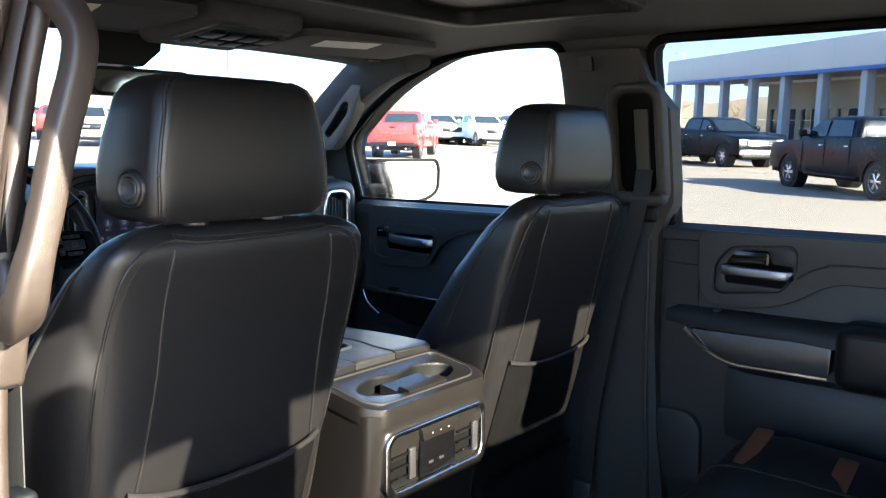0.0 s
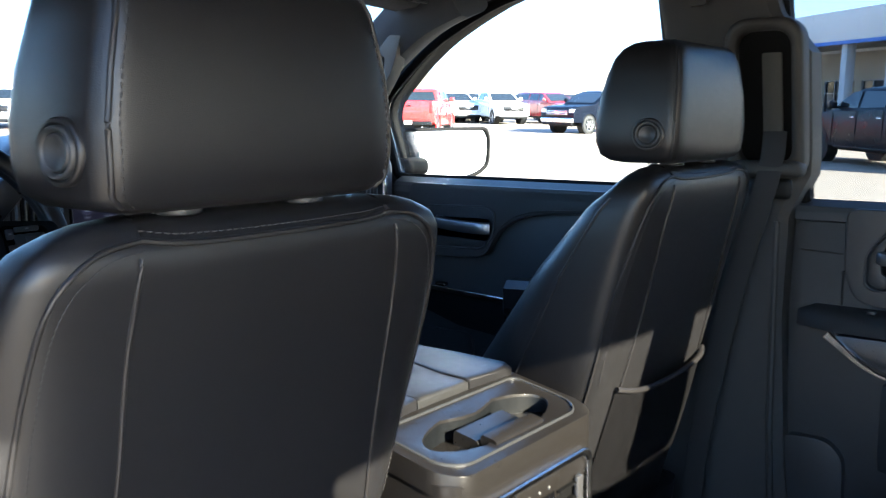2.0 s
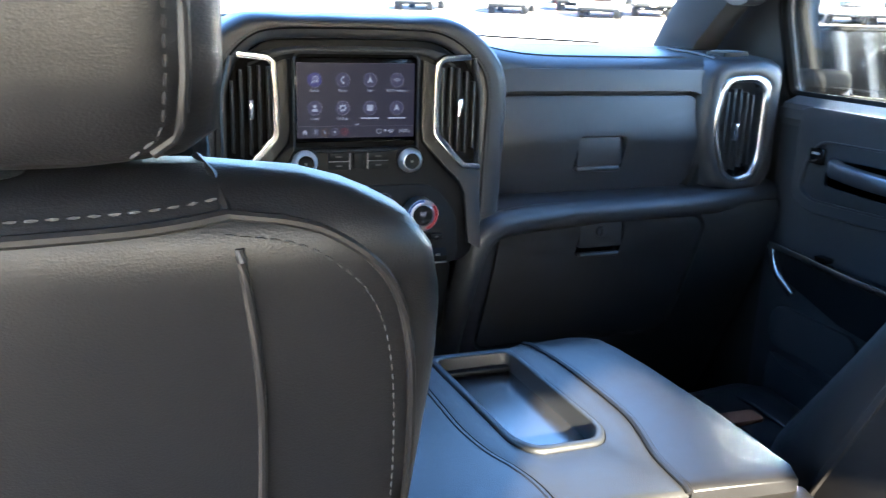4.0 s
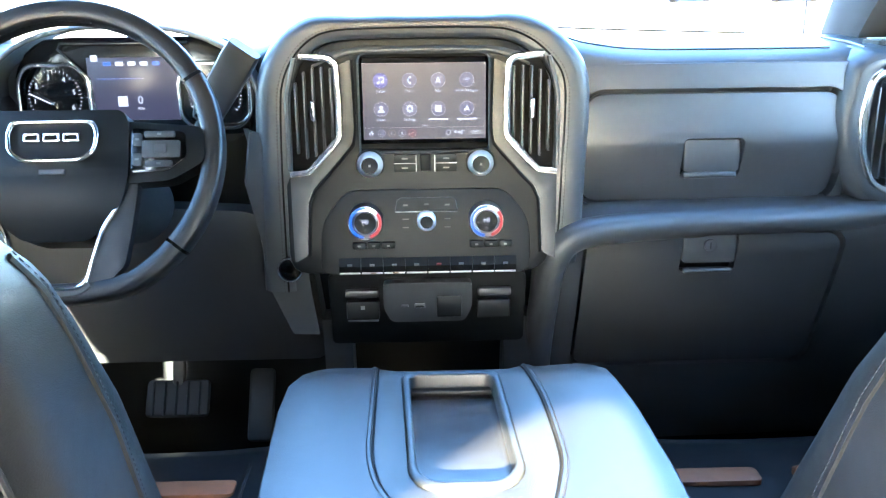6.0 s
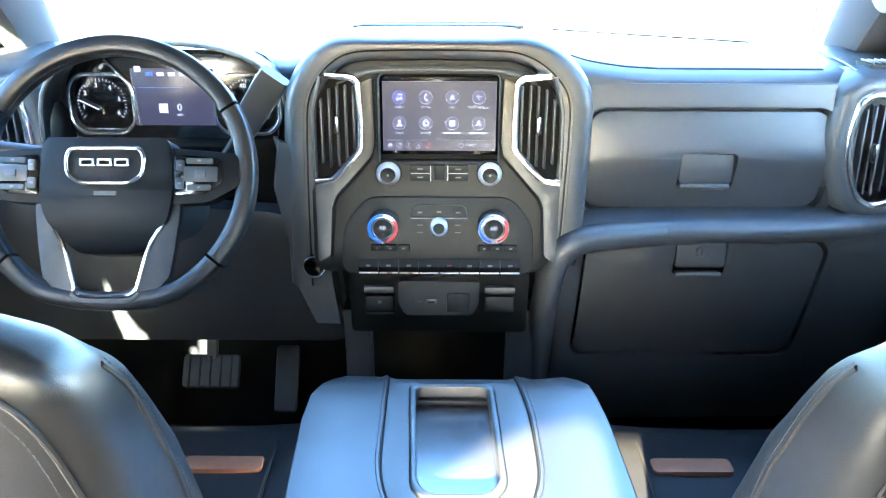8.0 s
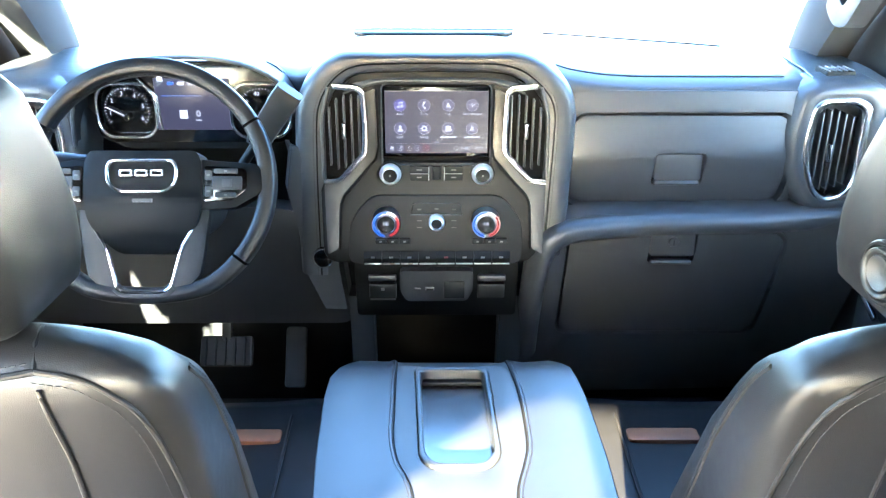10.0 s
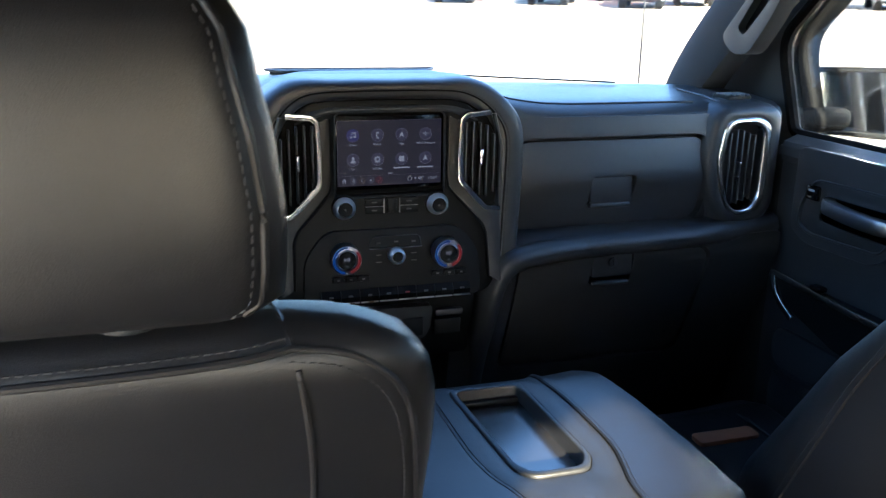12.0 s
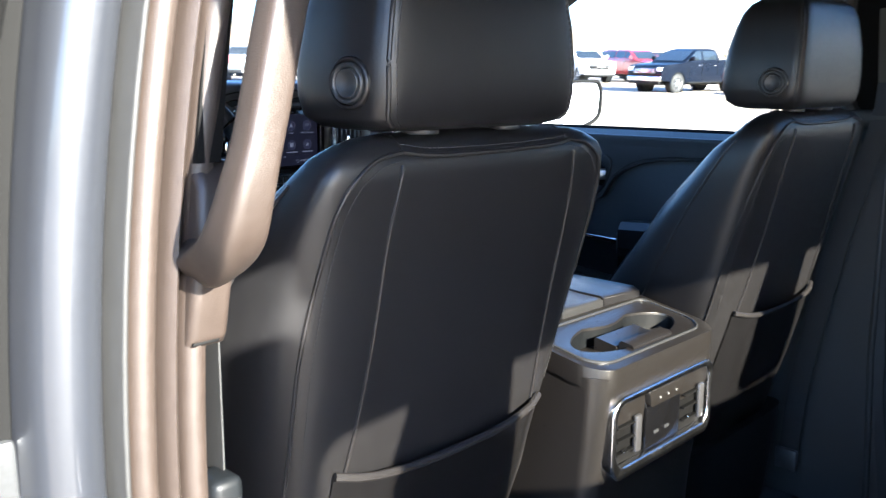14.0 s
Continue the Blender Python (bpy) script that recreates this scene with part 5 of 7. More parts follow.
    # ledge between the bins
    lg = []
    for x, z, y in ((0.205, 1.252, 0.975), (0.228, 1.260, 0.978), (0.30, 1.265, 0.987), (0.45, 1.266, 0.993), (0.60, 1.268, 0.994), (0.70, 1.272, 1.0), (0.80, 1.28, 1.01)):
        lg.append([(x, 1.07, z + 0.008), (x, y + 0.022, z + 0.004), (x, y + 0.006, z - 0.004), (x, y, z - 0.018), (x, y + 0.006, z - 0.034), (x, 1.07, z - 0.05)])
    part("ledge", loft(lg), M["dash"], root, "padded ledge", smooth=60)
    part("shoulder", sweep(catmull([(0.178, 1.085, 0.95), (0.178, 1.050, 1.04), (0.179, 1.010, 1.12), (0.183, 0.990, 1.175), (0.195, 0.984, 1.213), (0.220, 0.986, 1.236), (0.27, 0.996, 1.244), (0.36, 1.012, 1.246), (0.44, 1.028, 1.244)], 6), 0.023, 16, up=(0, 1, 0)), M["dash"], root, "rounded shoulder of the lower dash", smooth=75)
    low = part("lower_panel", slab(rpoly([(0.165, 0.80), (0.165, 1.20), (0.21, 1.246), (0.80, 1.255), (0.80, 0.80)], [0.01, 0.04, 0.03, 0.01, 0.01]), [rrect(0.237, 0.977, 0.643, 1.238, 0.028)], lambda u, v, w: (u, 1.004 - 0.024 * max(0, 1 - (u - 0.165) / 0.10) + 0.50 * max(0, 1.215 - v) ** 1.15 + w, v), 0.05, 0.008, 3, vcuts=[0.9, 1.0, 1.08, 1.14, 1.18, 1.205, 1.22]), M["plastic"], root, "lower dash face")
    lid_l = part("glove_box_lid", slab(rrect(0.243, 0.983, 0.637, 1.231, 0.024), [rrect(0.392, 1.168, 0.478, 1.230, 0.006)], lambda u, v, w: (u, 1.007 - 0.024 * max(0, 1 - (u - 0.165) / 0.10) + 0.50 * max(0, 1.215 - v) ** 1.15 + w, v), 0.02, 0.007, 3, vcuts=[1.03, 1.08, 1.12, 1.15, 1.19, 1.205, 1.218]), M["plastic"], root, "glove box lid")
    part("latch", slab(rrect(0.394, 1.185, 0.476, 1.229, 0.005), [], XZ(1.011), 0.012, 0.003), M["plastic"], lid_l, "latch plate with a key lock")
    part("latch_lip", box((0.434, 1.014, 1.172), (0.076, 0.012, 0.009), 0.004, 3), M["plastic"], lid_l)
    part("lock", cyl((0.435, 1.010, 1.213), 0.0095, 0.006, "y", 24, 0.001), M["slate"], lid_l, "round key lock")
    part("lock_slot", box((0.435, 1.0065, 1.213), (0.0018, 0.001, 0.010), 0), M["plastic_dark"], lid_l)

    # end vent on the passenger side
    def side_vent(sg):
        oc = rpoly([(0.655, 1.40), (0.668, 1.468), (0.69, 1.482), (0.765, 1.485), (0.80, 1.47), (0.80, 1.31), (0.782, 1.283), (0.728, 1.272), (0.690, 1.29), (0.662, 1.345)], 0.02)
        oc = [(0.725 + (u - 0.725) * 0.80, 1.380 + (v - 1.378) * 0.93) for u, v in oc]
        ic = [(0.725 + (u - 0.725) * 0.72, 1.379 + (v - 1.379) * 0.86) for u, v in oc]
        f = (lambda lp: [(u - 0.022, v) for u, v in lp]) if sg > 0 else (lambda lp: [(0.022 - u, v) for u, v in lp][::-1])
        def around(k, kz, y):
            return [Vector((sg * (0.703 + (abs(u) - 0.703) * k), y, 1.380 + (v - 1.380) * kz)) for u, v in f(oc)]
        sur = part("vent_surround", loft([around(a, b, y) for a, b, y in ((0.80, 0.90, 1.05), (0.94, 0.97, 1.024), (1.02, 1.01, 1.0205), (1.20, 1.10, 1.0205), (1.36, 1.18, 1.0245), (1.50, 1.24, 1.035), (1.60, 1.28, 1.052), (1.66, 1.31, 1.10))], cap=False), M["dash"], root, "padded vent surround", smooth=75)
        part("stitching", stitches([p for p in around(1.27, 1.135, 1.0205) if sg * p.x < 0.715], 0.0055, 0.0034, 0.0007, up=(0, 1, 0)), M["thread"], sur, "grey stitching")
        part("vent_ring", slab(f(oc), [f(ic)], XZ(1.018), 0.03, 0.006, 3), M["chrome"], root, "satin chrome vent ring")
        # black sheet painted as the shaded depth behind the vanes
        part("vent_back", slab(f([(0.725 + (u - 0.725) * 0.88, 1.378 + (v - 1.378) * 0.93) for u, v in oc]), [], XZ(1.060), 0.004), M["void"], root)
        for k in range(6):
            part("vent_vane", box((sg * (0.668 + 0.0135 * k), 1.042, 1.380), (0.0035, 0.024, 0.150 - 0.010 * abs(k - 2.5)), 0.001), M["dash"], root)
        part("vent_tab", box((sg * 0.700, 1.026, 1.378), (0.007, 0.016, 0.032), 0.003), M["chrome"], root, "chrome vent tab")
    side_vent(1)
    side_vent(-1)

    # middle: stitched hood and stack
    arch = catmull([(-0.207, 0, 1.16), (-0.207, 0, 1.25), (-0.206, 0, 1.351), (-0.203, 0, 1.435), (-0.198, 0, 1.470), (-0.184, 0, 1.500), (-0.159, 0, 1.526), (-0.126, 0, 1.539), (-0.06, 0, 1.542), (0.0, 0, 1.5425), (0.06, 0, 1.542), (0.115, 0, 1.539), (0.154, 0, 1.523), (0.185, 0, 1.494), (0.198, 0, 1.465), (0.200, 0, 1.421), (0.197, 0, 1.332), (0.194, 0, 1.25), (0.188, 0, 1.20)], 6)
    sides = []
    for k, p in enumerate(arch):
        d = (arch[min(k + 1, len(arch) - 1)] - arch[max(k - 1, 0)]).normalized()
        sides.append(Vector((-d.z, 0, d.x)))
    def beside(off, y):
        """The arch line moved outwards by off, at depth y; the roll is slimmer across the top."""
        out = []
        for p, nrm in zip(arch, sides):
            k = 0.44 + 0.56 * abs(nrm.x) ** 0.8 if off > 0 else 1.0
            out.append(Vector((p.x + nrm.x * off * k, y, p.z + nrm.z * off * k)))
        return out
    def beside_roll(off, y):
        # towards the passenger the band runs out into the flat dash face
        run = lambda p: min(1, max(0, (p.x - 0.15) / 0.04)) * min(1, max(0, (1.515 - p.z) / 0.03))
        return [Vector((v.x, y + (min(y, 0.983 + 0.9 * max(0, off) - 0.002) - y) * run(v) if off > 0 else y, v.z)) for v in beside(off, y)]
    roll = [beside_roll(o, y) for o, y in ((-0.015, 1.02), (-0.0145, 0.994), (-0.012, 0.987), (-0.006, 0.984), (0.0, 0.9835), (0.006, 0.9828), (0.018, 0.9834), (0.027, 0.9848), (0.033, 0.9885), (0.038, 0.997), (0.041, 1.012), (0.042, 1.040), (0.042, 1.09))]
    hood = part("stack_hood", loft([list(r) for r in zip(*roll)], cap=False, closed=False), M["dash"], root, "padded arch with stitching round the middle stack", smooth=75)
    part("stitching", stitches(beside(0.0065, 0.9826), 0.0052, 0.0032, 0.0011, up=(0, 1, 0)), M["dark_thread"], hood, "dark stitching")
    part("seam", sweep(beside(0.001, 0.9833), 0.0016, 6, up=(0, 1, 0)), M["void"], hood, "sewn seam")
    part("inner_edge", sweep(beside(-0.0150, 0.992), 0.0014, 6, up=(0, 1, 0)), M["void"], hood)
    stack = part("stack_face", slab(rpoly([(-0.200, 1.195), (-0.204, 1.42), (-0.153, 1.511), (-0.114, 1.535), (0.104, 1.535), (0.143, 1.511), (0.190, 1.42), (0.190, 1.25), (0.17, 1.195)], 0.03), [rpoly([(-0.094, 1.370), (-0.094, 1.508), (0.093, 1.508), (0.093, 1.370)], [0.006, 0.014, 0.014, 0.006])], lambda u, v, w: (u, 0.992 - 0.2 * max(0, 1.365 - v) + w, v), 0.03, 0.003, vcuts=[1.365, 1.32, 1.28, 1.24]), M["stack"], root, "dark middle stack face")
    # top brow over the screen
    part("brow", loft([[(x, 0.9915, 1.5065 - d), (x, 0.988, 1.509 - d), (x, 0.989, 1.5135 - d * 0.8), (x, 0.998, 1.523 - d * 0.4), (x, 1.010, 1.533), (x, 1.02, 1.535)] for x, d in ((-0.158, 0.020), (-0.135, 0.010), (-0.110, 0.002), (-0.09, -0.001), (0, -0.002), (0.09, -0.001), (0.105, 0.002), (0.128, 0.010), (0.150, 0.020))], cap=False, closed=False), M["dash"], root, "curved brow above the screen", smooth=75)
    part("screen_rim", sweep([(u, 0.9915, v) for u, v in rpoly([(-0.094, 1.366), (-0.094, 1.508), (0.093, 1.508), (0.093, 1.366)], [0.004, 0.014, 0.014, 0.004])], 0.0016, 6, closed=True, up=(0, 1, 0)), M["plastic"], root)
    part("screen_back", box((0, 1.010, 1.440), (0.20, 0.006, 0.15), 0), M["void"], root)
    scr = part("screen_glass", box((0, 1.0025, 1.440), (0.186, 0.005, 0.124), 0.002), M["gloss"], root, "glossy black touchscreen surround")
    disp = part("display", box((0, 0.9985, 1.4395), (0.177, 0.002, 0.1085), 0), M["screen"], scr, "lit purple-grey home screen with eight round icons")
    y0 = 0.9970
    names = (("Audio", "icon_blue"), ("Phone", "icon"), ("Nav", "icon"), ("Wi-Fi Hotspot", "icon"), ("Users", "icon"), ("Settings", "icon"), ("", "icon"), ("", "icon"))
    for k, (nm, mm) in enumerate(names):
        cx, cz = -0.0625 + 0.0412 * (k % 4), 1.4695 - 0.0405 * (k // 4)
        part("icon_disc", cyl((cx, y0 + 0.0004, cz), 0.0098, 0.0008, "y", 28), M["icon_violet_disc"] if k == 0 else M["icon_disc"], disp)
        part("icon_ring", sweep([(cx + 0.0102 * math.cos(a), y0, cz + 0.0102 * math.sin(a)) for a in np.linspace(0, 2 * math.pi, 29)[:-1]], 0.00042, 5, closed=True, up=(0, 1, 0)), M["icon_violet"] if k == 0 else M["icon_dim"], disp)
        g = bmesh.new()
        if k == 0:
            box((cx - 0.003, y0 - 0.0004, cz - 0.003), (0.0035, 0.0006, 0.003), 0, bm=g); box((cx + 0.003, y0 - 0.0004, cz - 0.002), (0.0035, 0.0006, 0.003), 0, bm=g)
            box((cx - 0.0015, y0 - 0.0004, cz + 0.001), (0.0009, 0.0006, 0.007), 0, bm=g); box((cx + 0.0045, y0 - 0.0004, cz + 0.001), (0.0009, 0.0006, 0.007), 0, bm=g); box((cx + 0.0015, y0 - 0.0004, cz + 0.0045), (0.0068, 0.0006, 0.0016), 0, bm=g)
        elif k == 1:
            sweep(catmull([(cx + 0.0012, y0, cz + 0.0048), (cx - 0.0016, y0, cz + 0.002), (cx - 0.0016, y0, cz - 0.002), (cx + 0.0012, y0, cz - 0.0048)], 4), 0.0008, 6, up=(0, 1, 0), bm=g)
            for dz2 in (0.0042, -0.0042):
                cyl((cx + 0.0012, y0, cz + dz2), 0.0015, 0.0008, "y", 12, bm=g)
        elif k in (2, 7):
            slab([(cx - 0.0045, cz - 0.0045), (cx, cz - 0.002), (cx + 0.0045, cz - 0.0045), (cx, cz + 0.0055)], [], XZ(y0 - 0.0005), 0.0006, bm=g)
        elif k == 3:
            for r in (0.0018, 0.0042, 0.0066):
                sweep([(cx + r * math.sin(a), y0, cz - 0.004 + r * math.cos(a)) for a in np.linspace(-0.8, 0.8, 9)], 0.00045, 5, up=(0, 1, 0), bm=g)
        elif k == 4:
            cyl((cx, y0, cz + 0.0025), 0.0026, 0.0008, "y", 16, bm=g); slab([(cx - 0.005, cz - 0.005), (cx + 0.005, cz - 0.005), (cx + 0.003, cz - 0.0008), (cx - 0.003, cz - 0.0008)], [], XZ(y0 - 0.0005), 0.0006, bm=g)
        elif k == 5:
            sweep([(cx + 0.0035 * math.cos(a), y0, cz + 0.0035 * math.sin(a)) for a in np.linspace(0, 2 * math.pi, 17)[:-1]], 0.0011, 6, closed=True, up=(0, 1, 0), bm=g)
            for q in range(8):
                cyl((cx + 0.0055 * math.cos(q * math.pi / 4), y0, cz + 0.0055 * math.sin(q * math.pi / 4)), 0.0009, 0.0008, "y", 8, bm=g)
        else:
            box((cx, y0 - 0.0004, cz), (0.009, 0.0006, 0.009), 0, bm=g)
        part("icon_symbol", g, M["icon"], disp)
        if nm:
            text_mesh(nm, 0.0056, facing_back(cx, y0 - 0.0002, cz - 0.0152), M["icon"], disp)
        else:
            part("caption_bar", box((cx, y0 - 0.0002, cz - 0.0152), (0.028, 0.0004, 0.0022), 0), M["icon"], disp)
    part("page_line", box((0, y0, 1.4020), (0.173, 0.0004, 0.0007), 0), M["icon_disc"], disp)
    part("page_dots", box((0, y0, 1.4048), (0.008, 0.0004, 0.0012), 0), M["icon"], disp)
    for k, mm in enumerate(("icon", "icon_dim", "icon_amber", "icon_dim", "icon_red")):
        dx, dz3 = -0.0775 + 0.0148 * k, 1.3942
        g = bmesh.new()
        if k == 0:
            slab([(dx - 0.0036, dz3 - 0.0002), (dx, dz3 + 0.0036), (dx + 0.0036, dz3 - 0.0002)], [], XZ(y0 - 0.0005), 0.0006, bm=g)
            for q in (-0.0019, 0.0019):
                box((dx + q, y0 - 0.0004, dz3 - 0.0020), (0.0016, 0.0006, 0.0034), 0, bm=g)
        else:
            part("dock_ring", sweep([(dx + 0.0050 * math.cos(a), y0, dz3 + 0.0050 * math.sin(a)) for a in np.linspace(0, 2 * math.pi, 21)[:-1]], 0.0004, 5, closed=True, up=(0, 1, 0)), M[mm], disp)
        if k == 1:
            for q in (-0.0012, 0.0016):
                box((dx + q, y0 - 0.0004, dz3 - 0.0016), (0.0016, 0.0006, 0.0014), 0, bm=g)
                box((dx + q + 0.0006, y0 - 0.0004, dz3 + 0.0004), (0.0005, 0.0006, 0.0036), 0, bm=g)
            box((dx + 0.0008, y0 - 0.0004, dz3 + 0.0022), (0.0034, 0.0006, 0.0008), 0, bm=g)
        elif k == 2:
            sweep(catmull([(dx + 0.0007, y0, dz3 + 0.0025), (dx - 0.0008, y0, dz3 + 0.001), (dx - 0.0008, y0, dz3 - 0.001), (dx + 0.0007, y0, dz3 - 0.0025)], 4), 0.0006, 6, up=(0, 1, 0), bm=g)
        elif k == 3:
            slab([(dx - 0.0022, dz3 - 0.0024), (dx, dz3 - 0.001), (dx + 0.0022, dz3 - 0.0024), (dx, dz3 + 0.0030)], [], XZ(y0 - 0.0005), 0.0006, bm=g)
        elif k == 4:
            sweep([(dx + 0.0020, y0, dz3 + 0.0026), (dx + 0.0004, y0, dz3 - 0.0012), (dx - 0.0024, y0, dz3 - 0.0016)], 0.0008, 6, up=(0, 1, 0), bm=g)
        part("dock_icon", g, M["icon_red"] if k == 4 else M["icon"], disp)
    text_mesh("10:01", 0.0078, facing_back(0.0735, y0 - 0.0002, 1.3942), M["icon"], disp)
    text_mesh("48\u00b0", 0.0078, facing_back(0.053, y0 - 0.0002, 1.3942), M["icon"], disp)
    part("dock_icon", sweep([(0.034 + 0.0034 * math.cos(a), y0, 1.3942 + 0.0034 * math.sin(a)) for a in np.linspace(0, 2 * math.pi, 17)[:-1]], 0.0004, 5, closed=True, up=(0, 1, 0)), M["icon"], disp)
    part("dock_icon", cyl((0.0440, y0, 1.3952), 0.0017, 0.0006, "y", 12), M["icon"], disp)

    # vents beside the screen
    def mid_vent(sg, ox):
        S = lambda pts: [(ox + sg * a, b) for a, b in pts] if sg > 0 else [(ox + sg * a, b) for a, b in pts][::-1]
        out = rpoly(S([(0.116, 1.498), (0.164, 1.505), (0.186, 1.45), (0.186, 1.352), (0.166, 1.345), (0.119, 1.390)]), 0.006)
        # flat black plate stands in for the shade inside the vent
        part("vent_shade", slab(out, [], XZ(0.9885), 0.004), M["void"], root)
        for k in range(5):
            h = (0.108, 0.118, 0.124, 0.122, 0.10)[k]
            part("vent_vane", box((ox + sg * (0.1265 + 0.0125 * k), 0.982, 1.435 - 0.004 * k), (0.0030, 0.014, h), 0.0008), M["dash"], root)
        rail = [(ox + sg * a, 0.9815, b) for a, b in ((0.172, 1.506), (0.128, 1.502), (0.1195, 1.494), (0.1165, 1.44), (0.1175, 1.392), (0.140, 1.366), (0.163, 1.3425), (0.192, 1.3395))]
        pts = []
        for a, b in zip(rail, rail[1:]):
            pts += [Vector(a).lerp(Vector(b), t) for t in (0.08, 0.36, 0.64, 0.92)]
        part("vent_trim", sweep(pts, 0, 10, flat=(0.0052, 0.008), up=(0, 1, 0)), M["chrome"], root, "angular satin chrome vent trim")
        part("vent_edge", sweep([(ox + sg * a, 0.981, b) for a, b in ((0.176, 1.503), (0.189, 1.45), (0.190, 1.345))], 0.004, 8, up=(0, 1, 0)), M["plastic"], root)
        part("vent_tab", box((ox + sg * 0.152, 0.972, 1.431), (0.0075, 0.010, 0.029), 0.003), M["chrome"], root, "chrome vent tab")
        part("wing", slab(rpoly(S([(0.190, 1.336), (0.1625, 1.338), (0.117, 1.386), (0.116, 1.492), (0.099, 1.500), (0.097, 1.400), (0.101, 1.380), (0.139, 1.338), (0.158, 1.318), (0.165, 1.300), (0.167, 1.225), (0.186, 1.215)]), 0.005), [], lambda u, v, w: (u, 0.986 - 0.24 * max(0, 1.375 - v) + w, v), 0.014, 0.005, 3, vcuts=[1.38, 1.36, 1.34, 1.32, 1.30, 1.27, 1.24]), M["cheek"], root, "soft cheek panel curving round the stack", smooth=60)
        part("cheek_gap", sweep([(ox + sg * a, 0.984 - 0.22 * max(0, 1.375 - b), b) for a, b in ((0.0965, 1.500), (0.0945, 1.402), (0.0985, 1.379), (0.136, 1.337), (0.155, 1.317), (0.1625, 1.300), (0.1645, 1.225))], 0.0022, 8, up=(0, 1, 0)), M["void"], root)
    mid_vent(1, 0.0)
    mid_vent(-1, -0.005)

    # audio row
    def turned(x, z, steps):
        """A turned ring round an axis along y: steps of (radius, y)."""
        return loft([[(x + r * math.cos(a), y, z + r * math.sin(a)) for a in np.linspace(0, 2 * math.pi, 41)[:-1]] for r, y in steps])
    for x in (-0.0805, 0.0800):
        kn = part("volume_knob", turned(x, 1.3510, ((0.0190, 0.992), (0.0190, 0.984), (0.0184, 0.9815), (0.0150, 0.9745), (0.0138, 0.9725), (0.0128, 0.9722), (0.0122, 0.9740), (0.0122, 0.98))), M["silver"], root, "chrome ringed knob", smooth=40)
        part("knob_face", turned(x, 1.3510, ((0.0124, 0.976), (0.0118, 0.9735), (0.0095, 0.9740), (0.004, 0.9745))), M["plastic_dark"], kn, "black dished face", smooth=40)
        part("knob_ring", turned(x, 1.3510, ((0.0215, 0.993), (0.0215, 0.987), (0.0205, 0.9858), (0.0188, 0.9858))), M["plastic_dark"], kn)
        part("knob_mark", box((x, 0.9740, 1.3510), (0.0032, 0.0012, 0.0032), 0), M["inkg"], kn)
    for sgx in (-1, 1):
        x = 0.030 * sgx
        for z in (1.3588, 1.3452):
            top = z > 1.352
            o = part("audio_button", slab(rpoly([(x - 0.0155, z - 0.0058), (x - 0.0155, z + 0.0058), (x + 0.0155, z + 0.0058), (x + 0.0155, z - 0.0058)], [0.001, 0.006 if top and sgx < 0 else 0.001, 0.006 if top and sgx > 0 else 0.001, 0.001]), [], XZ(0.9845), 0.008, 0.0012), M["plastic_dark"], root)
            part("button_mark", box((x, 0.9842, z), (0.009, 0.0004, 0.0020), 0), M["inkg"], o)
        part("button_line", box((x, 0.9838, 1.3520), (0.031, 0.001, 0.0009), 0), M["satin"], root)
        part("button_line", box((x - sgx * 0.0165, 0.9842, 1.352), (0.0012, 0.003, 0.024), 0), M["satin"], root)
    part("audio_rocker", box((0, 0.9885, 1.3525), (0.0165, 0.008, 0.025), 0.003), M["plastic_dark"], root)
    # climate panel
    part("climate_plate", slab(rpoly([(-0.155, 1.195), (-0.152, 1.27), (-0.115, 1.315), (0.115, 1.315), (0.150, 1.27), (0.150, 1.195)], 0.02), [], lambda u, v, w: (u, 0.985 - 0.2 * (1.365 - v) + w, v), 0.02, 0.004, 3), M["plastic_dark"], root, "satin black climate panel")
    for x in (-0.087, 0.085):
        dial = part("climate_dial", turned(x, 1.277, ((0.0246, 0.955), (0.0246, 0.9330), (0.0241, 0.9318), (0.0234, 0.9318), (0.0230, 0.9330), (0.0178, 0.9322), (0.0172, 0.9306), (0.0160, 0.9300), (0.0154, 0.9306), (0.0152, 0.94))), M["satin"], root, "chrome temperature dial with red and blue ring", smooth=40)
        part("dial_face", turned(x, 1.277, ((0.0156, 0.936), (0.0153, 0.9312), (0.004, 0.9312))), M["plastic_dark"], dial, "black dial face")
        for a0, a1, mm in ((85, 262, "icon_blue"), (-72, 40, "icon_red")):
            part("dial_arc", sweep([(x + 0.0212 * math.cos(radians(a)), 0.9322, 1.277 + 0.0212 * math.sin(radians(a))) for a in np.linspace(a0, a1, 28)], 0, 6, flat=(0.0018, 0.0006), up=(0, 1, 0)), M[mm], dial)
        text_mesh("HI", 0.0100, facing_back(x, 0.9303, 1.2785), M["icon"], dial)
        part("dial_mark", box((x, 0.9306, 1.2675), (0.0016, 0.0006, 0.0016), 0), M["icon"], dial)
    part("fan_knob", turned(0.0, 1.2745, ((0.0138, 0.958), (0.0138, 0.9440), (0.0132, 0.9424), (0.0112, 0.9395), (0.0100, 0.9388), (0.0092, 0.9396), (0.0090, 0.945))), M["silver"], root, "small satin metal fan knob", smooth=40)
    part("fan_face", turned(0.0, 1.2745, ((0.0093, 0.943), (0.0088, 0.9398), (0.003, 0.9402))), M["plastic_dark"], root)
    part("climate_bar", box((0.0, 0.9555, 1.2870), (0.090, 0.003, 0.0011), 0), M["satin"], root)
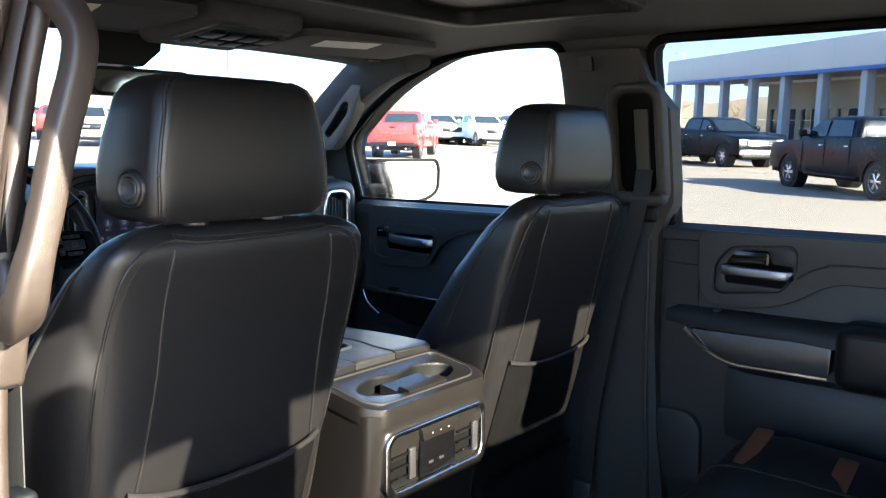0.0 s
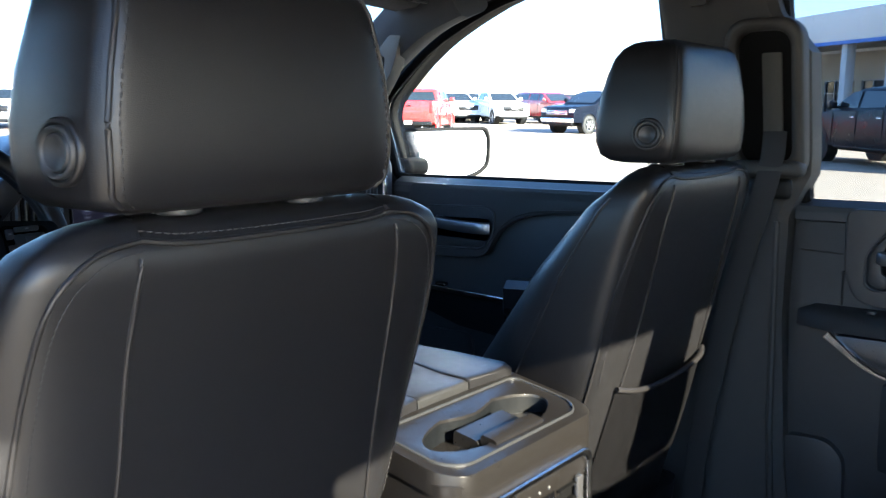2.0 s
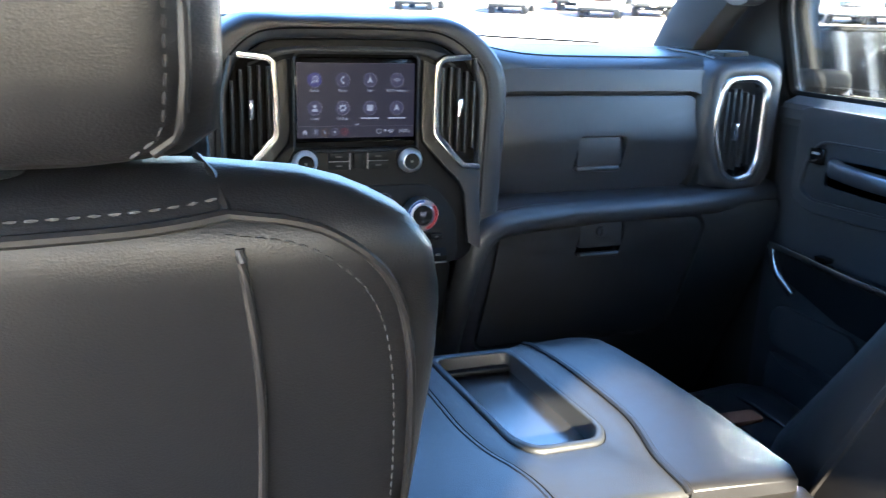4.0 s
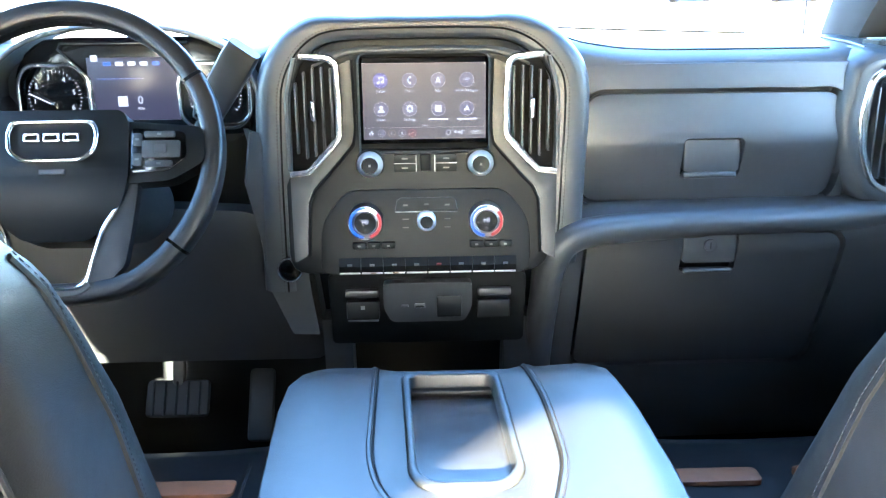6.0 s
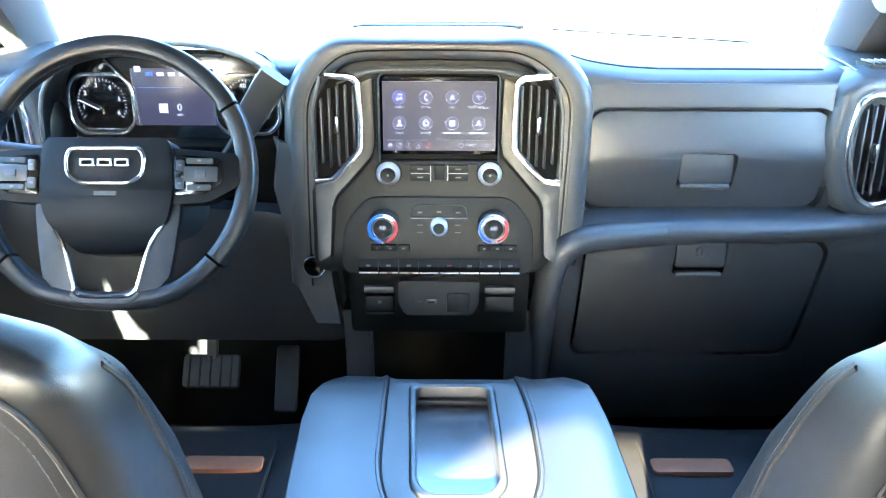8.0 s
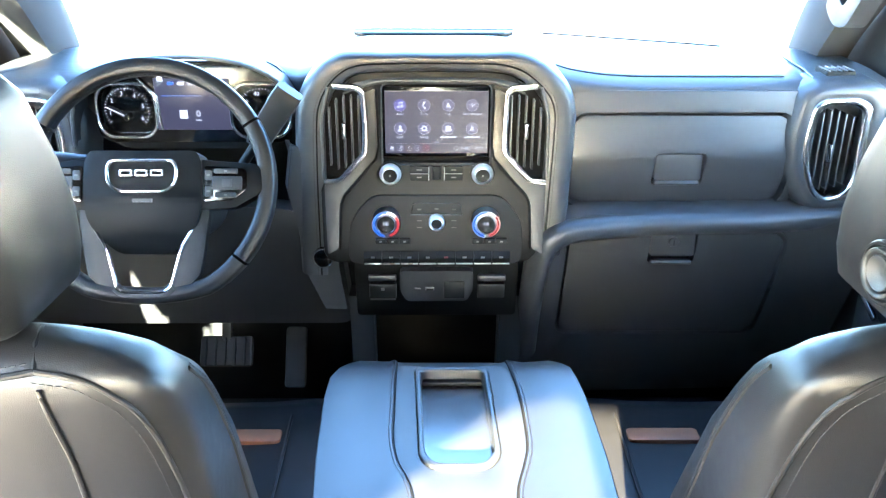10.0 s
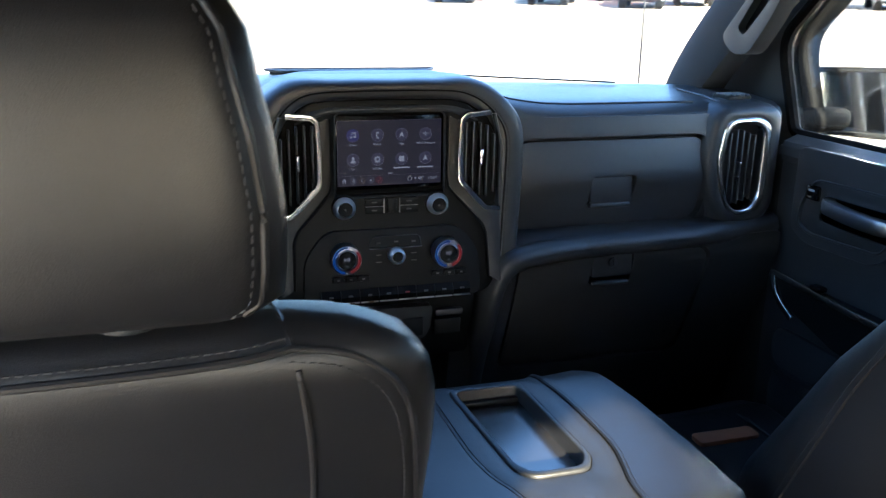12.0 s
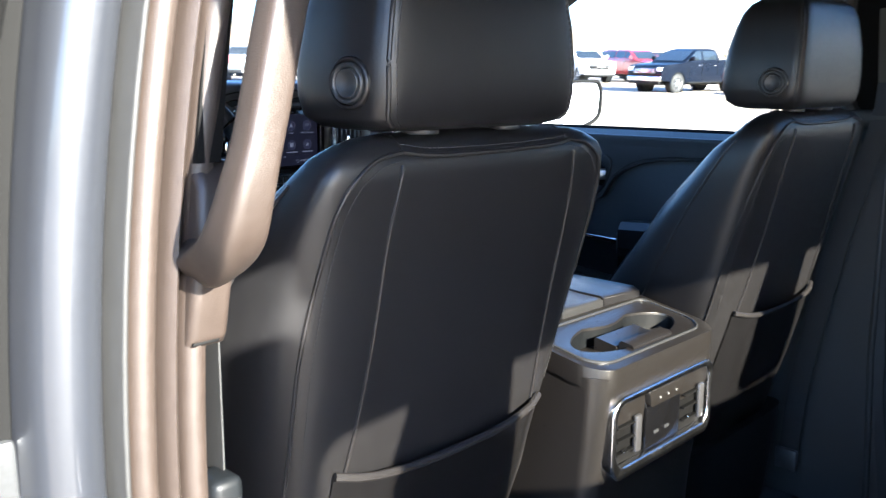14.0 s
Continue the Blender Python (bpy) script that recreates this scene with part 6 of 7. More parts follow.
    part("climate_rim", sweep([(a, 0.9580, b) for a, b in ((-0.045, 1.288), (-0.042, 1.303), (-0.036, 1.307), (0.036, 1.307), (0.042, 1.303), (0.045, 1.288))], 0.0008, 6, up=(0, 1, 0)), M["slate"], root)
    for x, z in ((-0.03, 1.297), (0.0, 1.298), (0.03, 1.297), (-0.03, 1.277), (-0.03, 1.265), (0.03, 1.277), (0.03, 1.265)):
        part("button_mark", box((x, 0.9535 - 0.1 * (1.298 - z), z), (0.007 if z > 1.28 else 0.009, 0.001, 0.0024 if z > 1.28 else 0.0012), 0), M["inkg"], root)
    for x0 in (-0.115, 0.055):
        for k in range(3):
            o = part("seat_button", box((x0 + 0.017 + 0.021 * k, 0.9545, 1.238), (0.0195, 0.008, 0.010), 0.002), M["plastic_dark"], root)
            part("button_mark", box((x0 + 0.017 + 0.021 * k, 0.9503, 1.238), (0.0045, 0.0004, 0.0028), 0), M["inkg"], o)
    # toggle row
    for k in range(8):
        x = -0.112 + 0.0322 * k
        dz4 = 0.006
        o = part("toggle", loft([[(x + sx * 0.0156, 0.970, 1.205 + dz4), (x + sx * 0.0156, 0.948, 1.215 + dz4), (x + sx * 0.0156, 0.941, 1.204 + dz4), (x + sx * 0.0156, 0.946, 1.192 + dz4), (x + sx * 0.0156, 0.970, 1.186 + dz4)] for sx in (-1, 1)]), M["plastic_dark"], root)
        part("toggle_edge", box((x, 0.9425, 1.1935 + dz4), (0.0300, 0.004, 0.0022), 0.0008), M["satin"], o, "thin satin metal toggle edge")
        part("toggle_mark", box((x, 0.9405, 1.2062 + dz4), (0.007, 0.002, 0.0030), 0, rot=(25, 0, 0)), M["dull_red"] if k == 4 else M["inkg"], o)
        if k in (1, 2):
            part("toggle_light", box((x + 0.002, 0.9399, 1.1942 + dz4), (0.008, 0.001, 0.0014), 0), M["icon_amber"], o, "amber indicator light")
    # lower ports
    part("lower_plate", slab(rpoly([(-0.150, 1.06), (-0.148, 1.188), (0.148, 1.188), (0.150, 1.06)], 0.01), [], lambda u, v, w: (u, 0.974 + 0.35 * (1.19 - v) + w, v), 0.03, 0.004), M["plastic_dark"], root)
    part("port_plate", slab(rpoly([(-0.066, 1.178), (0.066, 1.178), (0.066, 1.135), (0.055, 1.112), (-0.055, 1.112), (-0.066, 1.135)], 0.008), [], lambda u, v, w: (u, 0.958 + 0.22 * (1.18 - v) + w, v), 0.02, 0.005, 3), M["plastic"], root, "dark port panel")
    part("usb_port", box((-0.034, 0.9655, 1.140), (0.010, 0.003, 0.004), 0.001), M["slate"], root)
    part("usb_port", box((-0.012, 0.9655, 1.140), (0.016, 0.003, 0.007), 0.001), M["slate"], root)
    part("usb_slot", box((-0.012, 0.9635, 1.140), (0.011, 0.002, 0.003), 0), M["plastic_dark"], root)
    part("outlet_cover", box((0.032, 0.9655, 1.139), (0.038, 0.008, 0.034), 0.003), M["plastic_dark"], root, "gloss outlet cover")
    for x in (-0.098, 0.100):
        part("brake_button", box((x, 0.975, 1.158), (0.050, 0.012, 0.012), 0.003), M["plastic"], root)
        part("blank_panel", box((x, 0.985, 1.128), (0.050, 0.012, 0.030), 0.004), M["plastic_dark"], root)
    part("brake_mark", box((-0.098, 0.977, 1.134), (0.006, 0.002, 0.005), 0), M["inkg"], root)
    part("blank_edge", box((-0.098, 0.978, 1.113), (0.046, 0.003, 0.002), 0), M["slate"], root)
    # support legs of the lower stack
    for sg in (-1, 1):
        part("lower_leg", loft([[(sg * 0.120, y, z), (sg * 0.165, y, z), (sg * 0.165, y + 0.05, z), (sg * 0.120, y + 0.05, z)] for y, z in ((1.02, 1.10), (1.04, 1.0), (1.06, 0.88), (1.0, 0.72))]), M["plastic"], root)
    part("lower_tray", box((0.0, 1.02, 0.90), (0.24, 0.16, 0.03), 0.008), M["plastic_dark"], root)

    # driver side face
    part("knee_panel", slab(rpoly([(-0.80, 1.00), (-0.80, 1.30), (-0.60, 1.30), (-0.25, 1.28), (-0.175, 1.20), (-0.165, 1.00)], 0.03), [], lambda u, v, w: (u, 1.0 + 0.55 * max(0, 1.25 - v) ** 1.2 + w, v), 0.05, 0.012, 3, vcuts=[1.05, 1.1, 1.15, 1.19, 1.22, 1.245]), M["plastic"], root, "knee panel under the wheel")
    part("cheek", loft([[(x0, 0.985, z), (x1, 0.988, z), (x1 - 0.01, 1.03, z), (x0 - 0.03, 1.03, z)] for x0, x1, z in ((-0.165, -0.205, 1.09), (-0.175, -0.235, 1.16), (-0.182, -0.245, 1.24), (-0.22, -0.262, 1.32), (-0.238, -0.25, 1.40))]), M["plastic"], root)
    bt = part("start_button", cyl((-0.203, 0.978, 1.198), 0.018, 0.012, "y", 32, 0.002), M["gloss"], root, "round start button with chrome ring")
    part("ring", sweep([(-0.203 + 0.0175 * math.cos(a), 0.9715, 1.198 + 0.0175 * math.sin(a)) for a in np.linspace(0, 2 * math.pi, 33)[:-1]], 0.0014, 6, closed=True, up=(0, 1, 0)), M["chrome"], bt)

    # instrument binnacle
    cx = -0.43
    hood2 = []
    for y, k in ((1.10, 1.0), (1.05, 1.01), (1.018, 1.02), (1.006, 1.02)):
        pts = []
        for i in range(21):
            a = math.pi * i / 20
            pts.append((cx + 0.192 * k * math.copysign(abs(math.cos(a)) ** 0.85, math.cos(a)), y, 1.40 + 0.150 * k * abs(math.sin(a)) ** 0.62))
        hood2.append(pts)
    hb = loft(hood2, cap=False, closed=False)
    bmesh.ops.solidify(hb, geom=hb.faces[:], thickness=-0.016)
    part("binnacle_hood", hb, M["dash"], root, "padded hood over the instruments", smooth=60)
    part("binnacle_rim", sweep([(a, b - 0.002, c - 0.004) for a, b, c in hood2[-1]], 0.004, 8), M["slate"], root, "thin grey rim line")
    part("cluster_case", slab(rrect(cx - 0.170, 1.372, cx + 0.170, 1.530, 0.05), [], XZ(1.075), 0.01), M["plastic_dark"], root)
    clus = part("cluster_panel", slab(rpoly([(cx - 0.175, 1.387), (cx - 0.175, 1.492), (cx - 0.12, 1.532), (cx + 0.12, 1.532), (cx + 0.175, 1.492), (cx + 0.175, 1.387)], 0.03), [], XZ(1.062), 0.012, 0.003), M["gloss"], root, "gloss instrument panel with two dials and a lit display")
    yg = 1.0595
    for sx in (-1, 1):
        gx, gz = cx + sx * 0.118, 1.446
        part("gauge_ring", sweep([(gx + a, yg - 0.003, gz + b) for a, b in rpoly([(-0.052, -0.03), (-0.052, 0.025), (-0.035, 0.048), (0.035, 0.048), (0.052, 0.025), (0.052, -0.03), (0.035, -0.048), (-0.035, -0.048)], 0.015)], 0.003, 8, closed=True, up=(0, 1, 0)), M["chrome"], clus, "chrome gauge ring")
        g = bmesh.new()
        for k in range(31):
            a = radians(215 - 250 * k / 30)
            L = 0.005 if k % 5 == 0 else 0.0028
            sweep([(gx + 0.040 * math.cos(a), yg, gz + 0.040 * math.sin(a)), (gx + (0.040 - L) * math.cos(a), yg, gz + (0.040 - L) * math.sin(a))], 0.0005, 4, up=(0, 1, 0), bm=g)
        part("gauge_ticks", g, M["icon"], clus)
        part("needle", sweep([(gx, yg - 0.003, gz - 0.012), (gx - 0.036, yg - 0.003, gz + 0.006 if sx < 0 else gz - 0.016)], 0.0011, 6, up=(0, 1, 0)), M["icon"], clus, "white needle")
        part("needle_hub", cyl((gx, yg - 0.003, gz - 0.012), 0.006, 0.005, "y", 20, 0.001), M["gloss"], clus)
        labels = ("1", "2", "3", "4", "5", "6") if sx < 0 else ("0", "20", "40", "60", "80")
        for k, s in enumerate(labels):
            a = radians((190 - 220 * k / 5) if sx < 0 else (200 - 200 * k / 4))
            text_mesh(s, 0.0105, facing_back(gx + 0.030 * math.cos(a), yg - 0.001, gz + 0.030 * math.sin(a)), M["icon"], clus)
    part("driver_display", box((cx, yg - 0.001, 1.457), (0.132, 0.002, 0.092), 0.001), M["screen"], clus, "lit driver information display")
    part("display_rim", sweep([(cx - 0.10, yg - 0.003, 1.524), (cx - 0.085, yg - 0.003, 1.524), (cx + 0.085, yg - 0.003, 1.524)], 0.0022, 6, up=(0, 1, 0)), M["chrome"], clus)
    part("display_rim", sweep([(cx - 0.10, yg - 0.003, 1.524), (cx - 0.105, yg - 0.003, 1.516), (cx - 0.062, yg - 0.003, 1.472), (cx - 0.058, yg - 0.003, 1.412)], 0.0022, 6, up=(0, 1, 0)), M["chrome"], clus)
    text_mesh("0", 0.017, facing_back(cx + 0.008, yg - 0.0025, 1.44), M["icon"], clus)
    text_mesh("MPH", 0.005, facing_back(cx + 0.008, yg - 0.0025, 1.428), M["icon"], clus)
    part("display_icon", box((cx - 0.018, yg - 0.0025, 1.439), (0.014, 0.001, 0.015), 0), M["icon"], clus)
    part("display_icon", box((cx - 0.054, yg - 0.0025, 1.502), (0.010, 0.001, 0.009), 0), M["icon"], clus)
    for k in range(5):
        part("display_icon", box((cx - 0.036 + 0.018 * k, yg - 0.0025, 1.494), (0.011, 0.001, 0.006), 0), M["icon_blue"] if k in (0, 4) else M["icon"], clus)
    part("display_line", box((cx - 0.02, yg - 0.0025, 1.472), (0.07, 0.001, 0.001), 0), M["icon_blue"], clus)
    return root
dashboard()

# ---------- steering wheel and stalks ----------
def wheel():
    root = thing("steering_wheel", "black leather steering wheel with chrome edged spokes and airbag hub", "steering wheel", loc=(-0.428, 0.80, 1.40))
    T = Matrix.Translation((-0.419, 0.742, 1.412)) @ Matrix.Rotation(radians(-24), 4, "X")
    def W(x, z, y=0.0):
        return T @ Vector((x, y, z))
    R = 0.174
    rimp = []
    for i in range(72):
        a = 2 * math.pi * i / 72
        z = R * 0.985 * math.sin(a)
        if z < -0.150:
            z = -0.150 - (abs(z) - 0.150) * 0.55
        rimp.append(W(R * math.cos(a), z))
    rimob = part("rim", sweep(rimp, 0, 14, closed=True, flat=(0.0125, 0.0155), up=T.to_3x3() @ Vector((0, -1, 0))), M["leather"], root, smooth=60)
    st = [p + (T.to_3x3() @ Vector((0, -0.005, 0))) + ((T.translation - p).normalized() * 0.0128) for p in rimp]
    part("stitching", stitches(st[2:35], 0.0065, 0.004, 0.0009, up=(0, 1, 0)), M["thread"], rimob, "grey stitching")
    for a in (28, 152, -42, 222):
        i = int(round((a % 360) / 5)) % 72
        part("rim_joint", sweep([rimp[i], rimp[(i + 1) % 72].lerp(rimp[i], 0.75)], 0, 14, flat=(0.0132, 0.0162), up=T.to_3x3() @ Vector((0, -1, 0))), M["gloss"], rimob)
    L = lambda y: (lambda u, v, w: tuple(W(u, v, y + w)))
    hub = part("hub", slab(rpoly([(-0.083, 0.030), (-0.076, 0.045), (0.076, 0.045), (0.083, 0.030), (0.084, -0.030), (0.078, -0.058), (0.054, -0.088), (0.036, -0.102), (-0.036, -0.102), (-0.054, -0.088), (-0.078, -0.058), (-0.084, -0.030)], [0.012, 0.018, 0.018, 0.012, 0.03, 0.02, 0.02, 0.02, 0.02, 0.02, 0.02, 0.03]), [], lambda u, v, w: tuple(W(u, v, -0.026 + 3.0 * max(0, -0.02 - v) ** 2 + 1.4 * max(0, abs(u) - 0.04) ** 2 + w)), 0.05, 0.014, 5, vcuts=[0.0, -0.02, -0.03, -0.045, -0.06, -0.072, -0.088]), M["stack"], root, "domed airbag cover", smooth=50)
    badge = rpoly([(-0.046, 0.033), (0.046, 0.033), (0.052, 0.020), (0.050, -0.004), (0.034, -0.016), (-0.034, -0.016), (-0.050, -0.004), (-0.052, 0.020)], 0.008)
    part("badge_frame", slab(badge, [[(u * 0.90, 0.009 + (v - 0.009) * 0.80) for u, v in badge]], L(-0.0305), 0.008, 0.0025, 3), M["bright"], hub, "chrome badge frame")
    slab_in = lambda k: rrect(-0.0288 + 0.022 * k, 0.0106, -0.0162 + 0.022 * k, 0.0154, 0.001)
    for k in range(3):
        part("badge_shape", slab(rrect(-0.032 + 0.022 * k, 0.008, -0.013 + 0.022 * k, 0.018, 0.002), [slab_in(k)], L(-0.0292), 0.004, 0.001), M["chrome"], hub)
    part("airbag_mark", slab(rrect(-0.014, -0.0285, 0.014, -0.0235, 0.0005), [], L(-0.0266), 0.003), M["plastic"], hub)
    for sg in (-1, 1):
        sp = part("side_spoke", slab(rpoly([(sg * 0.07, 0.034), (sg * 0.165, 0.026), (sg * 0.168, -0.014), (sg * 0.13, -0.036), (sg * 0.072, -0.040)], 0.01) if sg > 0 else rpoly([(sg * 0.07, 0.034), (sg * 0.165, 0.026), (sg * 0.168, -0.014), (sg * 0.13, -0.036), (sg * 0.072, -0.040)], 0.01)[::-1], [], L(-0.018), 0.03, 0.008, 3), M["stack"], root)
        part("button_pad", slab(rpoly([(sg * 0.086, 0.024), (sg * 0.146, 0.019), (sg * 0.148, -0.010), (sg * 0.126, -0.026), (sg * 0.086, -0.028)], 0.006), [], L(-0.022), 0.01, 0.002), M["gloss"], sp)
        for bx, bz, bw, bh in ((0.118, 0.016, 0.034, 0.007), (0.118, -0.018, 0.030, 0.007), (0.0935, 0.010, 0.010, 0.014), (0.0935, -0.013, 0.010, 0.014), (0.120, -0.001, 0.042, 0.019)):
            o = part("spoke_button", slab(rrect(sg * bx - bw / 2, bz - bh / 2, sg * bx + bw / 2, bz + bh / 2, 0.002), [], L(-0.0255), 0.006, 0.0012), M["plastic"], sp)
            part("button_mark", slab(rrect(sg * bx - 0.0022, bz - 0.0012, sg * bx + 0.0022, bz + 0.0012, 0.0002), [], L(-0.0259), 0.001), M["inkg"], o)
        part("roller", slab(rrect(sg * 0.120 - 0.007, -0.006, sg * 0.120 + 0.007, 0.004, 0.001), [], L(-0.0275), 0.006, 0.001), M["slate"], sp)
        edge_o = [(0.0906, 0.012), (0.092, -0.048), (0.087, -0.091), (0.0806, -0.131), (0.060, -0.1525), (0.031, -0.166)]
        edge_i = [(0.026, -0.158), (0.040, -0.148), (0.049, -0.113), (0.056, -0.091), (0.072, -0.0626), (0.080, -0.034), (0.083, 0.012)]
        ol = [(sg * a, b) for a, b in edge_o + edge_i]
        part("lower_spoke", slab(rpoly(ol if sg > 0 else ol[::-1], 0.006), [], L(-0.014), 0.014, 0.004, 3), M["cheek"], root, "black lower spoke")
        part("spoke_line", sweep(catmull([tuple(W(sg * (a - 0.001), b, -0.0155)) for a, b in edge_i[1:-1]], 6), 0.0026, 6), M["chrome"], root, "chrome spoke edge")
    bot = [W(-0.040, -0.149, -0.012), W(-0.025, -0.158, -0.012), W(0.025, -0.158, -0.012), W(0.040, -0.149, -0.012)]
    part("lower_trim", sweep(catmull([tuple(p) for p in bot], 6), 0, 10, flat=(0.007, 0.005), up=T.to_3x3() @ Vector((0, -1, 0))), M["plastic"], root, "black lower trim")
    part("spoke_line", sweep(catmull([tuple(W(u, v, -0.0175)) for u, v in ((-0.039, -0.148), (-0.034, -0.1535), (-0.022, -0.1565), (0.022, -0.1565), (0.034, -0.1535), (0.039, -0.148))], 6), 0.0026, 6), M["chrome"], root, "chrome line across the lower trim")
    part("column", cyl(tuple(W(0, -0.01, 0.14)), 0.055, 0.26, "y", 28, 0.01, rot=(-24, 0, 0)), M["plastic"], root, "dark column shroud")
    sh = thing("column_shifter", "dark column gear lever with a flat paddle end", "gear lever", loc=(-0.30, 0.86, 1.43))
    p0, p1 = Vector((-0.322, 0.905, 1.385)), Vector((-0.224, 0.858, 1.524))
    part("stem", sweep([p0, p0.lerp(p1, 0.5)], 0.008, 12), M["plastic_dark"], sh)
    part("paddle", sweep([p0.lerp(p1, 0.32), p0.lerp(p1, 0.40), p0.lerp(p1, 0.9), p1], 0, 14, flat=(0.020, 0.010), up=(0, -1, 0), taper=[0.75, 1, 1.12, 1.05]), M["plastic"], sh, "satin grey paddle")
    part("button", sweep([p0.lerp(p1, 0.34) + Vector((0, -0.010, 0)), p0.lerp(p1, 0.46) + Vector((0, -0.010, 0))], 0, 8, flat=(0.012, 0.003), up=(0, -1, 0)), M["gloss"], sh)
    tl = thing("turn_signal_stalk", "black turn signal stalk behind the wheel", "stalk", loc=(-0.56, 0.86, 1.40))
    part("lever", sweep([(-0.50, 0.90, 1.395), (-0.56, 0.87, 1.41), (-0.66, 0.85, 1.425)], 0.009, 12, taper=[0.8, 1, 1.3]), M["plastic"], tl)
    return root
wheel()

# ---------- pedals ----------
pd = thing("brake_pedal", "dark rubber brake pedal with ribs", "pedal", "pedals", loc=(-0.40, 1.20, 0.80))
part("pad", box((-0.44, 1.15, 0.91), (0.11, 0.02, 0.065), 0.008, rot=(-35, 0, 0)), M["rubber"], pd)
part("arm", box((-0.44, 1.20, 1.03), (0.02, 0.02, 0.26), 0.004, rot=(-20, 0, 0)), M["slate"], pd)
for k in range(5):
    part("rib", box((-0.48 + 0.02 * k, 1.138, 0.916), (0.004, 0.004, 0.06), 0.001, rot=(-35, 0, 0)), M["plastic_dark"], pd)
pa = thing("accelerator_pedal", "narrow dark accelerator pedal with ribs", "pedal", "pedals", loc=(-0.26, 1.2, 0.8))
part("pad", box((-0.297, 1.16, 0.89), (0.045, 0.02, 0.13), 0.008, rot=(-35, 0, 0)), M["rubber"], pa)
for k in range(5):
    part("rib", box((-0.297, 1.125 + 0.015 * k, 0.85 + 0.0215 * k), (0.04, 0.004, 0.006), 0.001, rot=(-35, 0, 0)), M["slate"], pa)

# ---------- overhead ----------
def overhead():
    oc = thing("overhead_console", "dark overhead console with lamp buttons", "overhead console", loc=(0.0, 0.62, 1.85))
    part("body", box((0.01, 0.66, 1.856), (0.24, 0.26, 0.05), 0.022, 4, rot=(-6, 0, 0)), M["headliner"], oc)
    part("face", box((0.01, 0.63, 1.834), (0.19, 0.17, 0.012), 0.006, 3, rot=(-6, 0, 0)), M["plastic"], oc)
    part("face_line", sweep([(0.01 + a, 0.63 + b, 1.8272 - 0.105 * b) for a, b in rrect(-0.088, -0.078, 0.088, 0.078, 0.02)], 0.0012, 6, closed=True), M["slate"], oc)
    for i in range(4):
        for j in range(2):
            part("button", box((-0.06 + 0.046 * i, 0.60 + 0.06 * j, 1.828 - 0.006 * j), (0.038, 0.045, 0.008), 0.003, rot=(-6, 0, 0)), M["plastic_dark"], oc)
    def visor(sg, x):
        vs = thing("sun_visor", "dark fabric sun visor folded up against the roof", "sun visor", "sun visors", loc=(x, 0.66, 1.85))
        part("panel", slab(rpoly([(x - 0.20, 0.56), (x - 0.20, 0.755), (x + 0.20, 0.705), (x + 0.21, 0.525)], 0.03), [], lambda u, v, w: (u, v, 1.838 - 0.10 * (v - 0.65) + w), 0.016, 0.006, 3), M["headliner"], vs)
        part("label", slab(rpoly([(x - 0.13, 0.585), (x - 0.115, 0.65), (x + 0.035, 0.615), (x + 0.02, 0.55)], 0.002), [], lambda u, v, w: (u, v, 1.8362 - 0.10 * (v - 0.65) + w), 0.001), M["label"], vs, "pale printed warning label")
        part("arm", cyl((x + sg * 0.20, 0.74, 1.835), 0.005, 0.05, "x", 10), M["plastic_dark"], vs)
    visor(1, 0.365)
    visor(-1, -0.345)
    mr = thing("rear_view_mirror", "dark framed rear view mirror under the roof edge", "mirror", loc=(-0.02, 0.86, 1.77))
    part("frame", slab(rrect(-0.182, 1.712, 0.07, 1.772, 0.025), [rrect(-0.175, 1.719, 0.063, 1.765, 0.02)], XZ(0.842), 0.03, 0.008, 3), M["plastic_dark"], mr)
    part("back", slab(rrect(-0.178, 1.716, 0.066, 1.768, 0.022), [], XZ(0.853), 0.02, 0.004), M["plastic_dark"], mr)
    part("glass", slab(rrect(-0.176, 1.718, 0.064, 1.766, 0.02), [], XZ(0.847), 0.004), M["mirror"], mr, "mirror glass")
    part("stem", sweep([(-0.06, 0.87, 1.74), (-0.07, 0.90, 1.80), (-0.08, 0.91, 1.84)], 0.012, 10), M["plastic_dark"], mr)
    part("sensor_cover", loft([[(-0.15, y, 1.778), (-0.05, y, 1.778), (-0.005, y, 1.815), (0.0, y, 1.865), (-0.19, y, 1.865), (-0.18, y, 1.80)] for y in (0.855, 0.93)]), M["plastic_dark"], mr, "dark sensor cover on the glass")
overhead()

